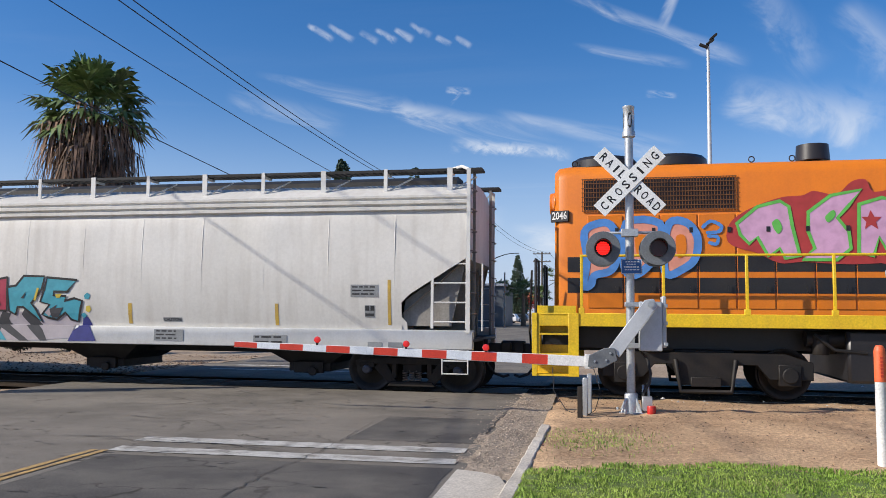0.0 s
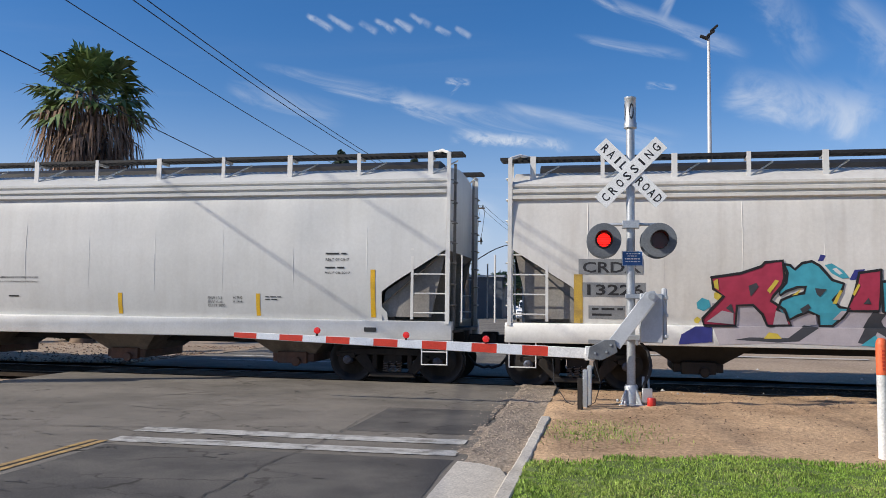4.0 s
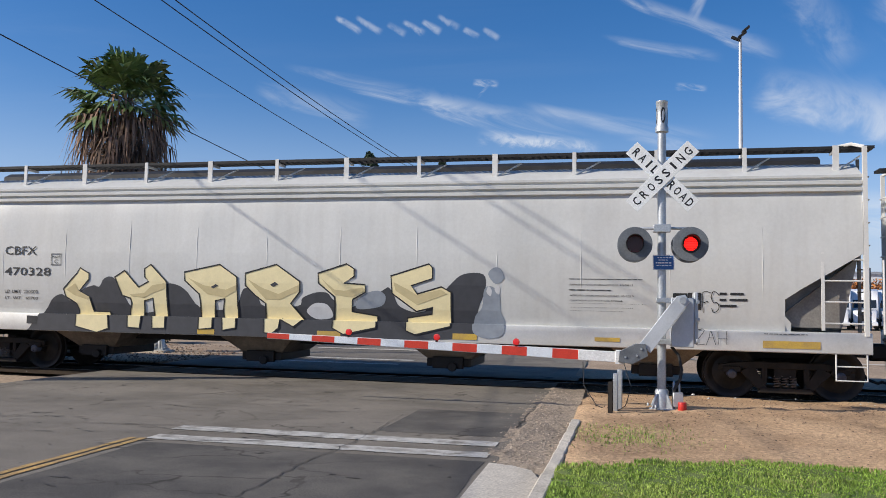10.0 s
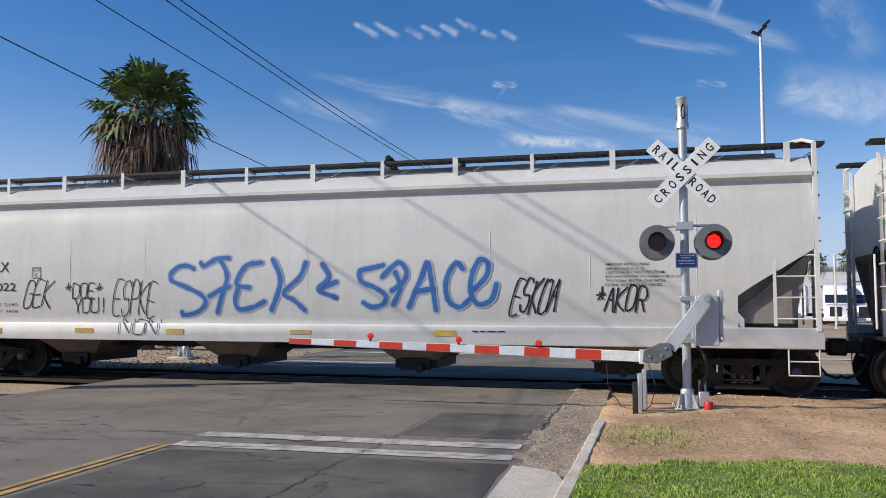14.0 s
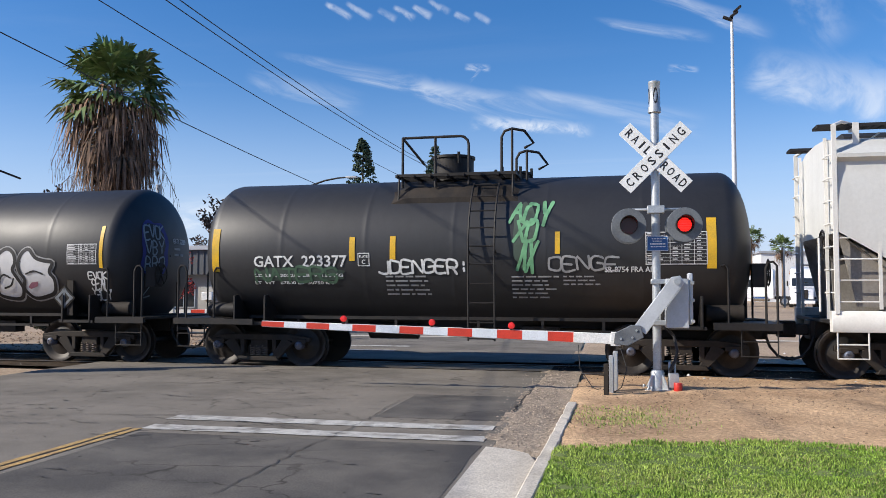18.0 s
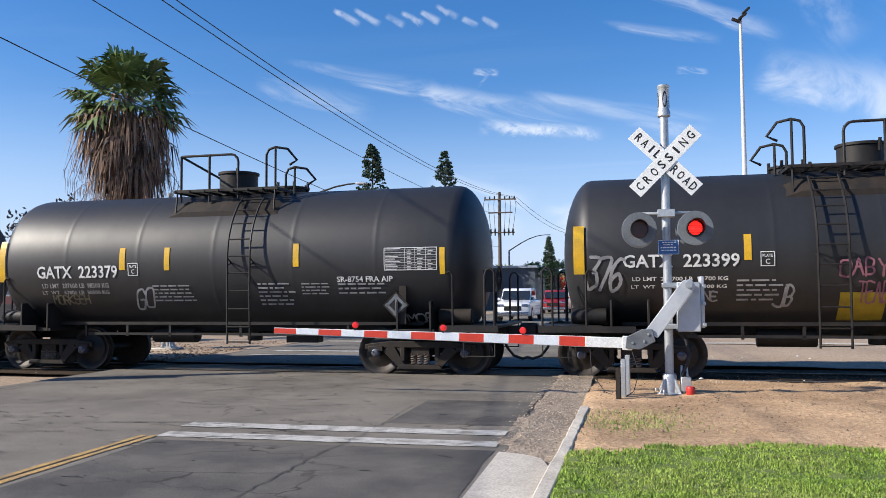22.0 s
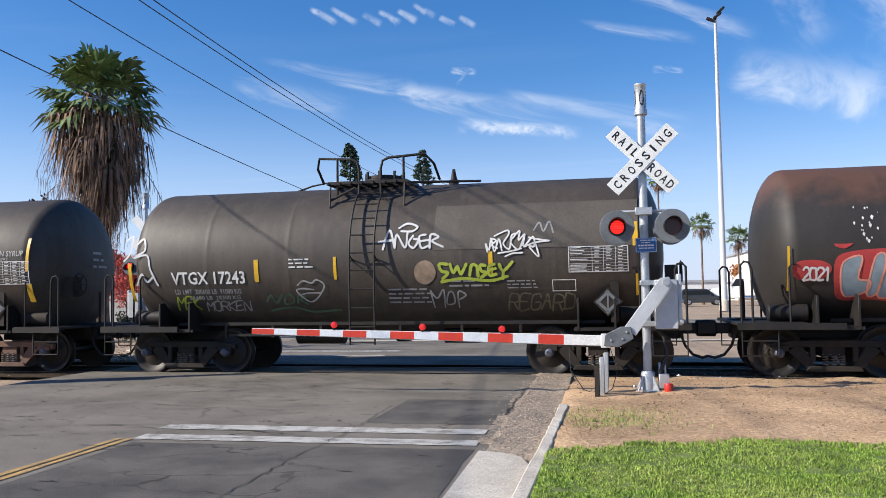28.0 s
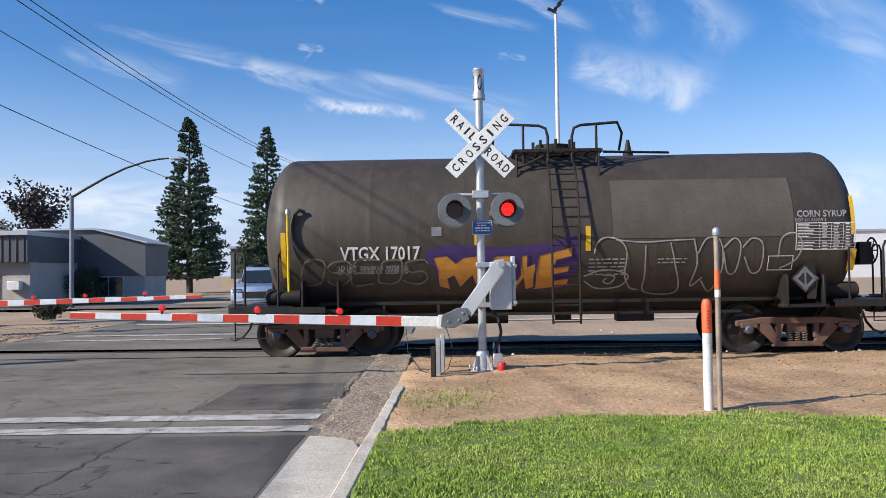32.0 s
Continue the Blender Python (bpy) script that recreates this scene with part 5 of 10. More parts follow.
    # the hood stands a little taller than its common outline
    for ob in car.children_recursive:
        if ob.data and ob.name.split(".")[0] in ("long_hood", "stripe", "radiator_opening", "radiator_mesh", "hood_door", "latch", "roof_fan", "exhaust", "lifting_eye", "headlight", "marker_light", "number_board"):
            for v in ob.data.vertices:
                v.co.z = 1.5 + (v.co.z - 1.5) * 1.055
    coupler(car, -0.45, -1)
    ROLLERS.append((car, cx))
    return car


shared("wheelset", lambda: mesh_of("wheelset", wheelset_mesh(), WHEEL_FACE))
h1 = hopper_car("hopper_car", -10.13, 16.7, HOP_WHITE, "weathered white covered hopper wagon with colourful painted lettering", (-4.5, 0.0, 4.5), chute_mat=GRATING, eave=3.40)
h2 = hopper_car("hopper_car", -27.74, 18.52, HOP_GREY, "clean pale grey covered hopper wagon with dark stencils", (-5.5, -1.85, 1.8, 5.45), bay_mat=TRUCK_RUST)
h3 = hopper_car("hopper_car", -46.67, 19.34, HOP_GREY, "pale grey covered hopper wagon with cream block graffiti", (-5.8, -1.95, 1.95, 5.8))
h4 = hopper_car("hopper_car", -65.96, 19.25, HOP_GREY, "pale grey covered hopper wagon with blue sprayed words", (-5.8, -1.95, 1.95, 5.8), plain=True)
t1 = tank_car("tank_car", -81.5, 12, TANK_BLACK, "black tank wagon with a green scrawl by its ladder", lx=0.56)
t2 = tank_car("tank_car", -93.52, 12.1, TANK_BLACK, "black tank wagon with white bubble-letter graffiti", lx=-0.82, flip=-1)
t3 = tank_car("tank_car", -105.7, 12.2, TANK_BLACK, "plain black tank wagon with white stencils", lx=0.65)
t4 = tank_car("tank_car", -117.95, 12.3, TANK_RUST, "rusty black tank wagon with red and silver graffiti", lx=-0.04, jacket=True)
t5 = tank_car("tank_car", -130.2, 12.1, TANK_BROWN, "faded brown-black tank wagon covered in tags", lx=-0.17, jacket=True)
t6 = tank_car("tank_car", -142.74, 12.5, TANK_BROWN, "faded brown-black tank wagon with orange and purple graffiti", lx=0.07, jacket=True, rust=True, E=5.50, TANK_R=1.51)
loco = engine(-1.18)

mk = part("end_marker", Shape().tube([(-4.85, -1.50, 1.25), (-4.85, -1.56, 2.2), (-4.85, -1.56, 2.62)], 0.022, 8), LOCO_YELLOW, t6, "yellow end-of-train rod")
part("marker_head", Shape().lathe([(0.0, 0.0), (0.04, 0.0), (0.045, 0.06), (0.02, 0.1), (0.0, 0.1)], 12, pose(-4.85, -1.56, 2.62)), GALV, mk)
part("marker_hose", Shape().tube([(-4.55, -1.50, 2.66), (-4.64, -1.53, 2.70), (-4.74, -1.55, 2.62), (-4.79, -1.56, 2.42), (-4.77, -1.56, 2.18), (-4.66, -1.56, 1.98), (-4.52, -1.54, 1.86)], 0.035, 8), BLACK_RUBBER, t6, "curved black hose")

# ---- lettering and paint on the train ----
def spray(name, col, k=0.8, scale=5.0):
    return surf(name, col, tuple(c * k for c in col), scale, 40, 0.6, bump=0, grit=0.3)


SPRAY_BLUE, SPRAY_CYAN, SPRAY_YELLOW = spray("navy spray", (0.03, 0.035, 0.20)), spray("turquoise spray", (0.05, 0.33, 0.42)), spray("yellow spray", (0.60, 0.46, 0.06))
SPRAY_MAGENTA, SPRAY_BLACK, SPRAY_SOOT = spray("crimson spray", (0.38, 0.03, 0.07)), spray("black spray", (0.012, 0.012, 0.014)), spray("charcoal spray", (0.045, 0.047, 0.055))
SPRAY_CREAM, SPRAY_GREY = spray("cream spray", (0.80, 0.69, 0.40), 0.92), spray("mid grey spray", (0.27, 0.30, 0.34))
SPRAY_BLUE2, SPRAY_GREEN, SPRAY_GREEN_DIM = spray("bright blue spray", (0.03, 0.13, 0.40)), spray("mint spray", (0.16, 0.40, 0.20), 0.6), spray("dull green spray", (0.065, 0.13, 0.075), 0.6)
SPRAY_DIMWHITE, SPRAY_MURK, SPRAY_SILVER = spray("thin white spray", (0.34, 0.34, 0.34), 0.6), spray("green overspray", (0.05, 0.075, 0.055), 0.7), spray("chalk white spray", (0.60, 0.60, 0.60), 0.9)
SPRAY_PINK, SPRAY_OCHRE, SPRAY_RED = spray("dusty pink spray", (0.30, 0.12, 0.16), 0.7), spray("ochre panel paint", (0.36, 0.25, 0.015)), spray("red spray", (0.42, 0.045, 0.045))
SPRAY_STEEL, SPRAY_TEAL, SPRAY_PLUM = spray("steel blue spray", (0.22, 0.29, 0.34)), spray("teal spray", (0.04, 0.16, 0.19)), spray("plum spray", (0.16, 0.05, 0.10))
SPRAY_CYAN_DIM, SPRAY_LIME, SPRAY_OCHRE_DIM = spray("dull blue spray", (0.06, 0.15, 0.24)), spray("lime spray", (0.38, 0.46, 0.05)), spray("tan spray", (0.18, 0.16, 0.10), 0.6)
SPRAY_VIOLET, SPRAY_ORANGE, SPRAY_BLUE3 = spray("violet spray", (0.05, 0.025, 0.13)), spray("orange spray", (0.56, 0.25, 0.04)), spray("sky blue spray", (0.08, 0.25, 0.62))
SPRAY_FADE, SPRAY_FADE_WARM, SPRAY_TAN = spray("lilac-grey fade", (0.42, 0.38, 0.40), 0.8, 2.0), spray("dusty cream disc", (0.30, 0.22, 0.15), 0.6), spray("tan shadow spray", (0.58, 0.48, 0.26), 0.9)
SPRAY_BLUE_MIST = spray("pale blue overspray", (0.40, 0.47, 0.56), 0.85)
SPRAY_SALMON, SPRAY_LILAC, SPRAY_GREEN2 = spray("salmon spray", (0.72, 0.30, 0.22)), spray("lilac spray", (0.62, 0.36, 0.55)), spray("grass green spray", (0.13, 0.50, 0.09))

# strokes on a grid 4 wide and 6 high: points as digit pairs, strokes parted by commas
STROKES = {
    "A": "00 13 26 33 40,13 33", "B": "00 06 26 35 34 23 03,23 32 31 20 00", "C": "45 36 16 05 01 10 30 41", "D": "00 06 26 45 41 20 00", "E": "46 06 00 40,03 33",
    "F": "46 06 00,03 33", "G": "45 36 16 05 01 10 30 41 43 23", "H": "00 06,40 46,03 43", "I": "20 26", "J": "46 41 30 10 01", "K": "00 06,46 03 40", "L": "06 00 40",
    "M": "00 06 23 46 40", "N": "00 06 40 46", "O": "16 05 01 10 30 41 45 36 16", "P": "00 06 36 45 44 33 03", "Q": "16 05 01 10 30 41 45 36 16,22 40", "R": "00 06 36 45 44 33 03,23 40",
    "S": "45 36 16 05 04 13 33 42 41 30 10 01", "T": "06 46,26 20", "U": "06 01 10 30 41 46", "V": "06 20 46", "W": "06 10 24 30 46", "X": "06 40,46 00", "Y": "06 23 46,23 20", "Z": "06 46 00 40",
    "<": "46 03 40,13 43", "*": "13 35,15 33,24 26,04 44", "!": "26 22,21 20", ":": "24 25,21 22", "'": "26 14", "0": "16 05 01 10 30 41 45 36 16", "1": "15 26 20", "2": "05 16 36 45 44 00 40",
    "3": "06 46 23 33 42 41 30 10 01", "6": "46 26 04 01 10 30 41 42 33 13 02", "7": "06 46 10",
}


def side_y(car, z, off):
    """The sideways place of a car's near face at a height, off metres proud."""
    if car.name.startswith("tank"):
        return -math.sqrt(max((car["radius"] + 0.005 + off) ** 2 - (z - TANK_Z) ** 2, 0.01))
    if car.name.startswith("loco"):
        return -(0.945 + off)
    return -(hop_y(z, car["eave"]) + 0.001 + off)


HEAD, LIFT = [0], [0]


def laid(car, name, pts, faces, off, mat, label=""):
    """Lays flat faces, given in length and height, on a car's side."""
    if not car.name.startswith("tank"):
        lim = 0.855 if not car.name.startswith("loco") else 1.56
        pts = [(p[0], max(p[1], lim), *p[2:]) for p in pts]
    me = bpy.data.meshes.new(name)
    used = sorted({i for f in faces for i in f})
    at = {i: k for k, i in enumerate(used)}
    pts, faces = [pts[i] for i in used], [tuple(at[i] for i in f) for f in faces]
    me.from_pydata([(p[0], p[2] if len(p) > 2 else 0, p[1]) for p in pts], [], faces)
    bm = bmesh.new()
    bm.from_mesh(me)
    zs = [p[1] for p in pts]
    step = 0.09
    z = math.ceil(min(zs) / step) * step
    if max(zs) - min(zs) > step * 1.5 and not car.name.startswith("loco"):
        while z < max(zs):
            bmesh.ops.bisect_plane(bm, geom=bm.verts[:] + bm.edges[:] + bm.faces[:], plane_co=(0, 0, z), plane_no=(0, 0, 1))
            z += step
    if car.name.startswith("hopper"):
        for z in (1.199, 1.202):
            bmesh.ops.bisect_plane(bm, geom=bm.verts[:] + bm.edges[:] + bm.faces[:], plane_co=(0, 0, z), plane_no=(0, 0, 1))
    if HEAD[0]:
        # on the domed end: the flat sheet's length runs across the car
        R, e = car["radius"], HEAD[0]
        for v in bm.verts:
            y, z = v.co.x * e, v.co.z
            rr = min((y * y + (z - TANK_Z) ** 2) / (R * R), 0.97)
            v.co = Vector((e * (car["half"] - 0.56 + 0.56 * math.sqrt(1 - rr) + 0.006 + off + v.co.y), y, z))
        bmesh.ops.recalc_face_normals(bm, faces=bm.faces[:])
        bm.to_mesh(me)
        bm.free()
        me.materials.append(mat)
        return part(name, me, None, car, label)
    for v in bm.verts:
        v.co.y = side_y(car, v.co.z, off + v.co.y)
    for f in bm.faces:
        f.normal_update()
        if f.normal.y > 0:
            f.normal_flip()
    bm.to_mesh(me)
    bm.free()
    me.materials.append(mat)
    return part(name, me, None, car, label)


def patch(car, x0, z0, x1, z1, mat):
    nm = "reflector_strip" if mat in (REFLECT_YEL, REFLECT_DIRTY) else "painted_panel"
    off = 0.004 if mat in (REFLECT_YEL, REFLECT_DIRTY, GREY_PATCH) else (0.002 if mat is TANK_PATCH else 0.006)
    n = max(1, int((x1 - x0) / 0.5))
    pts, fs = [], []
    for i in range(n + 1):
        x = x0 + (x1 - x0) * i / n
        pts += [(x, z0), (x, z1)]
    for i in range(n):
        fs.append((2 * i, 2 * i + 2, 2 * i + 3, 2 * i + 1))
    return laid(car, nm, pts, fs, off, mat)


def bars(car, x0, z0, x1, z1, rows, mat):
    """Lines of lettering too small to read."""
    rnd = random.Random(int((x0 + z0 + car.location.x) * 1000))
    pts, fs = [], []
    h = (z1 - z0) / (rows * 1.6 - 0.6)
    for r in range(rows):
        z = z1 - r * h * 1.6
        x, end = x0, x0 + (x1 - x0) * rnd.uniform(0.75, 1.0)
        while x < end - h:
            w = min(rnd.uniform(1.2, 5.5) * h, end - x)
            k = len(pts)
            pts += [(x, z - h * 0.6), (x + w, z - h * 0.6), (x + w, z), (x, z)]
            fs.append((k, k + 1, k + 2, k + 3))
            x += w + h * 0.8
    return laid(car, "small_lettering", pts, fs, 0.007, mat)


def frame_box(car, x0, z0, x1, z1, mat):
    pts, fs = [], []
    t = 0.014
    for a, b, c, d in ((x0, z0, x1, z0 + t), (x0, z1 - t, x1, z1), (x0, z0 + t, x0 + t, z1 - t), (x1 - t, z0 + t, x1, z1 - t)):
        k = len(pts)
        pts += [(a, b), (c, b), (c, d), (a, d)]
        fs.append((k, k + 1, k + 2, k + 3))
    return laid(car, "stencilled_box", pts, fs, 0.007, mat)


def chart(car, x0, z0, x1, z1):
    """A white-lined test chart of rows and columns."""
    frame_box(car, x0, z0, x1, z1, SPRAY_SILVER)
    pts, fs = [], []
    rnd = random.Random(int(x0 * 100))
    rows = 9
    W, H = x1 - x0, z1 - z0

    def cell(a, b, c, d):
        k = len(pts)
        pts.extend([(a, b), (c, b), (c, d), (a, d)])
        fs.append((k, k + 1, k + 2, k + 3))
    for u in (0.4, 0.59, 0.79):
        cell(x0 + W * u - 0.004, z0, x0 + W * u + 0.004, z1)
    for r in range(rows):
        z = z0 + H * r / rows
        if r:
            cell(x0, z - 0.003, x1, z + 0.003)
        for u, w in ((0.03, 0.30), (0.44, 0.10), (0.63, 0.11), (0.83, 0.10)):
            if rnd.random() < 0.85:
                cell(x0 + W * u, z + H / rows * 0.32, x0 + W * (u + w * rnd.uniform(0.6, 1.0)), z + H / rows * 0.62)
    return laid(car, "test_chart", pts, fs, 0.006, SPRAY_SILVER)


def stencil(car, x0, z0, x1, z1, body, mat):
    """Stencilled words, each a part of its own where they are large."""
    pts, fs = text_mesh(body, 0.018 if mat is not INK or car is h1 else 0.006)
    xs, ys = [p[0] for p in pts], [p[1] for p in pts]
    kx, kz = (x1 - x0) / (max(xs) - min(xs)), (z1 - z0) / (max(ys) - min(ys))
    pts = [(x0 + (x - min(xs)) * kx, z0 + (y - min(ys)) * kz) for x, y in pts]
    words = [fs]
    if z1 - z0 > 0.12 and " " in body:
        order = sorted(fs, key=lambda f: min(pts[i][0] for i in f))
        words, reach = [[]], None
        for f in order:
            a, b = min(pts[i][0] for i in f), max(pts[i][0] for i in f)
            if reach is not None and a - reach > 0.3 * (z1 - z0):
                words.append([])
            reach = b if reach is None else max(reach, b)
            words[-1].append(f)
    for w in words:
        laid(car, "stencil_lettering", pts, w, 0.008, mat)


def plate_mark(car, x0, z0, x1, z1, mat):
    """A square with the clearance plate's word and letter in it."""
    frame_box(car, x0, z0, x1, z1, mat)
    w, h = x1 - x0, z1 - z0
    stencil(car, x0 + 0.14 * w, z0 + 0.62 * h, x1 - 0.14 * w, z0 + 0.82 * h, "PLATE", mat)
    stencil(car, x0 + 0.34 * w, z0 + 0.15 * h, x1 - 0.34 * w, z0 + 0.50 * h, "C", mat)


def rounded(pts, k=4):
    """A soft line through points."""
    if len(pts) < 3:
        return [Vector(p) for p in pts]
    out = []
    P = [Vector(p) for p in pts]
    shut = (P[0] - P[-1]).length < 1e-6
    for i in range(len(P) - 1):
        p1, p2 = P[i], P[i + 1]
        p0 = P[i - 1] if i else (P[-2] if shut else p1)
        p3 = P[i + 2] if i + 2 < len(P) else (P[1] if shut else p2)
        for j in range(k):
            t = j / k
            out.append(0.5 * ((2 * p1) + (p2 - p0) * t + (2 * p0 - 5 * p1 + 4 * p2 - p3) * t * t + (3 * p1 - p0 - 3 * p2 + p3) * t ** 3))
    out.append(P[-1])
    return out


def ribbon(line, w, pts, fs, rnd=None):
    """Adds a round-ended band along a line, its width wavering a little."""
    n = len(line)
    k0 = len(pts)
    LIFT[0] = (LIFT[0] + 1) % 9
    up = LIFT[0] * 0.0005
    for i, p in enumerate(line):
        d = (line[min(i + 1, n - 1)] - line[max(i - 1, 0)])
        d = d.normalized() if d.length > 1e-6 else Vector((1, 0))
        q = Vector((-d.y, d.x))
        ww = w * (1 + (rnd.uniform(-0.15, 0.15) if rnd else 0)) / 2
        pts += [(*(p + q * ww), up + 0.00005 * i), (*(p - q * ww), up + 0.00005 * i)]
    for i in range(n - 1):
        a = k0 + 2 * i
        fs.append((a, a + 1, a + 3, a + 2))
    for p, s in ((line[0], line[0] - line[min(1, n - 1)]), (line[-1], line[-1] - line[max(n - 2, 0)])):
        s = s.normalized() if s.length > 1e-6 else Vector((1, 0))
        k = len(pts)
        for j in range(7):
            a = -math.pi / 2 + math.pi * j / 6
            pts.append((*(p + Vector((s.x * math.cos(a) - s.y * math.sin(a), s.y * math.cos(a) + s.x * math.sin(a))) * w / 2), up - 0.00025))
        fs.append(tuple(range(k, k + 7)))


def letter_lines(ch, x0, z0, w, h, slant, rnd, wob):
    out = []
    for st in STROKES.get(ch, "00 46").split(","):
        pts = []
        for d in st.split():
            u, v = int(d[0]) / 4, int(d[1]) / 6
            pts.append((x0 + u * w + slant * v * h + rnd.uniform(-wob, wob) * w, z0 + v * h + rnd.uniform(-wob, wob) * h))
        out.append(pts)
    return out


def scrawl(car, x0, z0, x1, z1, body, mat, width, slant=0.0):
    """A sprayed word in single strokes."""
    rnd = random.Random(len(body) * 7 + int(abs(x0) * 100))
    pts, fs = [], []
    h = z1 - z0
    step = (x1 - x0 - slant * h) / len(body)
    for i, ch in enumerate(body):
        if ch == " ":
            continue
        lift = rnd.uniform(-0.06, 0.06) * h
        for ln in letter_lines(ch, x0 + i * step, z0 + lift, step * 0.82, h, slant, rnd, 0.05):
            ribbon(rounded(ln), width, pts, fs, rnd)
    return laid(car, "sprayed_tag", pts, fs, 0.006 + 0.0002 * (int(abs(x0) * 10) % 10), mat)


def blob(car, x0, z0, x1, z1, mat, seed=0):
    """A patch of spray with an uneven edge."""
    cx, cz, rx, rz = (x0 + x1) / 2, (z0 + z1) / 2, (x1 - x0) / 2, (z1 - z0) / 2
    pts = []
    n = 40
    for i in range(n):
        a = 2 * math.pi * i / n
        sq = 1 / max(abs(math.cos(a)) ** 3 + abs(math.sin(a)) ** 3, 0.1) ** (1 / 3)
        k = sq * (0.92 + 0.16 * noise.noise(Vector((math.cos(a) * 2.5 + x0, math.sin(a) * 2.5, z0))))
        pts.append((cx + rx * k * math.cos(a), cz + rz * k * math.sin(a)))
    return laid(car, "spray_patch", pts, [tuple(range(n))], 0.003 + 0.0001 * (int(abs(x0) * 10) % 12), mat)


def outline(code, box, soft):
    """A closed outline from a string of six-figure points on a grid over the box."""
    x0, z0, x1, z1 = box
    pts = [Vector((x0 + (x1 - x0) * int(c[:3]) / 999, z0 + (z1 - z0) * int(c[3:]) / 999)) for c in code.split()]
    return rounded(pts + [pts[0]], 4)[:-1] if soft else pts


def filled(car, name, poly, off, mat):
    tris = geometry.tessellate_polygon([[Vector((p.x, p.y, 0)) for p in poly]])
    return laid(car, name, [(p.x, p.y) for p in poly], [tuple(t) for t in tris], off, mat)


def wash(car, x0, z0, x1, z1, codes, mat, off, soft=False):
    """Flat areas of spray."""
    for i, code in enumerate(codes):
        filled(car, "spray_patch", outline(code, (x0, z0, x1, z1), soft), off + 0.0002 * i, mat)


def letter(car, x0, z0, x1, z1, codes, fill, edge, width, soft=False):
    """Fat painted letters, each with a sprayed outline."""
    for i, code in enumerate(codes):
        poly = outline(code, (x0, z0, x1, z1), soft)
        base = 0.005 if edge is fill else 0.010
        filled(car, "graffiti_letter", poly, base + 0.0004 * i, fill)
        pts, fs = [], []
        ribbon(poly + [poly[0], poly[1]], width, pts, fs)
        laid(car, "graffiti_outline", pts, fs, base + 0.002 + 0.0004 * i, edge)


def strokes(car, x0, z0, x1, z1, codes, mat, width, off):
    """Single lines from a spray can."""
    rnd = random.Random(int(abs(x0) * 100))
    for code in codes:
        pts, fs = [], []
        ribbon(rounded(outline(code, (x0, z0, x1, z1), False), 6), width, pts, fs, rnd)
        laid(car, "sprayed_line", pts, fs, off, mat)


def wildstyle(car, x0, z0, x1, z1, seed):
    """Interlocking slanted bars in many colours, edged in black and silver."""
    rnd = random.Random(seed)
    cols = (SPRAY_TEAL, SPRAY_PLUM, SPRAY_CYAN_DIM, SPRAY_STEEL, SPRAY_GREEN_DIM, SPRAY_STEEL, SPRAY_MAGENTA)
    n = 34
    for k in range(n):
        x = x0 + (x1 - x0) * (k + 0.5) / n
        z = z0 + (z1 - z0) * (0.5 + 0.28 * math.sin(k * 2.3))
        ln, w, a = rnd.uniform(0.22, 0.42), rnd.uniform(0.05, 0.10), rnd.choice((0.5, 0.9, 2.2, -0.35, 1.2)) + rnd.uniform(-0.2, 0.2)
        d, q = Vector((math.cos(a), math.sin(a))) * ln, Vector((-math.sin(a), math.cos(a))) * w
        c = Vector((x, z))
        poly = [c - d - q * 0.6, c + d * 0.7 - q, c + d * 1.1, c + d * 0.7 + q, c - d + q * 0.8]
        poly = [Vector((min(max(p.x, x0), x1), min(max(p.y, z0), z1))) for p in poly]
        filled(car, "graffiti_bar", poly, 0.013 + 0.0003 * (k % 11), cols[k % len(cols)])
        pts, fs = [], []
        ribbon(poly + [poly[0]], 0.022, pts, fs)
        laid(car, "graffiti_outline", pts, fs, 0.0135 + 0.0003 * (k % 11), SPRAY_BLACK if k % 3 else SPRAY_SILVER)


# first hopper
patch(h1, -6.58, 2.06, -5.48, 2.33, GREY_PATCH)
patch(h1, -6.52, 1.67, -5.44, 1.92, GREY_PATCH)
patch(h1, -6.41, 1.29, -5.79, 1.52, GREY_PATCH)
patch(h1, 1.61, 0.93, 2.23, 1.15, GREY_PATCH)
patch(h1, 3.68, 0.88, 4.35, 1.07, GREY_PATCH)
patch(h1, 5.58, 1.79, 6.11, 2.02, GREY_PATCH)
patch(h1, 1.75, 1.30, 2.15, 1.38, GREY_PATCH)
patch(h1, 5.85, 1.42, 6.04, 1.64, GREY_PATCH)
patch(h1, 6.32, 0.88, 6.59, 0.97, GREY_PATCH)
patch(h1, 5.93, 0.87, 6.20, 0.97, GREY_PATCH)
patch(h1, -6.41, 0.86, -6.19, 0.93, GREY_PATCH)
patch(h1, -5.87, 0.85, -5.57, 0.99, GREY_PATCH)
stencil(h1, -6.51, 2.09, -5.52, 2.28, 'CRDX', INK)
stencil(h1, -6.43, 1.70, -5.48, 1.89, '13226', INK)
stencil(h1, 1.77, 1.31, 2.13, 1.37, 'CAUTION', INK)
bars(h1, -6.35, 1.32, -5.82, 1.48, 2, INK)
bars(h1, 5.61, 1.82, 6.08, 1.99, 3, INK)
bars(h1, 1.65, 0.95, 2.19, 1.13, 3, INK)
bars(h1, 3.71, 0.90, 4.32, 1.05, 2, INK)
patch(h1, 5.86, 1.54, 5.94, 1.63, INK)
patch(h1, 5.96, 1.54, 6.03, 1.63, INK)
patch(h1, 5.86, 1.44, 6.03, 1.49, INK)
patch(h1, -6.66, 1.21, -6.51, 2.06, REFLECT_DIRTY)
patch(h1, 1.00, 1.25, 1.08, 1.65, REFLECT_DIRTY)
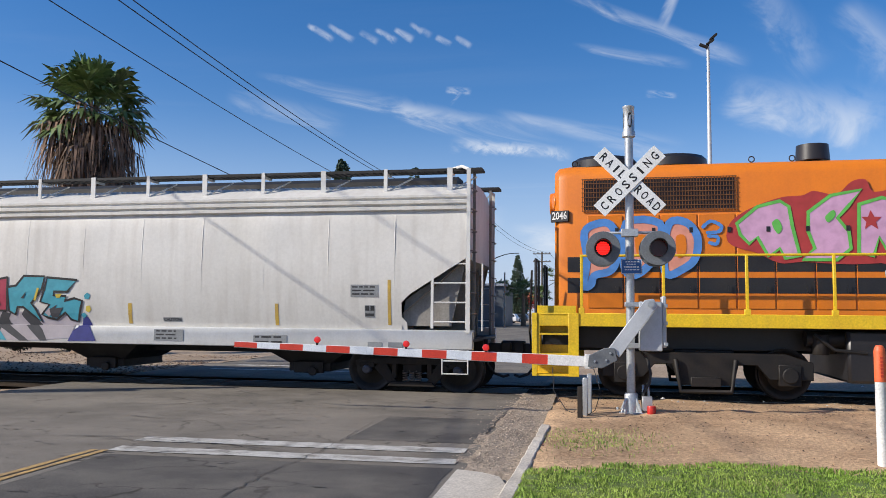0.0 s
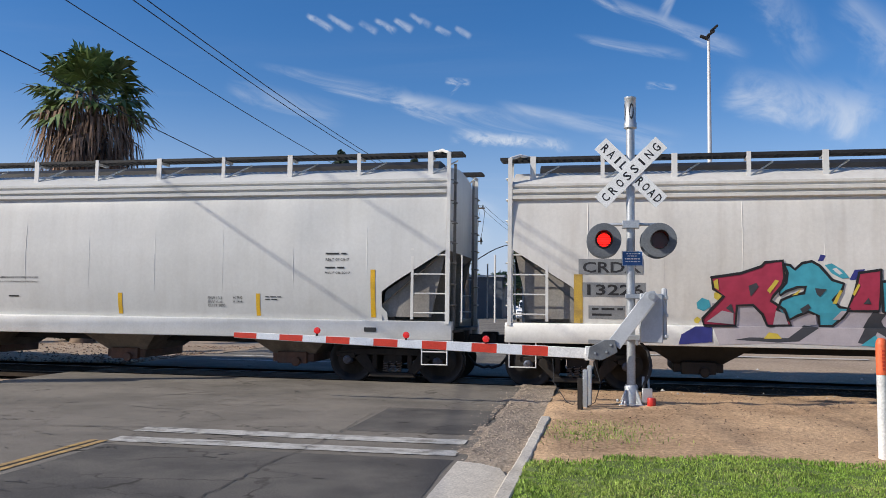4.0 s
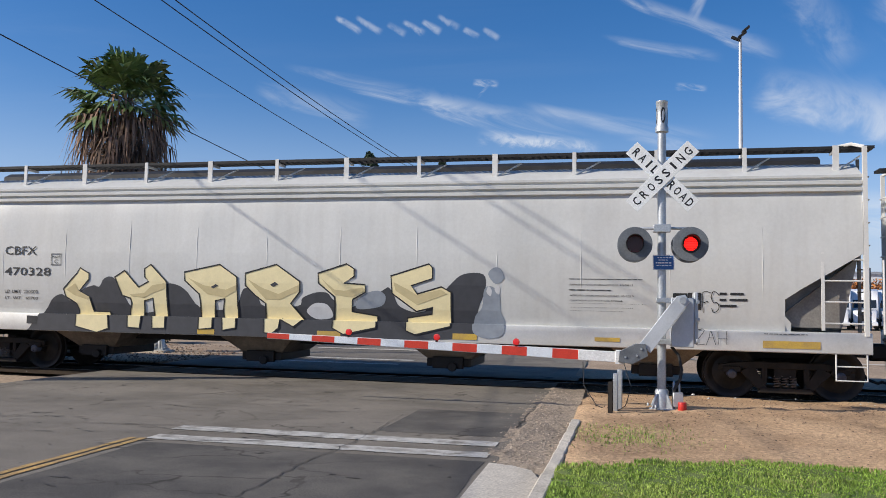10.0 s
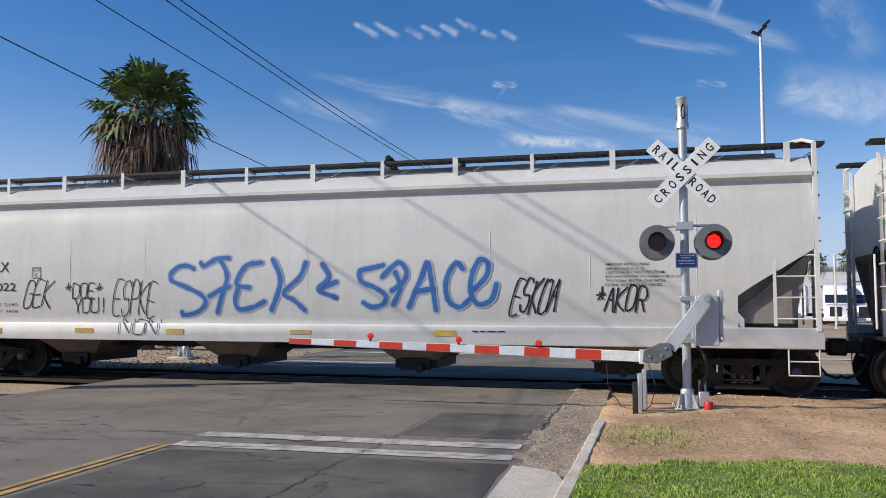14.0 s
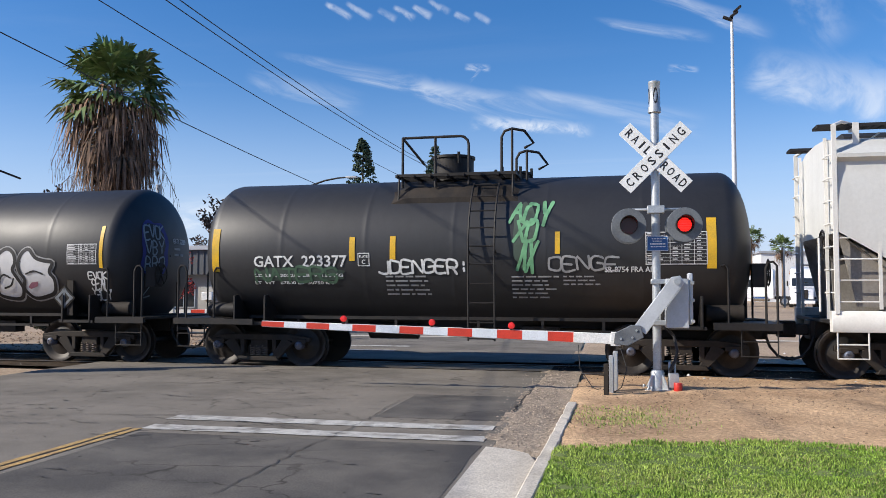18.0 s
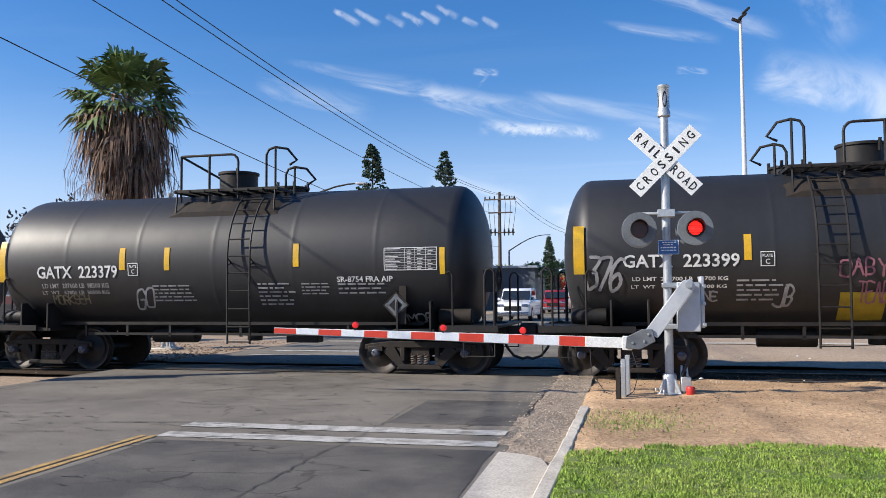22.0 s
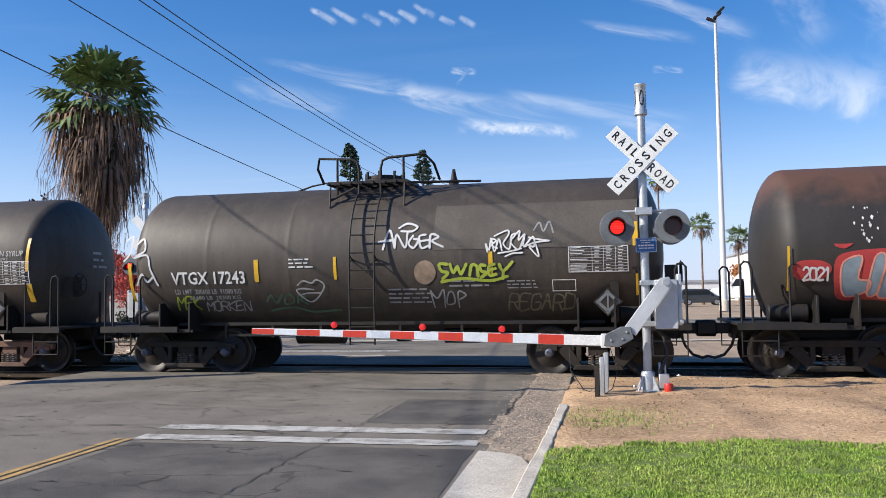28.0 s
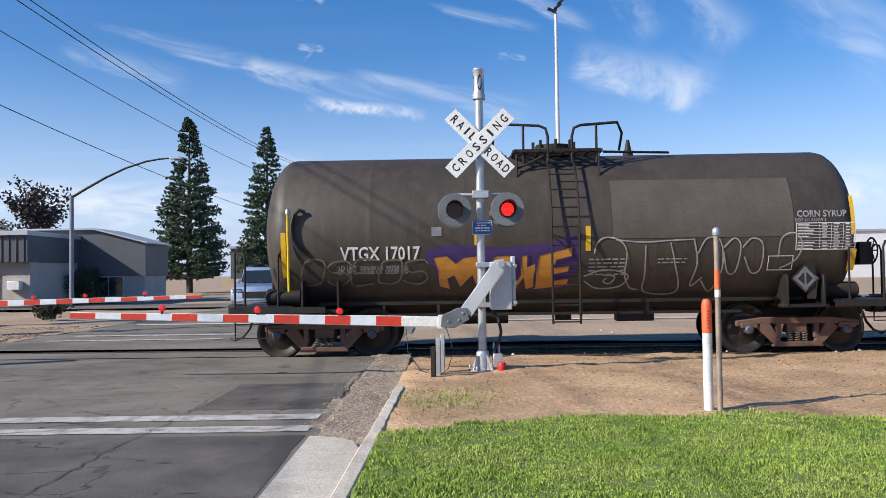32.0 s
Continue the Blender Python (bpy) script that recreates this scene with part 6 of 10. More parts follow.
patch(h1, 4.08, 1.25, 4.15, 1.66, REFLECT_DIRTY)
patch(h1, 6.29, 1.28, 6.35, 2.11, REFLECT_DIRTY)
# second hopper
stencil(h2, -7.23, 2.185, -6.43, 2.40, 'CCBX', INK)
stencil(h2, -7.17, 1.765, -6.24, 1.98, '59936', INK)
stencil(h2, -7.17, 1.54, -5.38, 1.62, 'LD LMT 222600  LBS 101000 KGS', INK)
stencil(h2, -7.17, 1.395, -4.55, 1.475, 'LT  WT   63400  LBS 28900 KGS  NEW 04-1997', INK)
plate_mark(h2, -5.88, 1.985, -5.65, 2.235, INK)
patch(h2, -5.86, 1.62, -5.36, 1.87, GREY_PATCH)
stencil(h2, -0.65, 1.93, 0.31, 1.97, 'HAMMERING ON SIDE OF CAR', INK)
stencil(h2, -0.64, 1.85, 0.32, 1.88, 'WILL CONTAMINATE PRODUCT', INK)
bars(h2, -0.38, 1.54, -0.09, 1.59, 1, INK)
bars(h2, 6.38, 2.39, 6.82, 2.44, 1, INK)
stencil(h2, 6.38, 2.29, 6.84, 2.34, 'RELT 07-2017', INK)
bars(h2, 6.37, 2.13, 6.87, 2.18, 1, INK)
stencil(h2, 6.37, 2.05, 6.86, 2.09, 'RELT 08-2017', INK)
bars(h2, 5.18, 1.54, 5.54, 1.62, 2, INK)
stencil(h2, 4.00, 1.55, 4.29, 1.61, 'EXW 10-3', INK)
stencil(h2, 4.00, 1.48, 4.30, 1.53, 'EW 6-6', INK)
stencil(h2, 4.00, 1.41, 4.36, 1.46, 'CU FT 5800', INK)
stencil(h2, 4.52, 1.56, 4.71, 1.62, 'H 9-0', INK)
stencil(h2, 4.52, 1.49, 4.71, 1.54, 'H 14-4', INK)
patch(h2, -7.41, 1.23, -7.24, 2.04, REFLECT_YEL)
patch(h2, -3.76, 1.22, -3.65, 1.63, REFLECT_YEL)
patch(h2, -0.96, 1.23, -0.86, 1.66, REFLECT_YEL)
patch(h2, 2.08, 1.25, 2.17, 1.66, REFLECT_YEL)
patch(h2, 4.99, 1.25, 5.07, 1.67, REFLECT_YEL)
patch(h2, 7.25, 1.25, 7.34, 2.13, REFLECT_YEL)
patch(h2, -8.08, 0.97, -7.92, 1.08, GREY_PATCH)
bars(h2, -7.88, 0.93, -7.47, 0.96, 1, INK)
patch(h2, 7.15, 0.99, 7.38, 1.07, INK)
# third hopper
stencil(h3, -7.47, 2.41, -6.70, 2.59, 'CBFX', INK)
stencil(h3, -7.47, 1.98, -6.35, 2.15, '470328', INK)
stencil(h3, -7.47, 1.61, -6.66, 1.68, 'LD LMT  220300', INK)
stencil(h3, -7.47, 1.48, -6.66, 1.54, 'LT  WT   65700', INK)
plate_mark(h3, -6.35, 2.20, -6.10, 2.44, INK)
bars(h3, 4.30, 2.02, 5.66, 2.04, 1, INK)
stencil(h3, 4.30, 1.92, 5.40, 1.95, 'APPLIED AAR-PARAGOULD 10-2013', INK)
bars(h3, 4.30, 1.82, 5.15, 1.85, 1, INK)
stencil(h3, 4.31, 1.73, 5.41, 1.76, 'APPLIED AAR-PARAGOULD 10-2013', INK)
stencil(h3, 4.31, 1.64, 5.23, 1.67, 'CAUTION: DO NOT USE STEAM,', INK)
stencil(h3, 4.31, 1.60, 5.62, 1.61, 'BOILING WATER OR SHARP OBJECTS', INK)
stencil(h3, 4.32, 1.53, 5.40, 1.54, 'TO CLEAN. ENTER CAR WITH', INK)
stencil(h3, 4.32, 1.47, 5.24, 1.48, 'CLEAN SOFT SOLED SHOES.', INK)
patch(h3, 6.07, 1.52, 6.30, 1.81, INK)
patch(h3, 6.31, 1.53, 6.53, 1.82, INK)
scrawl(h3, 6.56, 1.49, 6.84, 1.83, 'FS', INK, 0.012)
bars(h3, 6.83, 1.56, 7.28, 1.83, 3, INK)
patch(h3, 4.75, 0.95, 5.18, 1.02, REFLECT_DIRTY)
patch(h3, 7.51, 0.92, 8.40, 1.04, REFLECT_DIRTY)
patch(h3, -0.42, 0.89, 0.05, 1.00, REFLECT_DIRTY)
patch(h3, 2.21, 0.91, 2.66, 1.02, REFLECT_DIRTY)
patch(h3, -2.93, 0.87, -2.56, 0.97, REFLECT_DIRTY)
patch(h3, -8.56, 0.88, -8.11, 1.02, REFLECT_DIRTY)
patch(h3, -6.86, 0.99, -6.61, 1.15, INK)
bars(h3, 7.53, 1.14, 8.33, 1.16, 1, INK)
scrawl(h3, 6.43, 0.95, 6.98, 1.18, 'ZAH', SPRAY_SOOT, 0.01)
# fourth hopper
stencil(h4, -7.66, 2.27, -6.93, 2.48, 'MLLX', INK)
stencil(h4, -7.60, 1.86, -6.75, 2.04, '98022', INK)
stencil(h4, -7.53, 1.54, -6.72, 1.60, 'LD LMT  221900', INK)
stencil(h4, -7.52, 1.40, -6.72, 1.46, 'LT  WT   64100', INK)
plate_mark(h4, -6.34, 2.13, -6.11, 2.36, INK)
scrawl(h4, -6.59, 1.49, -5.71, 2.05, 'GEK', SPRAY_BLACK, 0.025, 0.3)
scrawl(h4, -5.51, 1.72, -4.55, 2.01, '*DOE*', SPRAY_BLACK, 0.022, 0.1)
scrawl(h4, -5.31, 1.42, -4.44, 1.72, 'YOU!', SPRAY_BLACK, 0.022, 0.1)
scrawl(h4, -4.37, 1.34, -3.24, 2.01, 'ESPKE', SPRAY_BLACK, 0.022, 0.2)
scrawl(h4, -4.16, 0.99, -3.18, 1.28, 'NON', SPRAY_SOOT, 0.02, 0.2)
scrawl(h4, 3.93, 1.45, 4.95, 2.04, 'ESKOA', SPRAY_BLACK, 0.03, 0.3)
scrawl(h4, 5.44, 1.47, 6.40, 1.89, '*AKOR', SPRAY_BLACK, 0.03, 0.2)
stencil(h4, 5.65, 2.26, 6.39, 2.31, 'AMERCOAT 428 PCLO LINING', INK)
stencil(h4, 5.65, 2.18, 6.30, 2.23, 'APPLIED AAR-G 11-15', INK)
stencil(h4, 5.65, 2.11, 6.66, 2.17, 'CAUTION: DO NOT USE STEAM,', INK)
stencil(h4, 5.65, 2.04, 6.89, 2.09, 'BOILING WATER OR SHARP OBJECTS', INK)
stencil(h4, 5.65, 1.97, 6.65, 2.02, 'TO CLEAN. ENTER CAR WITH', INK)
stencil(h4, 5.64, 1.90, 6.62, 1.95, 'CLEAN SOFT SOLED SHOES.', INK)
patch(h4, -7.70, 0.96, -7.07, 1.08, REFLECT_DIRTY)
patch(h4, -5.22, 0.99, -4.78, 1.09, REFLECT_DIRTY)
patch(h4, -3.06, 0.99, -2.66, 1.09, REFLECT_DIRTY)
patch(h4, -0.34, 1.01, 0.09, 1.09, REFLECT_DIRTY)
patch(h4, 2.54, 1.00, 2.96, 1.11, REFLECT_DIRTY)
bars(h4, 3.26, 1.07, 4.02, 1.11, 1, INK)
patch(h4, 6.82, 1.07, 7.00, 1.14, INK)
# first tank
stencil(t1, -3.96, 1.97, -2.05, 2.19, 'GATX  223377', PAINT_WHITE)
plate_mark(t1, -1.83, 1.98, -1.60, 2.23, PAINT_WHITE)
patch(t1, -4.85, 1.88, -4.70, 2.73, REFLECT_YEL)
patch(t1, -2.00, 2.08, -1.89, 2.53, REFLECT_YEL)
patch(t1, -1.20, 2.10, -1.09, 2.54, REFLECT_YEL)
patch(t1, 1.87, 2.18, 1.96, 2.58, REFLECT_YEL)
blob(t1, -3.99, 1.69, -2.04, 1.97, SPRAY_MURK)
scrawl(t1, -3.94, 1.69, -2.21, 1.95, 'NATERS', SPRAY_GREEN_DIM, 0.05)
stencil(t1, -3.95, 1.78, -2.14, 1.84, 'LD LMT 203200 LB  92150 KG', PAINT_WHITE)
stencil(t1, -3.97, 1.64, -2.34, 1.70, 'LT  WT   67800 LB  30750 KG', PAINT_WHITE)
scrawl(t1, -1.42, 1.85, 0.34, 2.08, 'JDENGER:', PAINT_WHITE, 0.045)
scrawl(t1, 1.76, 1.89, 3.02, 2.12, 'OENGE', SPRAY_DIMWHITE, 0.04)
blob(t1, 1.10, 1.89, 1.55, 3.17, SPRAY_MURK)
scrawl(t1, 1.05, 2.74, 1.62, 3.11, 'AO', SPRAY_GREEN, 0.06, 0.2)
scrawl(t1, 1.13, 2.41, 1.61, 2.78, 'XO', SPRAY_GREEN, 0.06, 0.2)
scrawl(t1, 1.19, 1.89, 1.60, 2.43, 'AX', SPRAY_GREEN, 0.06, 0.2)
scrawl(t1, 1.58, 2.72, 1.86, 3.14, 'Y', SPRAY_GREEN, 0.07, 0.2)
bars(t1, 1.08, 1.37, 1.94, 1.79, 6, SPRAY_DIMWHITE)
bars(t1, 2.01, 1.61, 2.67, 1.79, 3, SPRAY_DIMWHITE)
bars(t1, -1.30, 1.42, -0.40, 1.80, 5, SPRAY_DIMWHITE)
stencil(t1, 2.74, 1.85, 3.61, 1.95, 'SR-8754 FRA AIP', PAINT_WHITE)
chart(t1, 3.44, 1.98, 4.47, 2.55)
patch(t1, 4.46, 1.91, 4.62, 2.79, REFLECT_YEL)
# second tank
stencil(t2, -4.20, 1.99, -2.26, 2.22, 'GATX  223399', PAINT_WHITE)
plate_mark(t2, -1.93, 1.99, -1.70, 2.24, PAINT_WHITE)
patch(t2, -5.06, 1.89, -4.87, 2.75, REFLECT_YEL)
patch(t2, -2.19, 2.10, -2.07, 2.54, REFLECT_YEL)
patch(t2, 0.61, 2.11, 0.72, 2.56, REFLECT_YEL)
patch(t2, 1.98, 2.14, 2.08, 2.56, REFLECT_YEL)
patch(t2, 4.63, 1.97, 4.71, 2.84, REFLECT_YEL)
stencil(t2, -4.05, 1.76, -2.45, 1.83, 'LD LMT  203700 LB  98700 KG', PAINT_WHITE)
stencil(t2, -4.07, 1.63, -2.47, 1.69, 'LT  WT   67800 LB  31500 KG', PAINT_WHITE)
scrawl(t2, -4.86, 1.64, -4.14, 2.17, '376', SPRAY_DIMWHITE, 0.06, 0.2)
scrawl(t2, -3.20, 1.41, -2.61, 1.56, 'EORNE', SPRAY_DIMWHITE, 0.03)
bars(t2, -2.31, 1.39, -1.45, 1.77, 5, SPRAY_DIMWHITE)
scrawl(t2, -1.73, 1.31, -1.31, 1.63, 'JB', SPRAY_DIMWHITE, 0.04, 0.2)
patch(t2, -0.67, 1.06, 0.04, 1.54, SPRAY_OCHRE)
scrawl(t2, -0.69, 1.81, 0.08, 2.08, 'OABY', SPRAY_PINK, 0.035)
scrawl(t2, -0.39, 1.39, 0.47, 1.71, 'TEABING', SPRAY_PINK, 0.03)
scrawl(t2, 0.28, 1.85, 1.17, 2.08, 'MORKEH', SPRAY_CREAM, 0.03, 0.1)
bars(t2, 0.40, 1.35, 1.11, 1.79, 5, SPRAY_DIMWHITE)
blob(t2, 0.83, 1.39, 1.11, 1.66, SPRAY_PINK)
chart(t2, 3.88, 2.05, 4.57, 2.47)
scrawl(t2, 4.36, 1.75, 4.80, 1.89, 'EVOK', PAINT_WHITE, 0.03)
scrawl(t2, 4.37, 1.53, 4.81, 1.75, 'SEAL', PAINT_WHITE, 0.03, 0.2)
scrawl(t2, 4.37, 1.33, 4.83, 1.53, 'GLY', PAINT_WHITE, 0.03, 0.2)
# third tank
stencil(t3, -4.09, 1.94, -2.16, 2.20, 'GATX  223379', PAINT_WHITE)
plate_mark(t3, -1.91, 1.98, -1.68, 2.24, PAINT_WHITE)
patch(t3, -5.04, 1.88, -4.89, 2.75, REFLECT_YEL)
patch(t3, -2.11, 2.10, -1.98, 2.55, REFLECT_YEL)
patch(t3, -1.08, 2.08, -0.96, 2.54, REFLECT_YEL)
patch(t3, 1.73, 2.11, 1.85, 2.56, REFLECT_YEL)
patch(t3, 4.66, 1.93, 4.76, 2.43, REFLECT_YEL)
stencil(t3, -4.00, 1.74, -2.40, 1.84, 'LD LMT  207600 LB  98500 KG', SPRAY_DIMWHITE)
stencil(t3, -4.03, 1.61, -2.42, 1.69, 'LT  WT   67800 LB  30500 KG', SPRAY_DIMWHITE)
scrawl(t3, -1.87, 1.32, -1.32, 1.71, 'GO', SPRAY_DIMWHITE, 0.04, 0.3)
bars(t3, -1.39, 1.44, -0.32, 1.78, 5, SPRAY_DIMWHITE)
bars(t3, 0.95, 1.35, 1.73, 1.80, 6, SPRAY_DIMWHITE)
bars(t3, 1.87, 1.56, 2.50, 1.79, 4, SPRAY_DIMWHITE)
stencil(t3, 2.62, 1.80, 3.74, 1.91, 'SR-8754 FRA AIP', PAINT_WHITE)
bars(t3, 2.63, 1.56, 3.71, 1.78, 3, SPRAY_DIMWHITE)
scrawl(t3, -3.82, 1.41, -2.91, 1.59, 'MORKSEH', SPRAY_OCHRE_DIM, 0.025, 0.1)
chart(t3, 3.58, 2.01, 4.61, 2.44)
# fourth tank
patch(t4, 0.88, 2.65, 1.14, 2.92, PAINT_WHITE)
patch(t4, 1.20, 2.65, 1.54, 2.92, PAINT_WHITE)
patch(t4, 1.55, 2.65, 1.82, 2.93, PAINT_WHITE)
patch(t4, 1.84, 2.66, 2.14, 2.92, PAINT_WHITE)
patch(t4, 2.21, 2.65, 2.56, 2.95, PAINT_WHITE)
patch(t4, 2.65, 2.67, 2.96, 2.94, PAINT_WHITE)
patch(t4, 3.00, 2.66, 3.32, 2.95, PAINT_WHITE)
patch(t4, 3.35, 2.67, 3.56, 2.95, PAINT_WHITE)
patch(t4, 3.58, 2.68, 3.90, 2.97, PAINT_WHITE)
scrawl(t4, -4.72, 1.68, -4.27, 1.88, '2021', SPRAY_SILVER, 0.035)
scrawl(t4, -1.47, 1.20, -0.69, 1.98, 'STEP', SPRAY_DIMWHITE, 0.045, 0.3)
scrawl(t4, -0.86, 2.48, -0.05, 2.78, 'ABSCA', SPRAY_FADE_WARM, 0.035, 0.2)
scrawl(t4, 0.34, 2.42, 0.99, 2.69, 'SPIKES', SPRAY_DIMWHITE, 0.025, 0.2)
scrawl(t4, 0.32, 2.21, 0.82, 2.43, 'BRMO', SPRAY_DIMWHITE, 0.025, 0.2)
scrawl(t4, -0.81, 1.70, -0.43, 1.98, 'NAS', SPRAY_CYAN_DIM, 0.03)
chart(t4, 3.67, 1.92, 4.69, 2.37)
scrawl(t4, 4.00, 1.69, 4.88, 1.88, 'SPIKES', SPRAY_DIMWHITE, 0.03, 0.1)
patch(t4, -4.97, 1.51, -4.93, 2.26, REFLECT_YEL)
patch(t4, -1.70, 2.14, -1.61, 2.32, REFLECT_YEL)
patch(t4, 1.57, 2.03, 1.67, 2.31, REFLECT_YEL)
patch(t4, 4.87, 1.53, 4.95, 2.36, REFLECT_YEL)
chips = random.Random(5)
for k in range(46):
    # flaked spots where the old paint has come away
    x, z = chips.choice((chips.gauss(-3.6, 0.16), chips.gauss(-2.4, 0.3), chips.uniform(-4.0, -1.4))), chips.gauss(2.55, 0.16)
    d = chips.uniform(0.008, 0.03)
    laid(t4, "paint_chip", [(x - d, z), (x, z - d * 1.6), (x + d * 0.8, z + d * 0.3), (x - d * 0.2, z + d * 1.4)], [(0, 1, 2, 3)], 0.006, PAINT_WHITE)
# fifth tank
stencil(t5, -4.18, 1.79, -2.60, 2.04, 'VTGX 17243', PAINT_WHITE)
stencil(t5, -4.14, 1.60, -2.72, 1.70, 'LD LMT  200600 LB  91000 KG', SPRAY_DIMWHITE)
stencil(t5, -3.85, 1.49, -2.76, 1.57, '62400 LB  28300 KG', SPRAY_DIMWHITE)
patch(t5, -5.11, 1.47, -5.04, 2.22, REFLECT_YEL)
patch(t5, -2.40, 1.82, -2.31, 2.25, REFLECT_YEL)
patch(t5, -0.78, 1.84, -0.72, 2.27, REFLECT_YEL)
patch(t5, 2.19, 1.89, 2.27, 2.30, REFLECT_YEL)
patch(t5, 4.75, 2.34, 4.84, 2.77, REFLECT_YEL)
patch(t5, 4.79, 1.47, 4.86, 1.85, REFLECT_YEL)
scrawl(t5, 2.50, 1.23, 3.77, 1.51, 'REGARD', SPRAY_OCHRE_DIM, 0.03, 0.2)
scrawl(t5, -4.16, 1.30, -3.60, 1.54, 'MEK', SPRAY_LIME, 0.03, 0.2)
scrawl(t5, -3.54, 1.27, -2.56, 1.45, 'MORKEN', SPRAY_DIMWHITE, 0.025, 0.2)
chart(t5, 3.63, 1.89, 4.67, 2.35)
frame_box(t5, 3.33, 1.56, 3.75, 1.77, PAINT_WHITE)
bars(t5, 0.26, 1.36, 1.12, 1.65, 4, SPRAY_DIMWHITE)
bars(t5, -1.68, 2.06, -1.19, 2.25, 3, PAINT_WHITE)
bars(t5, 1.44, 1.65, 2.21, 1.79, 2, SPRAY_DIMWHITE)
bars(t5, 2.52, 1.61, 3.17, 1.77, 3, SPRAY_DIMWHITE)
patch(t5, 1.18, 2.35, 4.85, 3.19, TANK_PATCH)
# last tank
stencil(t6, -3.93, 1.78, -2.50, 2.03, 'VTGX 17017', PAINT_WHITE)
stencil(t6, -3.97, 1.61, -2.72, 1.69, 'LD LMT  200600 LB  90750 KG', SPRAY_DIMWHITE)
stencil(t6, -3.98, 1.54, -2.73, 1.61, 'LT  WT   62600 LB  28550 KG', SPRAY_DIMWHITE)
patch(t6, -4.99, 1.49, -4.90, 2.30, REFLECT_YEL)
patch(t6, -1.53, 2.03, -1.45, 2.30, REFLECT_YEL)
patch(t6, 0.44, 1.90, 0.53, 2.34, REFLECT_YEL)
patch(t6, 5.08, 2.13, 5.15, 2.81, REFLECT_YEL)
patch(t6, 5.06, 1.49, 5.19, 1.87, REFLECT_YEL)
patch(t6, 0.92, 2.11, 4.09, 3.17, TANK_PATCH)
stencil(t6, 4.15, 2.44, 5.01, 2.56, 'CORN SYRUP', SPRAY_DIMWHITE)
stencil(t6, 4.11, 2.36, 4.65, 2.42, 'DOT 111 A100W 3', SPRAY_DIMWHITE)
chart(t6, 4.12, 1.86, 5.16, 2.34)
frame_box(t6, 3.66, 1.51, 4.10, 1.77, PAINT_WHITE)
bars(t6, 0.50, 1.45, 1.21, 1.76, 5, SPRAY_DIMWHITE)
bars(t6, 1.72, 1.65, 2.31, 1.75, 2, SPRAY_DIMWHITE)
patch(t6, -2.29, 2.20, -2.11, 2.36, GREY_PATCH)
scrawl(t6, -4.67, 1.37, -2.26, 1.80, 'OSEOS', SPRAY_OCHRE_DIM, 0.03, 0.2)
# first hopper: interlocked crimson and turquoise letters over a grey fade
wash(h1, -4.98, 0.79, 0.40, 2.45, ("117481 306453 470426 590430 767373 904499 912317 882098 709058 472076 308087 137059 119224",), SPRAY_FADE, 0.002)
wash(h1, -4.98, 0.79, 0.40, 2.45, ("014052 023156 066241 115243 116083", "916227 927378 946343 989068 873061 893183", "427905 436974 451961 443911", "517722 532822 562828 549778 533722",), SPRAY_BLUE, 0.003)
wash(h1, -4.98, 0.79, 0.40, 2.45, ("183112 225139 339139 389267 430249 370109 308093", "536105 570336 590442 614275 709058 670056 591213 572082", "679444 718372 767190 787063 758061 719175 689278 665370", "590430 602393 622393 602294",), SPRAY_SOOT, 0.004)
wash(h1, -4.98, 0.79, 0.40, 2.45, ("544080 585181 615059", "070480 087532 108506 113442 092396 073422", "931609 946639 957609 950561 933566", "447867 467885 500816 517741 496734 468784", "916378 931403 942367 927330",), SPRAY_CYAN, 0.006)
wash(h1, -4.98, 0.79, 0.40, 2.45, ("468829 480841 498784 488772",), SPRAY_SILVER, 0.0075)
wash(h1, -4.98, 0.79, 0.40, 2.45, ("124584 137597 146546 134507 123532", "063312 073338 084313 076267 065280", "938476 953488 959440 950403 936421", "267129 283193 308181 320131",), SPRAY_YELLOW, 0.006)
letter(h1, -4.98, 0.79, 0.40, 2.45, ("115739 203784 264854 274893 326912 331740 323657 299561 291510 331422 352265 282256 267370 239464 191457 188252 093249 088319 152552 120622",), SPRAY_MAGENTA, SPRAY_BLACK, 0.045)
letter(h1, -4.98, 0.79, 0.40, 2.45, ("330873 347867 361822 382886 410905 433860 452784 468721 501684 495615 469520 490452 518440 500352 471264 434262 430362 401405 368360 344315 310422 322517 357569 387588 393651 367645 336606 318562 315612 335689 339791",), SPRAY_CYAN, SPRAY_BLACK, 0.045)
letter(h1, -4.98, 0.79, 0.40, 2.45, ("544791 606822 605554 600417 510415 533615",), SPRAY_MAGENTA, SPRAY_BLACK, 0.045)
letter(h1, -4.98, 0.79, 0.40, 2.45, ("607704 644723 677841 765834 754680 708507 728433 753275 716359 673463 649462 640369 612412 609554", "777822 900791 862651 806650 801607 858596 849540 891572 923542 916457 905293 874316 853400 815314 776337 753373 786496 747526 766680",), SPRAY_CYAN, SPRAY_BLACK, 0.045)
wash(h1, -4.98, 0.79, 0.40, 2.45, ("225656 248688 255650 232547", "158430 174476 185367", "418639 452627 433551 424576", "376430 400481 407443 385380", "556485 570547 578485", "665568 688655 678568", "786435 820497 809448 843461 821338 794337",), SPRAY_SOOT, 0.016)
wash(h1, -4.98, 0.79, 0.40, 2.45, ("101287 147404 181380 182265", "306409 331384 344271 299269", "389348 421375 426274 402273", "766398 786459 797399 782349", "470326 494414 510415 490327",), SPRAY_FADE, 0.0155)
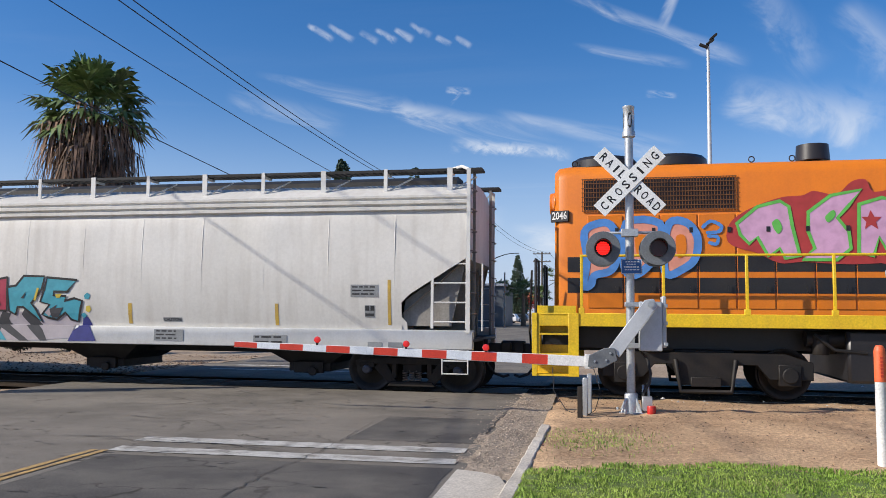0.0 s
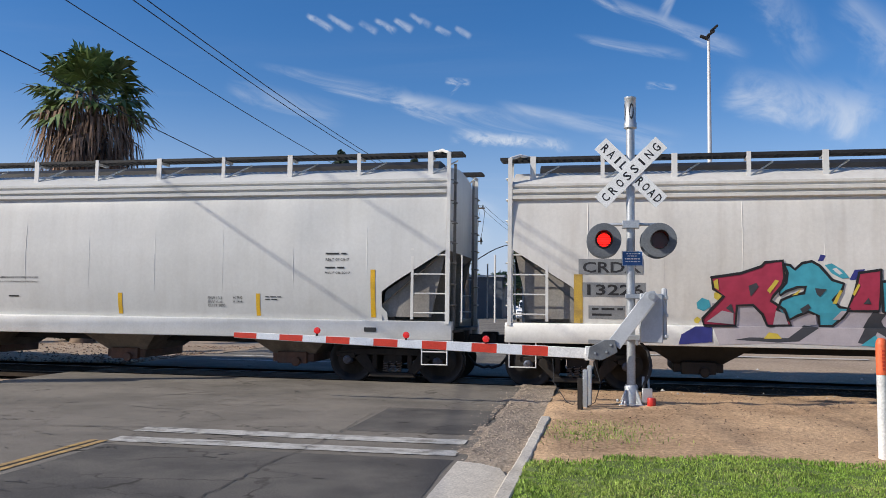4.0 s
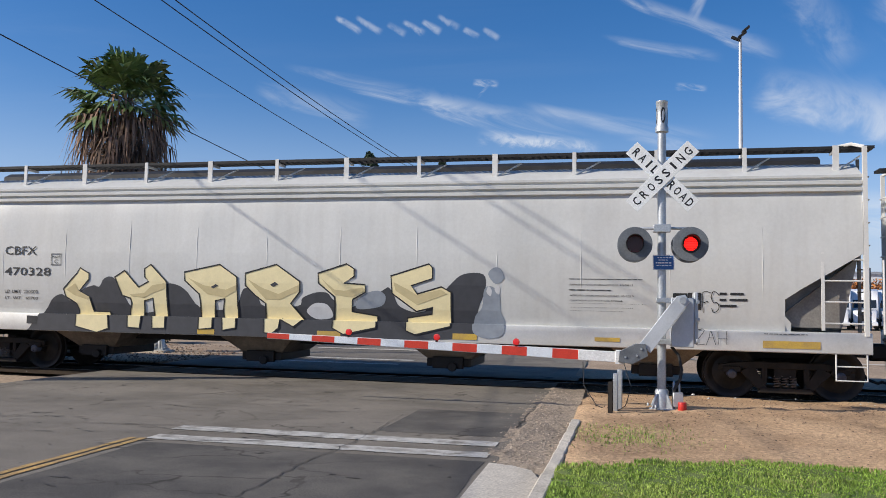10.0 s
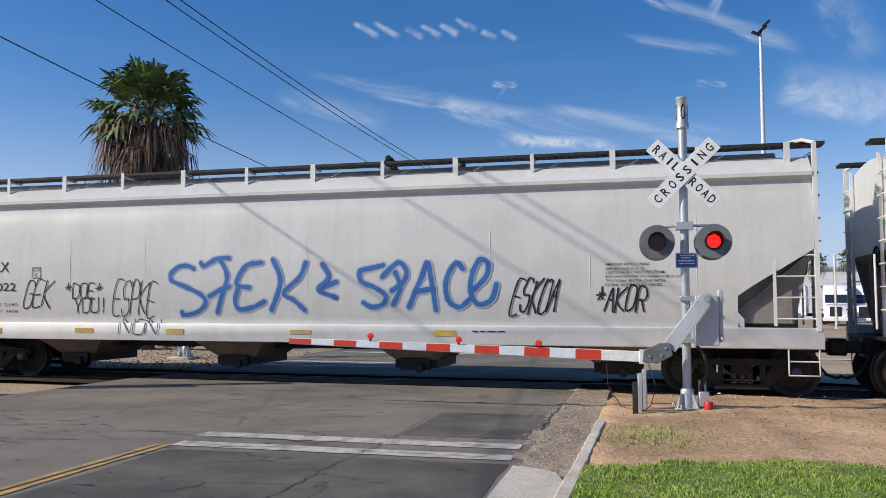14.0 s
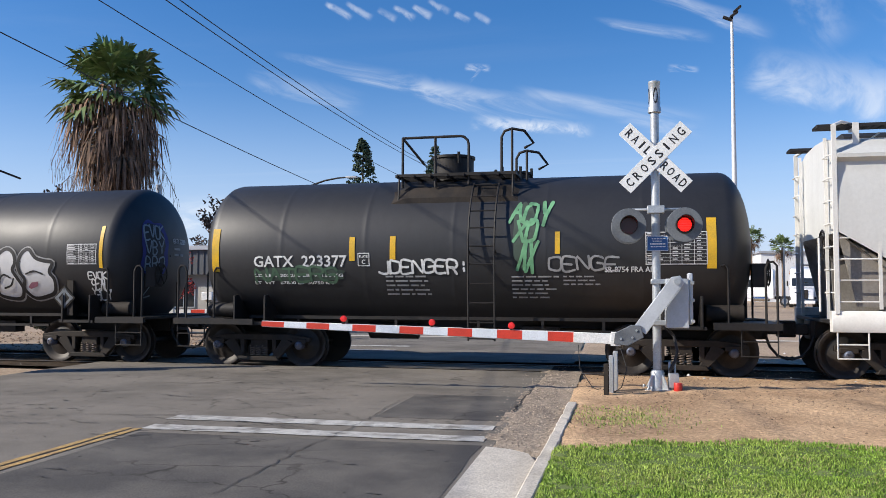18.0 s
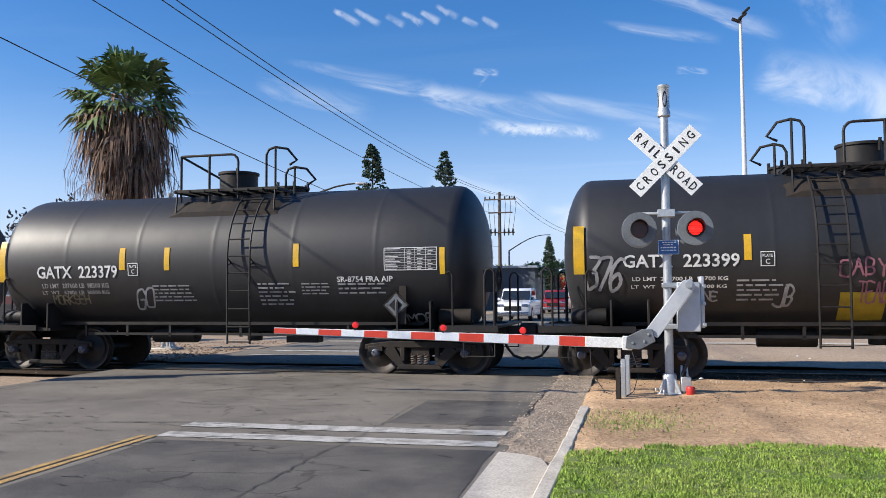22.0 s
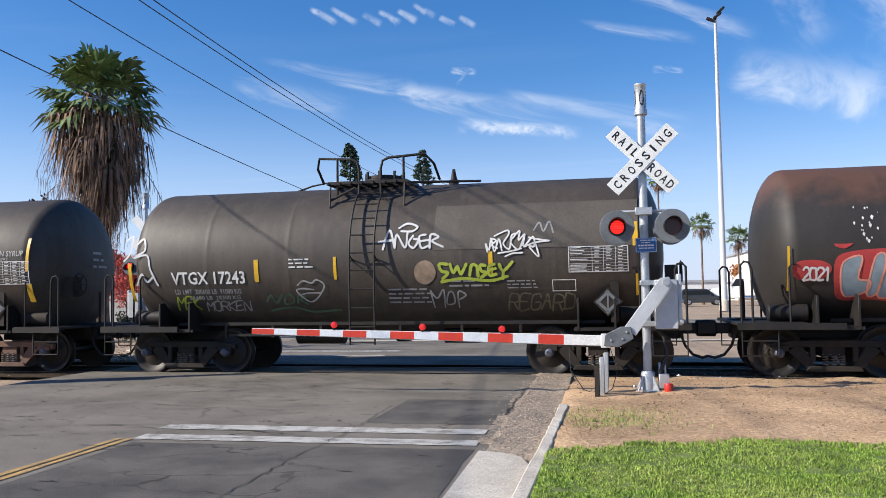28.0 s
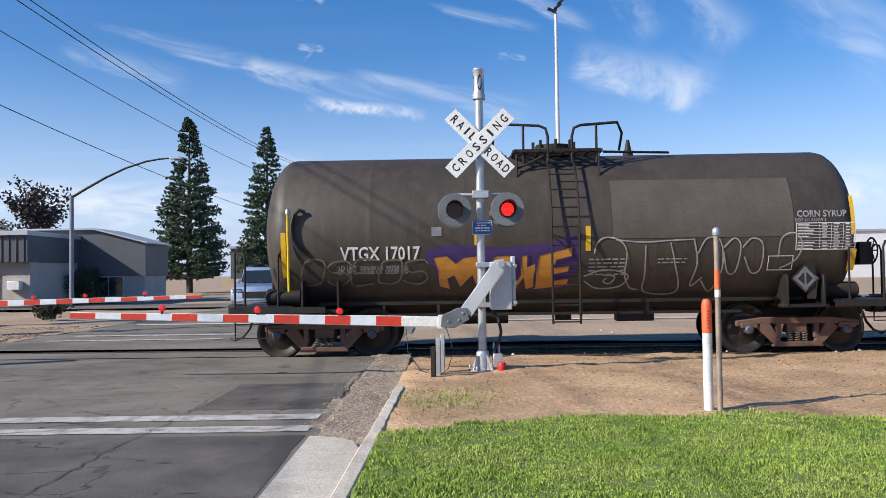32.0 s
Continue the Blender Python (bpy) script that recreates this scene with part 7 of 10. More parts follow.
wash(h1, -4.98, 0.79, 0.40, 2.45, ("280612 304720 315708 288580", "353562 379632 369575", "469489 489621 497615 480483", "525584 541684 547672 531565", "719550 735698 744692 727538", "812619 841626 830577 816576", "121700 134726 137610 124635",), SPRAY_YELLOW, 0.0165)
# third hopper: chiselled cream letters on a charcoal cloud
wash(h3, -6.89, 0.64, 3.16, 2.32, ("014052 015201 044407 060531 081573 104495 128631 155687 168674 179768 195796 209731 247405 300412 316693 340714 364639 394449 451430 475503 486662 500676 517602 531478 600486 610580 637644 660640 674556 709486 768674 781712 791628 804498 849455 897745 922865 959868 963704 949468 944199 774134 563108 314103 145088",), SPRAY_SOOT, 0.002, True)
wash(h3, -6.89, 0.64, 3.16, 2.32, ("717530 734635 760674 775615 767505 724464", "942245 944409 957516 961703 974740 989659 991473 999358 995219 967179", "968868 978939 991928 997823 982764",), SPRAY_GREY, 0.004, True)
wash(h3, -6.89, 0.64, 3.16, 2.32, ("965680 969739 975693 972634", "980705 985752 990712 987653", "618426 635521 661505 670371 638342",), SPRAY_SILVER, 0.006, True)
letter(h3, -6.89, 0.64, 3.16, 2.32, ("085641 117831 124899 145833 145759 122617 146546 154374 192372 196175 170105 119190 120396 115463 090547", "205790 227871 259675 282743 273794 272893 286946 321745 323389 322195 294190 292398 291547 272513 271395 266186 238195 238378 243477 240542 221573", "361858 437952 474807 476408 475219 447189 444404 448557 428529 426389 425211 395194 396494 393603 362761", "492853 557957 605766 605648 586515 613333 595250 567333 565233 552169 534178 534509 512601 492713", "642861 699969 714914 714829 694754 736739 736653 711572 709438 759396 759263 696180 673250 676507 675599 643750", "786839 858975 865934 865814 825734 836645 882726 900668 900462 900297 834198 816242 817380 864428 866499 834453 788646",), SPRAY_CREAM, SPRAY_BLACK, 0.028)
wash(h3, -6.89, 0.64, 3.16, 2.32, ("092628 113710 121617 146546 142512 111563", "212731 239588 271604 289697 317726 318661 291606 271552 244562", "369794 404706 450659 472712 472648 448570 411604", "496790 526691 561619 602722 603660 564556 535553", "649800 675679 694668 731708 732659 709596 677617", "791773 819691 835633 881696 893650 836525 795677",), SPRAY_TAN, 0.0155)
wash(h3, -6.89, 0.64, 3.16, 2.32, ("418688 429721 435709 424670", "544724 554756 561731 550699",), SPRAY_SOOT, 0.0165)
# fourth hopper: two loosely sprayed blue words
strokes(h4, -3.14, 1.31, 3.80, 2.59, ("097770 077814 048799 023688 029575 075479 124349 134221 107093 064041 057092", "211925 173919 133811 122854", "182910 205645 185306 172086", "148340 183433 212492", "311849 268810 242643 237508 275473", "239449 229263 243137 286171 319255", "349889 372554 342130", "448840 429618 381387 413271 442131", "498811 517614 486435 536319", "486435 539547", "675783 641745 608699 614545 650463 681342 672214 641174 617238", "709685 723461 702214", "672615 717821 741699 732540 699414", "746175 784618 800815 813458 821136", "764396 817443", "896722 879809 857653 849457 858254 886176 915292", "921409 958602 964795 942844 921642 918370 938215 972284 986500",), SPRAY_BLUE_MIST, 0.15, 0.003)
strokes(h4, -3.14, 1.31, 3.80, 2.59, ("097770 077814 048799 023688 029575 075479 124349 134221 107093 064041 057092", "211925 173919 133811 122854", "182910 205645 185306 172086", "148340 183433 212492", "311849 268810 242643 237508 275473", "239449 229263 243137 286171 319255", "349889 372554 342130", "448840 429618 381387 413271 442131", "498811 517614 486435 536319", "486435 539547", "675783 641745 608699 614545 650463 681342 672214 641174 617238", "709685 723461 702214", "672615 717821 741699 732540 699414", "746175 784618 800815 813458 821136", "764396 817443", "896722 879809 857653 849457 858254 886176 915292", "921409 958602 964795 942844 921642 918370 938215 972284 986500",), SPRAY_BLUE2, 0.092, 0.007)
# second tank: chalk white bubble letters with black outlines
letter(t2, 1.05, 1.27, 3.60, 2.49, ("059631 080813 159894 237851 260711 305596 360644 406708 451578 442416 385219 320103 241060 132151 112268 139400 069483", "401236 372351 413562 453789 537910 604835 619673 588544 625399 654221 599065 491063 407120", "649673 695849 755896 813758 894701 974668 937510 974383 953191 879109 736066 669221 692383 655512",), SPRAY_DIMWHITE, SPRAY_DIMWHITE, 0.13, True)
letter(t2, 1.05, 1.27, 3.60, 2.49, ("059631 080813 159894 237851 260711 305596 360644 406708 451578 442416 385219 320103 241060 132151 112268 139400 069483", "401236 372351 413562 453789 537910 604835 619673 588544 625399 654221 599065 491063 407120", "649673 695849 755896 813758 894701 974668 937510 974383 953191 879109 736066 669221 692383 655512",), SPRAY_SILVER, SPRAY_BLACK, 0.075, True)
strokes(t2, 1.05, 1.27, 3.60, 2.49, ("112268 163433 210416 176318 230268", "434351 496464 557415", "478236 548286 587399", "715479 797527 871478",), SPRAY_BLACK, 0.035, 0.018)
wash(t2, 1.05, 1.27, 3.60, 2.49, ("707254 752335 819351 797270 729222",), SPRAY_PINK, 0.019)
# fourth tank: blue-grey block letters on red, and a jagged silver-edged piece
wash(t4, -5.20, 1.19, -1.48, 2.28, ("264764 339885 505921 733933 943866 983666 971388 907206 759145 617061 428143 293143 262352", "083644 114747 196756 247662 234518 174436 101478",), SPRAY_RED, 0.003, True)
wash(t4, -5.20, 1.19, -1.48, 2.28, ("257999 281999 322999 338999 306928 272949",), SPRAY_RED, 0.004, True)
letter(t4, -5.20, 1.19, -1.48, 2.28, ("296722 372802 359475 409423 396268 313195 287414", "424770 468800 446268 399237", "488799 554828 559635 609816 643724 579492 623216 551196 538371 508196 444216", "667774 716823 747631 796820 837769 802217 744217 735389 686196 639216", "858719 908827 960746 957418 898217 840288",), SPRAY_STEEL, SPRAY_SALMON, 0.03, True)
wash(t4, -5.20, 1.19, -1.48, 2.28, ("888628 914667 930568 916408 887408",), SPRAY_RED, 0.016, True)
letter(t4, -0.20, 1.04, 4.23, 2.17, ("062672 111839 166875 259788 358887 430793 503891 578789 668876 723785 765882 852763 960654 985459 945242 866205 795167 721090 649203 559239 457144 379085 310161 237199 133159 045039 045370",), SPRAY_SOOT, SPRAY_SILVER, 0.03)
wildstyle(t4, -0.05, 1.16, 4.08, 2.09, 11)
# last tank: orange letters on a violet cloud, and a thin white outline piece
wash(t6, -2.70, 1.13, 0.37, 2.29, ("095660 156749 280781 564735 844813 961914 982561 959295 825252 475303 267445 123475",), SPRAY_VIOLET, 0.002, True)
letter(t6, -2.70, 1.13, 0.37, 2.29, ("137603 221628 271509 318598 419622 442350 478118 393100 367305 296120 258307 225261 238092 169140 162401", "449468 504611 596617 628437 607256 550118 468211", "649615 691614 688435 738479 732116 678070 667255 615042 583089 646301", "753612 945739 948580 854521 843414 931457 926341 845297 841225 929251 921115 724070 730299",), SPRAY_ORANGE, SPRAY_VIOLET, 0.035)
wash(t6, -2.70, 1.13, 0.37, 2.29, ("493431 550502 583374 550247 502285",), SPRAY_VIOLET, 0.016, True)
strokes(t6, 0.31, 1.09, 4.37, 2.24, ("070669 082819 118905 178858 211681 207328 235129 269092", "165867 277826 401846 503858", "292765 295326 304055 445054 422498 400811", "502841 519495 501144 547268", "521651 555864 613835 630423 594053 546215", "631731 674866 702745 689361 653353 631646", "712728 750861 796774 796401 758333 721574", "866569 877854 930935 966774 944532 880399", "030314 120410 220328 189148 090121 033232", "113330 164302 145194 115222 127276",), SPRAY_DIMWHITE, 0.026, 0.006)
# fifth tank: white hand-drawn name over a cream disc
strokes(t5, -5.58, 1.07, 3.59, 3.29, ("630592 643755 655603", "621654 652669", "655613 659715 677601 681722", "693702 684638 695599 704663 695674", "719708 706691 711598 726614", "708653 724661", "728596 730707 746686 733651 755602", "663772 681808 701777 690740 668743", "044728 058768 057626 042547", "067675 085744 091642 073594", "066575 097592 104473 119324", "069327 083425 094355 108394",), SPRAY_SILVER, 0.04, 0.006)
strokes(t5, 2.13, 2.17, 3.32, 2.69, ("041235 014529 068294 101676 151235 219676 265264", "151782 342970 369840 287500 383323 413782 506852", "096705 178617 109470 192353", "479323 402558 479823 539934 520617 616823 539323", "616793 594382 739723 753382 657441", "985570 807529 698470 616382", "676705 835617 985570", "684353 821029 766547", "205176 397235 561323", "315059 424159 575176"), PAINT_WHITE, 0.030, 0.016)
wash(t5, -5.58, 1.07, 3.59, 3.29, ("694407 703470 719492 734458 739386 731323 715292 699325",), SPRAY_FADE_WARM, 0.004, True)
strokes(t5, -5.58, 1.07, 3.59, 3.29, ("763456 747457 751403 764384 753339", "769455 775383 784436 790373 802453", "808362 813443 823433 825352", "840440 830441 832396 842378 831343", "858448 847431 848359 861367", "849404 860412", "868447 876393 894463", "876393 874331", "750312 794336 848315 883348",), SPRAY_LIME, 0.055, 0.008)
strokes(t5, -5.58, 1.07, 3.59, 3.29, ("441304 454341 472321 484348 500301 485207 466160 451190 437257 452275 475264", "443219 465237 491235", "725241 729102", "725241 737176 752248 751101", "762220 756129 772137 771220 762220", "780100 782229 797200 783164", "937718 948781 956707 967788 975695",), SPRAY_DIMWHITE, 0.03, 0.006)
strokes(t5, -5.58, 1.07, 3.59, 3.29, ("365165 377222 386154 402221", "411211 405143 426162 423220 411211", "435152 441228 454199 441181 456141", "370086 420114 466073 527090",), SPRAY_GREEN_DIM, 0.04, 0.006)
# engine: blue-edged salmon bubbles and green-edged lilac letters
letter(loco, 0.59, 1.86, 3.32, 3.36, ("109762 198871 280855 323675 271565 315428 278291 174236 151126 103119 126429", "383866 601861 578561 533371 431236 366359", "659859 766870 836693 820437 734303 640249 624493",), SPRAY_SALMON, SPRAY_BLUE3, 0.14, True)
wash(loco, 0.59, 1.86, 3.32, 3.36, ("198718 257731 242607 190594", "441700 521712 498521 454481", "701695 758708 764518 713451",), LOCO_ORANGE, 0.018, True)
strokes(loco, 0.59, 1.86, 3.32, 3.36, ("872813 922880 985824 970757 900745", "907705 963690 955610 913624",), SPRAY_BLUE3, 0.06, 0.01)
wash(loco, 3.33, 2.36, 6.37, 3.96, ("015384 048522 155657 311764 433784 494831 614789 694922 771943 816806 985799 972051 839040 662029 424055 302044 181156 088207 026271",), SPRAY_RED, 0.003, True)
letter(loco, 3.33, 2.36, 6.37, 3.96, ("072483 186668 310727 358662 374451 412117 333093 304204 242118 183331 138257 090358", "461597 584778 746833 672652 616531 674382 683199 610078 424080 492202 458387", "731674 850743 983678 974147 886112 831318 799113 723150",), SPRAY_LILAC, SPRAY_GREEN2, 0.06)
wash(loco, 3.33, 2.36, 6.37, 3.96, ("789611 809537 847536 817482 827403 790453 757405 767484 741539 776538",), SPRAY_RED, 0.017)
wash(loco, 3.33, 2.36, 6.37, 3.96, ("264478 296527 319427 294366", "551545 594618 605556 568483",), SPRAY_GREEN2, 0.017, True)
# tank ends
HEAD[0] = 1
blob(t2, -0.95, 1.75, -0.05, 3.05, SPRAY_BLUE)
for z, word in ((2.62, "EVOK"), (2.3, "VBY"), (1.95, "BBO")):
    scrawl(t2, -0.8, z, -0.2, z + 0.27, word, SPRAY_STEEL, 0.035)
scrawl(t2, -0.72, 1.4, -0.5, 1.72, "Z", SPRAY_STEEL, 0.03)
for car, num in ((t1, "223377"), (t2, "223399"), (t3, "223379")):
    stencil(car, 0.12, 2.55, 0.75, 2.67, "GATX " + num, PAINT_WHITE)
    bars(car, 0.16, 2.25, 0.6, 2.46, 2, SPRAY_DIMWHITE)
for car in (t5, t6):
    bars(car, 0.1, 2.2, 0.7, 2.6, 3, SPRAY_DIMWHITE)
scrawl(t4, -0.9, 1.5, -0.35, 2.3, "ZY", SPRAY_CYAN_DIM, 0.03)
HEAD[0] = -1
for car, num in ((t1, "223377"), (t2, "223399"), (t3, "223379")):
    stencil(car, -0.75, 2.55, -0.12, 2.67, "GATX " + num, PAINT_WHITE)
HEAD[0] = 0
scrawl(t3, 3.9, 1.02, 4.45, 1.18, "MOR", PAINT_WHITE, 0.03)

# ---- the crossing signal ----
MX, MY = 0.5, 12.7


def flat_text(name, body, h, w, mat, parent, m, depth=0.002):
    """Lettering as a thin plate, in the plane of m's x and y, its middle at m's origin."""
    pts, fs = text_mesh(body)
    xs, ys = [p[0] for p in pts], [p[1] for p in pts]
    kx, ky = w / (max(xs) - min(xs)), h / (max(ys) - min(ys))
    mx, my = (max(xs) + min(xs)) / 2, (max(ys) + min(ys)) / 2
    s = Shape().add([((x - mx) * kx, (y - my) * ky, 0) for x, y in pts], fs)
    return part(name, s, mat, parent, m=m, smooth=0)


BLINK_SLATS = []


def light_unit(th, x, z, lit, face=-1):
    """A round backing plate with its hood and red lens. face: -1 looks to -y. lit: which half of the blinking its lens
    is uncovered in, or None.
    """
    y = face * 0.20
    back = Shape()
    m = pose(x, y, z, 90 if face < 0 else -90, 0, 0)
    back.lathe([(0.0, -0.05), (0.14, -0.05), (0.20, -0.012), (0.245, -0.012), (0.25, 0.0), (0.245, 0.006), (0.0, 0.006)], 40, m)
    b = part("signal_lamp", back, LAMP_BACK, th, "round grey backing plate with a black hood")
    lens = Shape()
    lens.lathe([(0.0, 0.035), (0.055, 0.032), (0.094, 0.018), (0.099, 0.004)], 28, m)
    part("lens", lens, LAMP_LIT if lit is not None else LAMP_DIM, b, "glowing red lens" if lit is not None else "unlit red lens")
    if lit is not None:
        # slats added before the ever-lit lens blink it: they lie flat to open and stand up to close
        for k in range(-3, 4):
            half = math.sqrt(max(0.118 ** 2 - (k * 0.034) ** 2, 0.0009))
            sl = part("blink_slat", Shape().box((0, 0, 0), (2 * half, 0.0025, 0.0345)), LAMP_DIM, b, "dark red slat added to hide the lit lens", m=pose(x, y + face * 0.056, z + k * 0.034), smooth=0)
            BLINK_SLATS.append((sl, x, y + face * 0.056, z + k * 0.034, lit))
    part("lens_ring", Shape().lathe([(0.096, 0.007), (0.097, 0.014), (0.128, 0.014), (0.13, 0.004)], 28, m), LAMP_HOOD, b, "black lens ring")
    hood = Shape()
    rows = []
    for d in (0.008, 0.30):
        ring = []
        for k in range(19):
            a = radians(-35 + 250 * k / 18)
            cut = d if d < 0.1 else 0.11 + 0.19 * max(0.0, math.sin(a)) ** 0.6
            ring.append(m @ Vector((0.125 * math.cos(a), 0.125 * math.sin(a), cut)))
        rows.append(ring)
    hood.loft(rows, closed=False, caps=False)
    ho = part("hood", hood, LAMP_HOOD, b, "black sheet-metal hood")
    sm = ho.modifiers.new("thick", "SOLIDIFY")
    sm.thickness = 0.004
    return b


def crossbuck(th, z, y, face=-1, letters=True):
    for i, (ang, words) in enumerate(((45, ("CROSSING",)), (-45, ("RAIL", "ROAD")))):
        s = Shape()
        s.box((0, 0, 0), (1.24, 0.235, 0.006))
        blade = part("crossbuck_blade", s, SIGN_WHITE, th, "white reflective blade with black letters", m=pose(0, y + face * (0.012 if i == 0 else 0.0), z, 90, 0, 0) @ pose(0, 0, 0, 0, 0, ang), bevel=0.002)
        if not letters:
            continue
        if i == 0:
            for k, ch in enumerate("CROSSING"):
                x = -0.515 + k * 0.147
                flat_text("letter", ch, 0.13, 0.035 if ch == "I" else 0.088, SIGN_BLACK, blade, pose(x, 0, 0.0045))
        else:
            for word, x0 in (("RAIL", -0.515), ("ROAD", 0.185)):
                for k, ch in enumerate(word):
                    x = x0 + k * (0.125 if word == "RAIL" else 0.12)
                    flat_text("letter", ch, 0.13, 0.03 if ch == "I" else 0.085, SIGN_BLACK, blade, pose(x, 0, 0.0045))


def gate_arm(name, m, label, length, dirn, stripes, reach0):
    """A striped lowered arm with three lamps, carried by its thing. dirn: +1 or -1 along x."""
    th = thing(name, m, label, "crossing gate")
    s = Shape()
    s.span((0, -0.03, -0.075), (dirn * reach0, 0.03, 0.075))
    s.box((dirn * 0.02, 0, 0), (0.14, 0.1, 0.2))
    part("arm_root", s, ARM_ALU, th, "white painted aluminium arm root", bevel=0.006)
    n = stripes
    span = (length - reach0) / n
    for k in range(n):
        a, b = reach0 + k * span, reach0 + (k + 1) * span
        h0 = 0.07 - 0.032 * k / n
        h1 = 0.07 - 0.032 * (k + 1) / n
        p = Shape()
        p.prism([(dirn * a, -h0), (dirn * b, -h1), (dirn * b, h1), (dirn * a, h0)], -0.018, 0.018)
        part("arm_stripe", p, ARM_RED if k % 2 == 0 else ARM_WHITE, th, "red reflective band" if k % 2 == 0 else "white reflective band", smooth=0)
    for e in (1, -1):
        ed = Shape()
        ed.tube([(dirn * reach0, 0, e * 0.073), (dirn * length, 0, e * 0.042)], 0.006, 6)
        part("arm_edge", ed, ARM_ALU, th)
    for fr in (0.28, 0.5, 0.755):
        d = length * fr if name != "far_gate_arm" else length * fr
        z = 0.13
        l = Shape()
        l.lathe([(0.0, -0.05), (0.04, -0.045), (0.052, 0.0), (0.04, 0.045), (0.0, 0.05)], 16, pose(dirn * d, 0, z, 90, 0, 0))
        lamp = part("arm_lamp", l, LAMP_SMALL, th, "round red arm lamp")
        br = Shape()
        br.box((dirn * d, 0.0, 0.065), (0.03, 0.03, 0.06))
        part("lamp_bracket", br, BLACK_STEEL, lamp)
    return th


def signal_mast(m, label, near=True):
    th = thing("crossing_signal", m, label, "crossing signal", "crossing signals")
    s = Shape()
    s.lathe([(0.062, 0.05), (0.062, 4.11)], 20)
    part("mast", s, GALV, th, "galvanised steel mast")
    s = Shape()
    s.lathe([(0.062, 4.09), (0.095, 4.11), (0.095, 4.18), (0.082, 4.20), (0.082, 4.53), (0.088, 4.54), (0.088, 4.57), (0.0, 4.59)], 24)
    bell = part("bell_housing", s, GALV, th, "slotted cylindrical bell housing")
    for a in (-80, 10, 100, 190):
        w = Shape()
        q = pose(0, 0, 4.35, 0, 0, a)
        ring = [q @ Vector((0.0845 * math.cos(0.42 * math.cos(t)), 0.0845 * math.sin(0.42 * math.cos(t)), 0.12 * math.sin(t))) for t in [2 * math.pi * k / 16 for k in range(16)]]
        w.add(ring, [tuple(range(16))])
        part("bell_slot", w, LAMP_HOOD, bell, smooth=0)
    # foot
    s = Shape()
    s.lathe([(0.10, 0.03), (0.10, 0.30), (0.085, 0.34), (0.075, 0.34)], 20)
    s.box((0, 0, 0.05), (0.36, 0.36, 0.04))
    for a in range(4):
        q = pose(0, 0, 0, 0, 0, 45 + 90 * a)
        s.add([q @ Vector(p) for p in ((0.09, -0.012, 0.06), (0.22, -0.012, 0.06), (0.09, -0.012, 0.30), (0.09, 0.012, 0.06), (0.22, 0.012, 0.06), (0.09, 0.012, 0.30))], [(0, 1, 2), (3, 5, 4), (0, 3, 4, 1), (1, 4, 5, 2), (2, 5, 3, 0)])
        s.cone(q @ Vector((0.2, 0.07, 0.05)), q @ Vector((0.2, 0.07, 0.12)), 0.018, n=6)
    part("foot", s, GALV, th, bevel=0.004)
    s = Shape()
    s.box((0.06, 0.0, -0.05), (0.72, 0.62, 0.16))
    part("footing", s, CONCRETE, th, "concrete footing", bevel=0.02)
    # lights
    s = Shape()
    s.box((0, -0.02 if near else 0.02, 2.67), (0.24, 0.20, 0.11))
    s.tube([(-0.40, -0.05, 2.67), (0.40, -0.05, 2.67)], 0.022, 8)
    for x in (-0.39, 0.39):
        s.tube([(x, -0.05, 2.67), (x, -0.05, 2.43)], 0.022, 8)
        s.tube([(x, -0.05, 2.43), (x, -0.16, 2.43)], 0.05, 10)
    part("light_bracket", s, GALV, th, bevel=0.004)
    light_unit(th, -0.39, 2.43, 1 if near else None)
    light_unit(th, 0.39, 2.43, 0 if near else None)
    light_unit(th, -0.39 if near else -0.36, 2.43, None if near else 0, 1)
    light_unit(th, 0.39 if near else 0.36, 2.43, None if near else 1, 1)
    crossbuck(th, 3.43, -0.10, letters=near)
    # gate mechanism
    s = Shape()
    s.span((0.12, -0.16, 0.95), (0.44, 0.16, 1.66))
    s.span((0.44, -0.12, 1.0), (0.50, 0.12, 1.74))
    box_ = part("gate_mechanism", s, ALU_BOX, th, "pale grey gate motor box", bevel=0.012)
    s = Shape()
    for z in (1.05, 1.35, 1.6):
        s.box((0.49, -0.15, z), (0.05, 0.04, 0.05))
    s.cone((0.30, -0.16, 1.60), (0.30, -0.22, 1.60), 0.05, n=14)
    part("hasp", s, GALV, box_, bevel=0.004)
    s = Shape()
    for z in (1.02, 1.62):
        part("mast_clamp", Shape().box((0.05, 0, z), (0.26, 0.2, 0.07)), GALV, th, bevel=0.006)
    # slanting arm support
    s = Shape()
    s.prism([(0.37, 1.60), (0.31, 1.70), (0.19, 1.68), (-0.33, 0.98), (-0.17, 0.86)], -0.30, -0.24)
    part("arm_support", s, ALU_BOX, th, "straight pale steel arm carrier", bevel=0.006)
    s = Shape()
    s.prism([(-0.24, 0.99), (-0.38, 0.99), (-0.60, 0.88), (-0.62, 0.72), (-0.42, 0.70), (-0.20, 0.82)], -0.33, -0.22)
    br = part("arm_bracket", s, LAMP_BACK, th, "dull grey bracket that grips the arm", bevel=0.006)
    for bx, bz in ((-0.52, 0.80), (-0.36, 0.82), (-0.30, 0.92)):
        part("bolt", Shape().cone((bx, -0.33, bz), (bx, -0.345, bz), 0.018, n=6), GALV, br)
    part("pivot", Shape().cone((0.27, -0.30, 1.62), (0.27, -0.325, 1.62), 0.05, n=16), GALV, th, "round pivot boss")
    s = Shape()
    s.box((0.0, 0.2, 0.86), (0.7, 0.06, 0.36))
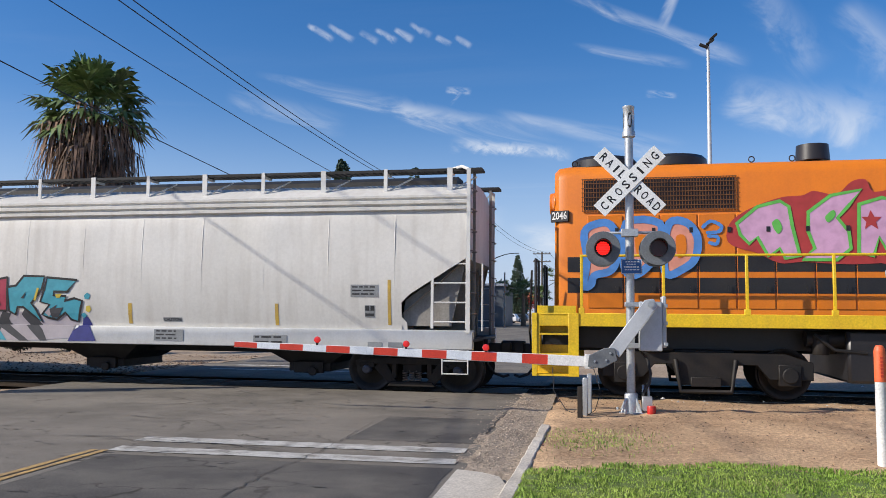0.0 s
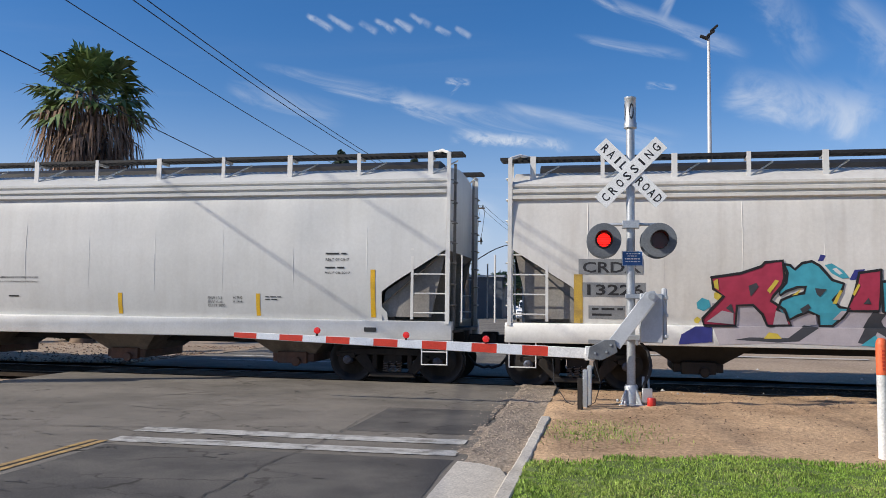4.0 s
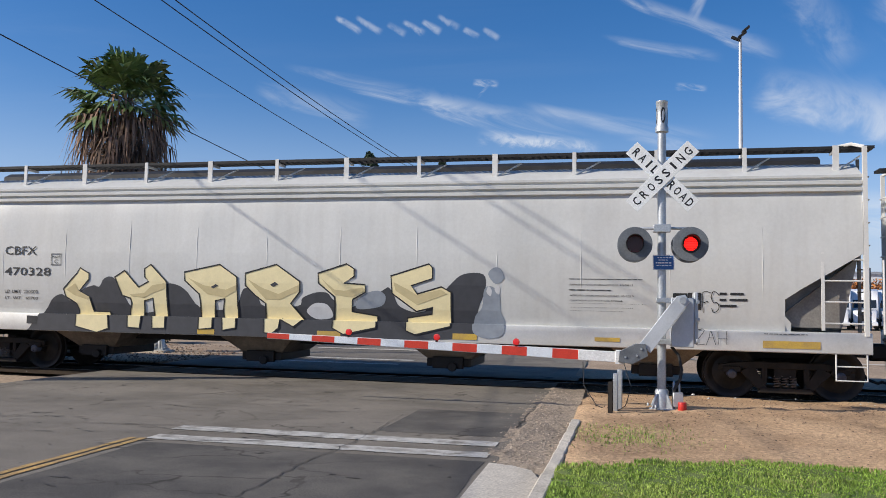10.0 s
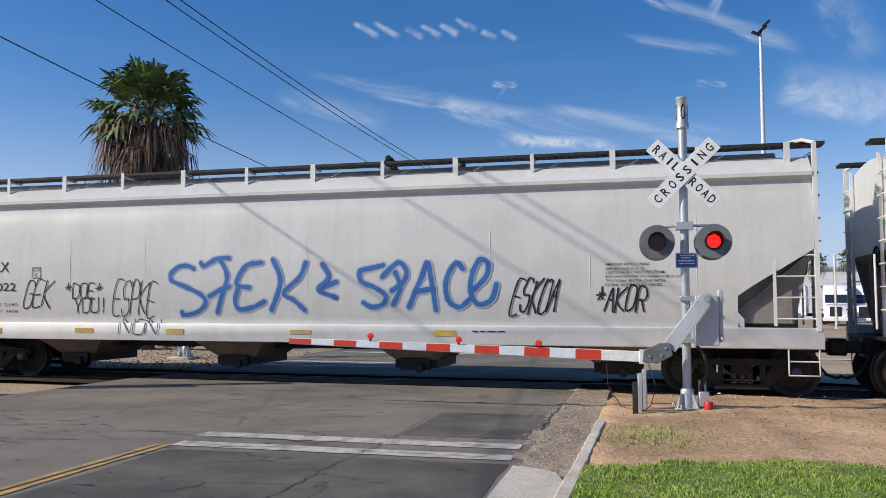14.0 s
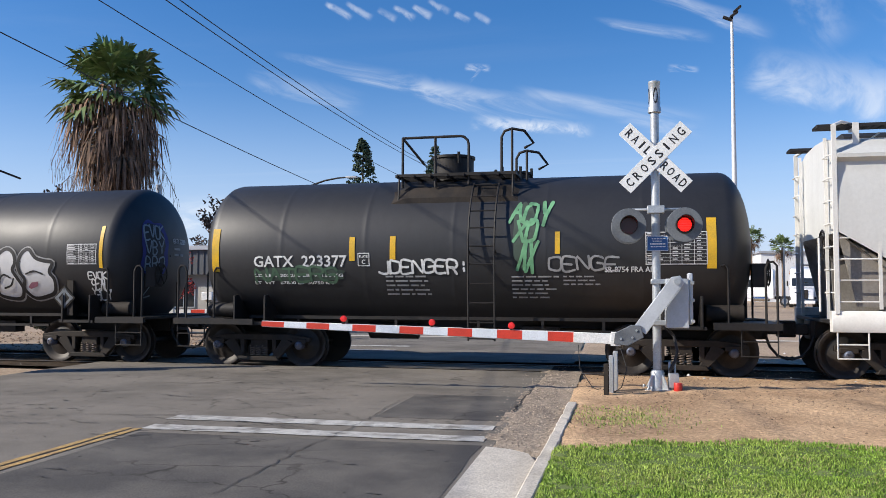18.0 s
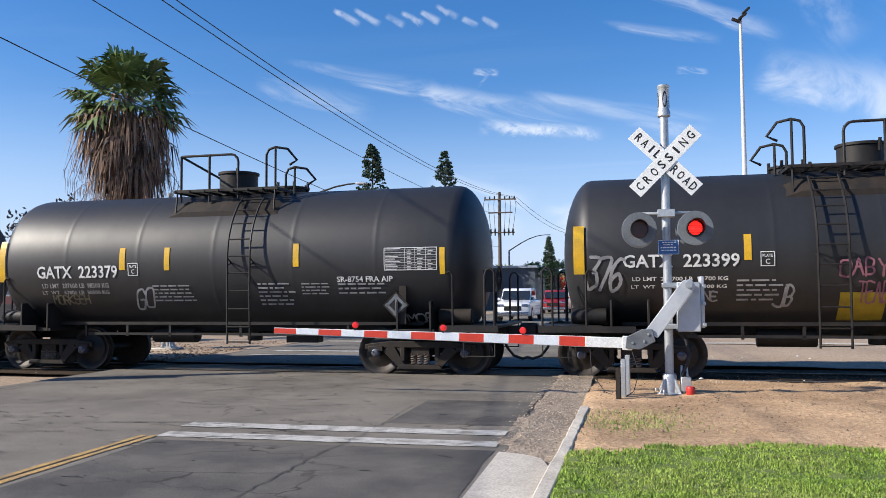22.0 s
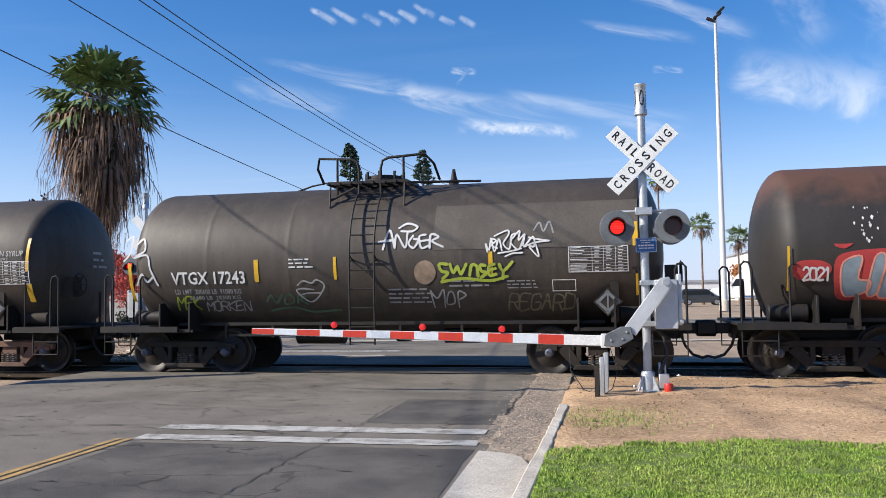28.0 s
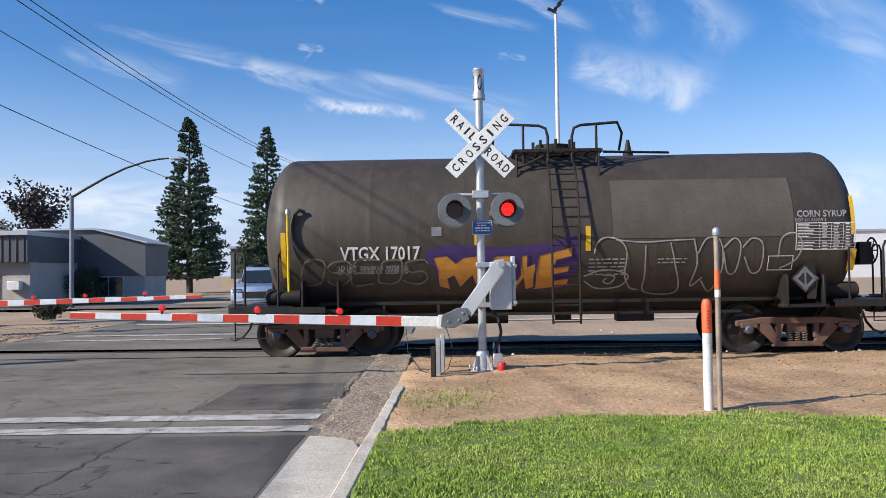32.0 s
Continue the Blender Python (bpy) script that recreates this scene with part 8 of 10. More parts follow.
    s.tube([(0.1, 0.1, 1.0), (0.22, 0.06, 0.9), (0.26, 0.02, 0.7), (0.25, -0.02, 0.55), (0.2, -0.02, 0.42), (0.14, 0.0, 0.3)], 0.022, 8)
    part("cable_conduit", Shape().tube([(0.14, 0.05, 0.95), (0.24, 0.02, 0.82), (0.28, -0.02, 0.62), (0.25, -0.04, 0.48), (0.18, -0.05, 0.36), (0.16, -0.04, 0.2)], 0.022, 8), BLACK_RUBBER, th, "black rubber cable")
    s = Shape()
    s.box((0.22, -0.08, 0.2), (0.14, 0.12, 0.2))
    s.tube([(0.16, -0.02, 0.06), (0.17, -0.02, 0.46)], 0.02, 8)
    s.tube([(0.26, 0.03, 0.1), (0.24, 0.03, 0.48)], 0.018, 8)
    part("junction_box", s, GALV, th, bevel=0.006)
    return th


mast1 = signal_mast(pose(MX, MY, 0.02), "galvanised crossing signal with red lights and crossed white blades on dirt")
s = Shape()
s.box((0, 0, 0), (0.30, 0.006, 0.215))
sg = part("notice_sign", s, SIGN_BLUE, mast1, "small blue notice with white lettering", m=pose(0.02, -0.085, 2.17), bevel=0.002)
s = Shape()
rnd = random.Random(3)
for r, (z, w) in enumerate(((0.07, 0.17), (0.035, 0.14), (-0.005, 0.22), (-0.045, 0.20))):
    x = -w / 2
    while x < w / 2 - 0.01:
        ww = rnd.uniform(0.015, 0.05)
        s.box((x + ww / 2, -0.0045, z), (ww, 0.002, 0.014 if r != 2 else 0.02))
        x += ww + 0.009
part("notice_lettering", s, SIGN_WHITE, sg, smooth=0)
s = Shape()
for e in (-1, 1):
    s.box((0, -0.0042, e * 0.1), (0.29, 0.002, 0.005))
    s.box((e * 0.143, -0.0042, 0), (0.005, 0.002, 0.2))
part("notice_border", s, SIGN_WHITE, sg, smooth=0)
gate_arm("gate_arm", pose(-0.07, 12.45, 0.81, 0, 1.75, 0), "lowered crossing gate arm with red and white bands", 5.47, -1, 13, 0.62)

# counterweights that stand beside the mast, thin loose wires, red can
for i, (x, y, h, w) in enumerate(((-0.25, 11.92, 0.50, 0.09), (-0.18, 12.15, 0.60, 0.07), (-0.12, 12.42, 0.64, 0.07))):
    s = Shape()
    s.box((0, 0, h / 2), (0.012, 0.10, h))
    s.box((0.03, 0.045, h / 2), (0.05, 0.012, h))
    s.box((0.03, -0.045, h / 2), (0.05, 0.012, h))
    solid("channel_post", s, GALV if i else TRUCK_STEEL, "short galvanised channel post set in the dirt", "post", "channel posts", bevel=0.003, m=pose(x, y, 0.0, 0, 0, -6))
s = Shape()
s.lathe([(0.0, 0.0), (0.055, 0.0), (0.06, 0.01), (0.06, 0.135), (0.055, 0.145), (0.0, 0.145)], 20)
solid("red_can", s, RED_PLASTIC, "small red can standing on the concrete footing", "can", m=pose(MX + 0.27, MY - 0.22, 0.055))
for k, pts in enumerate((((-0.62, 12.43, 0.72), (-0.6, 12.3, 0.4), (-0.42, 12.2, 0.14), (-0.2, 12.15, 0.06)), ((-0.05, 12.45, 0.76), (0.06, 12.3, 0.4), (-0.02, 12.2, 0.15), (-0.15, 12.1, 0.07)))):
    s = Shape()
    s.tube([tuple(v) for v in [Vector(p) for p in pts]], 0.006, 5)
    solid("loose_wire", s, BLACK_RUBBER, "thin wire dangling from the gate arm to the ground", "wire", "loose wires")

# the far signal and its arm
signal_mast(pose(-13.1, 22.0, 0.02, 0, 0, 180), "galvanised crossing signal seen from behind across the tracks", near=False)
gate_arm("gate_arm", pose(-12.45, 21.7, 0.87, 0, -1.2, 0), "lowered striped gate arm across the far lane", 6.1, 1, 13, 0.62)

# ---- kerb, paint and litter beside the near lane ----
def strip(name, x0, x1, y0, y1, z, mat, label, cat="", rag=0.0, n=40, along="x", kind="structure", seed=1):
    """A worn painted band on the road with ragged edges."""
    rnd = random.Random(seed)
    s = Shape()
    if along == "x":
        a = [(x0 + (x1 - x0) * i / n, y0 + rnd.uniform(-rag, rag)) for i in range(n + 1)]
        b = [(x0 + (x1 - x0) * i / n, y1 + rnd.uniform(-rag, rag)) for i in range(n + 1)]
    else:
        a = [(x0 + rnd.uniform(-rag, rag), y0 + (y1 - y0) * i / n) for i in range(n + 1)]
        b = [(x1 + rnd.uniform(-rag, rag), y0 + (y1 - y0) * i / n) for i in range(n + 1)]
    m = 1 if abs(x1 - x0) < 1 or abs(y1 - y0) < 1 else 14
    rows = [[(p[0] + (q[0] - p[0]) * j / m, p[1] + (q[1] - p[1]) * j / m) for p, q in zip(a, b)] for j in range(m + 1)]
    s.add([(x, y, road_z(x, y) + z) for row in rows for x, y in row], [(j * (n + 1) + i, j * (n + 1) + i + 1, (j + 1) * (n + 1) + i + 1, (j + 1) * (n + 1) + i) for j in range(m) for i in range(n)])
    return solid(name, s, mat, label, cat, kind=kind, smooth=0)


strip("stop_line", -5.2, -1.41, 9.08, 9.40, 0.007, ROAD_WHITE, "worn white stop line on grey asphalt", rag=0.012)
strip("stop_line", -5.12, -1.40, 8.42, 8.72, 0.007, ROAD_WHITE, "worn white stop line on grey asphalt", rag=0.012, seed=2)
strip("centre_line", -5.19, -5.11, -25, 8.45, 0.007, ROAD_YELLOW, "faded yellow centre line", rag=0.008, along="y", n=120)
strip("centre_line", -5.31, -5.23, -25, 8.45, 0.007, ROAD_YELLOW, "faded yellow centre line", rag=0.008, along="y", n=120, seed=4)
strip("road_patch", -5.0, -1.40, -25, 8.25, 0.003, ASPHALT_NEW, "smoother dark strip of asphalt", rag=0.02, along="y", n=60)
strip("road_patch", -2.9, -1.36, 9.75, 11.9, 0.003, ASPHALT_NEW, "dark rectangular asphalt patch", rag=0.02)
strip("far_stop_line", -9.6, -5.4, 21.4, 21.8, 0.010, ROAD_WHITE, "white stop line across the far lane", rag=0.01)
strip("far_stop_line", -9.6, -5.4, 19.9, 20.2, 0.010, ROAD_WHITE, "white stop line across the far lane", rag=0.01, seed=6)
strip("far_road_line", -9.8, 8.0, 26.0, 26.5, 0.012, CONCRETE, "pale concrete strip across the far road", rag=0.03, seed=7)


def crack(pts, w, seed):
    rnd = random.Random(seed)
    line = []
    for (ax, ay), (bx, by) in zip(pts, pts[1:]):
        n = max(2, int(math.hypot(bx - ax, by - ay) / 0.12))
        for i in range(n):
            t = i / n
            line.append(Vector((ax + (bx - ax) * t + rnd.uniform(-0.025, 0.025), ay + (by - ay) * t + rnd.uniform(-0.02, 0.02))))
    p, f = [], []
    for i, v in enumerate(line):
        d = line[min(i + 1, len(line) - 1)] - line[max(i - 1, 0)]
        q = Vector((-d.y, d.x)).normalized() * w * rnd.uniform(0.25, 0.7)
        p += [(v.x + q.x, v.y + q.y, road_z(v.x, v.y) + 0.010), (v.x - q.x, v.y - q.y, road_z(v.x, v.y) + 0.010)]
    f = [(2 * i, 2 * i + 1, 2 * i + 3, 2 * i + 2) for i in range(len(line) - 1)]
    solid("road_crack", Shape().add(p, f), RUBBER_SEAM, "black crack in the asphalt", kind="structure", smooth=0)


crack([(-3.02, 6.0), (-3.0, 7.7), (-2.94, 8.84), (-2.93, 9.84), (-3.0, 11.38)], 0.010, 1)
crack([(-2.76, 11.38), (-2.18, 12.04), (-1.2, 12.05)], 0.012, 2)
crack([(-1.34, 10.5), (-1.36, 11.9), (-1.3, 13.4)], 0.022, 3)
rc = random.Random(11)
for k in range(60):
    x, y = rc.uniform(-9.8, -4.0), rc.uniform(7.8, 15.2)
    a = rc.uniform(-0.35, 0.5)
    ln = rc.uniform(0.2, 1.5) ** 1.3
    crack([(x, y), (x + ln * math.cos(a) * 0.5, y + ln * math.sin(a) * 0.5 + rc.uniform(-0.1, 0.1)), (x + ln * math.cos(a), y + ln * math.sin(a))], 0.014, 20 + k)

def pits():
    """Pits and short breaks in the old asphalt, as one object."""
    rnd = random.Random(21)
    v, f = [], []
    for _ in range(1100):
        x, y = rnd.uniform(-10.5, -4.4) if rnd.random() < 0.75 else rnd.uniform(-5, -1.5), rnd.uniform(6.2, 15.2)
        if noise.noise(Vector((x * 0.5, y * 0.8, 2.0))) < rnd.uniform(-0.35, 0.25):
            continue
        ln, w, a = 0.012 + 0.10 * rnd.random() ** 3, rnd.uniform(0.004, 0.018), rnd.uniform(-0.6, 0.9)
        k = len(v)
        c, s_ = math.cos(a), math.sin(a)
        for u, q in ((-1, 0.1), (-0.3, -0.9), (0.6, -0.6), (1, 0.2), (0.4, 1.0), (-0.5, 0.7)):
            px, py = x + u * ln * c - q * w * s_ * rnd.uniform(0.6, 1.3), y + u * ln * s_ + q * w * c * rnd.uniform(0.6, 1.3)
            v.append((px, py, road_z(px, py) + 0.006))
        f.append(tuple(range(k, k + 6)))
    me = bpy.data.meshes.new("road_pits")
    me.from_pydata(v, [], f)
    me.materials.append(RUBBER_SEAM)
    tagged(new("road_pits", me), "dark pits and breaks in the old asphalt", kind="stuff")


pits()


def kerb_x(y):
    return -0.79 + 0.023 * (y - 7.5)


def kerb(name, ya, yb, n, chip, label, seed):
    """A low concrete kerb, rounded on top, its edges chipped by up to chip metres."""
    rk = random.Random(seed)
    rings = []
    for i in range(n + 1):
        y = ya + (yb - ya) * i / n
        x = kerb_x(y)
        c = [rk.uniform(0, chip) for _ in range(4)]
        rings.append([(x - 0.02, y, -0.1), (x + 0.14, y, -0.1), (x + 0.125 - c[0], y, 0.092 - c[1]), (x + 0.115 - c[0], y, 0.098 - c[1]), (x + 0.012 + c[2], y, 0.098 - c[3]), (x + c[2], y, 0.088 - c[3])])
    solid(name, Shape().loft(rings), CONCRETE, label, kind="structure", smooth=0)


kerb("kerb", -20, 7.48, 30, 0.004, "pale concrete kerb between road and lawn", 5)
kerb("broken_kerb", 7.49, 11.0, 26, 0.014, "chipped older stretch of concrete kerb", 6)
s = Shape()
s.prism([(-1.43, -20), (-1.42, -20), (-0.81, 2.0), (-0.80, 7.5), (-0.90, 7.85), (-1.09, 8.02), (-1.33, 8.1)], -0.05, 0.04, "z")
solid("gutter", s, CONCRETE, "pale concrete gutter pan ending in a rounded corner", kind="structure", bevel=0.006)
solid("road_shoulder", sheet(-1.42, -0.68, 7.2, 15.6, 20, 120, lambda x, y: 0.028 + wavy(x, y, 0.03, 2.0, 5.0) - 0.02 * (x < -1.3) - 0.03 * (y < 8.0)), SHOULDER, "gravelly dirt shoulder between asphalt and kerb", kind="structure")


def stones(name, n, region, size, mat, label, seed):
    """Loose stones scattered over a region, as one object."""
    rnd = random.Random(seed)
    v, f = [], []
    for _ in range(n):
        x, y, z = region(rnd)
        r = size * rnd.uniform(0.3, 1.0) ** 2
        k = len(v)
        a0 = rnd.uniform(0, 6.28)
        for (dx, dy, dz) in ((1, 0, 0.1), (-0.2, 0.9, 0), (-0.9, -0.3, 0.1), (0.1, -0.9, 0.05), (0.1, 0.0, 0.75)):
            c, s_ = math.cos(a0), math.sin(a0)
            v.append((x + r * (dx * c - dy * s_) * rnd.uniform(0.7, 1.2), y + r * (dx * s_ + dy * c) * rnd.uniform(0.7, 1.2), z + r * dz - 0.002))
        f += [(k, k + 1, k + 4), (k + 1, k + 2, k + 4), (k + 2, k + 3, k + 4), (k + 3, k, k + 4)]
    me = bpy.data.meshes.new(name)
    me.from_pydata(v, [], f)
    me.materials.append(mat)
    tagged(new(name, me), label, kind="stuff")


GRAVEL = surf("mixed gravel", (0.36, 0.29, 0.22), (0.24, 0.19, 0.15), 6, 40, 0.9, bump=0.2, island=0.45)
LEAF_LITTER = surf("fallen leaves and grit", (0.24, 0.15, 0.09), (0.12, 0.08, 0.055), 6, 40, 0.9, bump=0.2, island=0.6)
stones("gravel", 2000, lambda r: (lambda x, y: (x, y, 0.03 + wavy(x, y, 0.03, 2.0, 5.0)))(min(r.gauss(-1.1, 0.2), -0.75), r.uniform(8.1, 15.2)), 0.019, GRAVEL, "loose gravel along the road's edge", 3)
stones("verge_stones", 4200, lambda r: (lambda x, y: (x, y, verge_z(x, y)))(r.uniform(-0.6, 9), 8.6 + 6.6 * r.random() ** 0.6), 0.022, LEAF_LITTER, "small stones and clods on the dirt verge", 4)
stones("track_ballast", 5000, lambda r: (r.uniform(-1.2, 12), r.choice((r.uniform(14.7, 15.7), r.uniform(15.9, 18.0))), -0.03), 0.024, LEAF_LITTER, "broken stone along the track", 5)
stones("far_litter", 4200, lambda r: (-10.7 - 18 * r.random() ** 1.6, 17.9 + 8 * r.random() ** 1.5, 0.015), 0.055, LEAF_LITTER, "stones and litter on the far dirt bank", 6)
TRASH = surf("pale litter", (0.62, 0.60, 0.56), (0.45, 0.42, 0.38), 3, 30, 0.7, island=0.3)
stones("litter", 90, lambda r: (lambda x, y: (x, y, 0.03))(r.choice((r.uniform(-26, -10.8), r.uniform(1, 8))), r.choice((r.uniform(18, 22), r.uniform(14.6, 15.3)))), 0.045, TRASH, "scraps of pale litter on the dirt", 8)


# ---- lawn ----
def lawn_edge(x):
    base = float(np.interp(x, (-0.9, -0.72, 0.2, 1.08, 2.78, 4.0, 12), (6.3, 7.75, 8.15, 8.35, 8.55, 8.2, 8.0)))
    return base + 0.12 * noise.noise(Vector((x * 1.1, 2.0, 0))) + 0.06 * noise.noise(Vector((x * 4.1, 5.0, 0)))


def lawn_z(x, y):
    return verge_z(x, y) + 0.03


nx, ny = 160, 60
vs, fs = [], []
for j in range(ny + 1):
    for i in range(nx + 1):
        x = -0.70 + 12.7 * i / nx
        y = -12 + (lawn_edge(x) + 12) * (j / ny) ** 0.6
        vs.append((x, y, lawn_z(x, y) - 0.025 * (j == ny)))
for j in range(ny):
    for i in range(nx):
        a = j * (nx + 1) + i
        fs.append((a, a + 1, a + nx + 2, a + nx + 1))
solid("lawn", Shape().add(vs, fs), LAWN_SOIL, "mown green lawn behind the kerb", kind="structure")


def blades(name, n, place, height, mat, label, seed, lean=0.6, width=0.0045):
    rnd = np.random.RandomState(seed)
    v, f = [], []
    for _ in range(n):
        x, y, z, k = place(rnd)
        h = height * k * rnd.uniform(0.55, 1.15)
        a = rnd.uniform(0, 6.283)
        b = rnd.uniform(0, 6.283)
        l = lean * h * rnd.uniform(0.2, 1.0)
        w = width * rnd.uniform(0.6, 1.3)
        i = len(v)
        cx, cy = w * math.cos(a), w * math.sin(a)
        mx, my = x + 0.35 * l * math.cos(b), y + 0.35 * l * math.sin(b)
        v += [(x - cx, y - cy, z), (x + cx, y + cy, z), (mx + cx * 0.8, my + cy * 0.8, z + h * 0.6), (mx - cx * 0.8, my - cy * 0.8, z + h * 0.6), (x + l * math.cos(b), y + l * math.sin(b), z + h)]
        f += [(i, i + 1, i + 2, i + 3), (i + 3, i + 2, i + 4)]
    me = bpy.data.meshes.new(name)
    me.from_pydata(v, [], f)
    me.materials.append(mat)
    tagged(new(name, me), label, kind="stuff")


def on_lawn(r):
    while True:
        x = r.uniform(-0.68, 6.2)
        y = 8.75 - 3.6 * r.uniform(0, 1) ** 0.8
        if y < lawn_edge(x) + r.uniform(-0.05, 0.06):
            break
    tuft = 0.75 + 0.7 * max(0, noise.noise(Vector((x * 2.3, y * 2.3, 1.0)))) + (0.5 if y > lawn_edge(x) - 0.12 else 0)
    return x, y, lawn_z(x, y) - 0.004, tuft


def on_lawn_dry(r):
    while True:
        x, y, z, t = on_lawn(r)
        if noise.noise(Vector((x * 1.3, y * 1.3, 9.0))) > 0.12 or r.uniform() < 0.1:
            return x, y, z, t * 0.8


blades("grass", 130000, on_lawn, 0.028, GRASS, "short green grass of the lawn", 1)
blades("dry_grass", 20000, on_lawn_dry, 0.028, GRASS_DRY, "yellowed grass among the lawn", 2)


def on_weeds(r):
    while True:
        x, y = r.normal(-0.05, 0.34), r.normal(9.95, 0.45)
        if r.uniform() < 0.06:
            x, y = r.uniform(4.0, 6.8), r.normal(9.6, 0.12)
        if x > -0.6:
            return x, y, verge_z(x, y) - 0.005, 1.0


blades("weeds", 900, on_weeds, 0.038, GRASS_DRY, "sparse weeds on the dirt", 3, lean=0.7)
blades("green_weeds", 550, on_weeds, 0.036, GRASS, "green weeds on the dirt", 4, lean=0.7)

# ---- posts at the lawn's edge ----
b = thing("bollard", pose(2.62, 8.88, 0.02), "white plastic bollard with an orange cap in the dirt", "bollard")
part("shaft", Shape().lathe([(0.048, -0.05), (0.048, 0.86)], 24, caps=True), POST_WHITE, b, "white plastic shaft")
part("cap", Shape().lathe([(0.051, 0.855), (0.051, 1.14), (0.045, 1.175), (0.03, 1.198), (0.0, 1.205)], 24), ORANGE_CAP, b, "orange reflective sleeve")
part("cap_lettering", Shape().add([(p[0], p[1], p[2]) for k in range(6) for p in ((-0.012, -0.0525, 0.9 + 0.034 * k), (0.014, -0.0525, 0.9 + 0.034 * k), (0.014, -0.0525, 0.922 + 0.034 * k), (-0.012, -0.0525, 0.922 + 0.034 * k))], [(4 * k, 4 * k + 1, 4 * k + 2, 4 * k + 3) for k in range(6)]), ARM_RED, b, smooth=0)
p = thing("marker_post", pose(2.72, 8.83, 0.02), "rusting steel marker post with a loose cap", "post")
part("pipe", Shape().lathe([(0.028, -0.05), (0.028, 1.86)], 18, caps=True), POST_STEEL, p, "rusting galvanised pipe")
part("knob", Shape().lathe([(0.0, 1.84), (0.035, 1.85), (0.042, 1.88), (0.038, 1.91), (0.02, 1.93), (0.0, 1.93)], 16), GALV, p, "dented round cap")
part("band", Shape().lathe([(0.0295, 1.30), (0.0295, 1.50)], 18), ORANGE_CAP, p, "orange warning band")
part("band", Shape().lathe([(0.0295, 1.22), (0.0295, 1.295)], 18), POST_WHITE, p, "white band")

# ---- plants ----
def fan_leaf(s, base, d, up, size, rnd, n=17, droop=0.25, wide=0.055, stem=0.75):
    """A palm's fan: folded leaflets spread round the leaf's stem, their tips hanging."""
    d = Vector(d).normalized()
    side = d.cross(Vector(up)).normalized()
    nrm = side.cross(d).normalized()
    c = Vector(base) + d * size * stem
    for k in range(n):
        a = radians(-110 + 220 * k / (n - 1))
        v = (d * math.cos(a) + side * math.sin(a)).normalized()
        ln = size * 0.62 * (0.75 + 0.25 * math.cos(a)) * rnd.uniform(0.85, 1.1)
        q = v.cross(nrm).normalized() * size * wide
        mid = c + v * ln * 0.6 + nrm * rnd.uniform(-0.05, 0.05) * size
        tip = c + v * ln + Vector((0, 0, -droop * ln * rnd.uniform(0.4, 1.4)))
        k0 = len(s.v)
        s.v += [tuple(c), tuple(mid + q), tuple(tip), tuple(mid - q)]
        s.f.append((k0, k0 + 1, k0 + 2, k0 + 3))
    k0 = len(s.v)
    e = side * 0.022
    s.v += [tuple(Vector(base) - e), tuple(Vector(base) + e), tuple(c + e), tuple(c - e)]
    s.f.append((k0, k0 + 1, k0 + 2, k0 + 3))


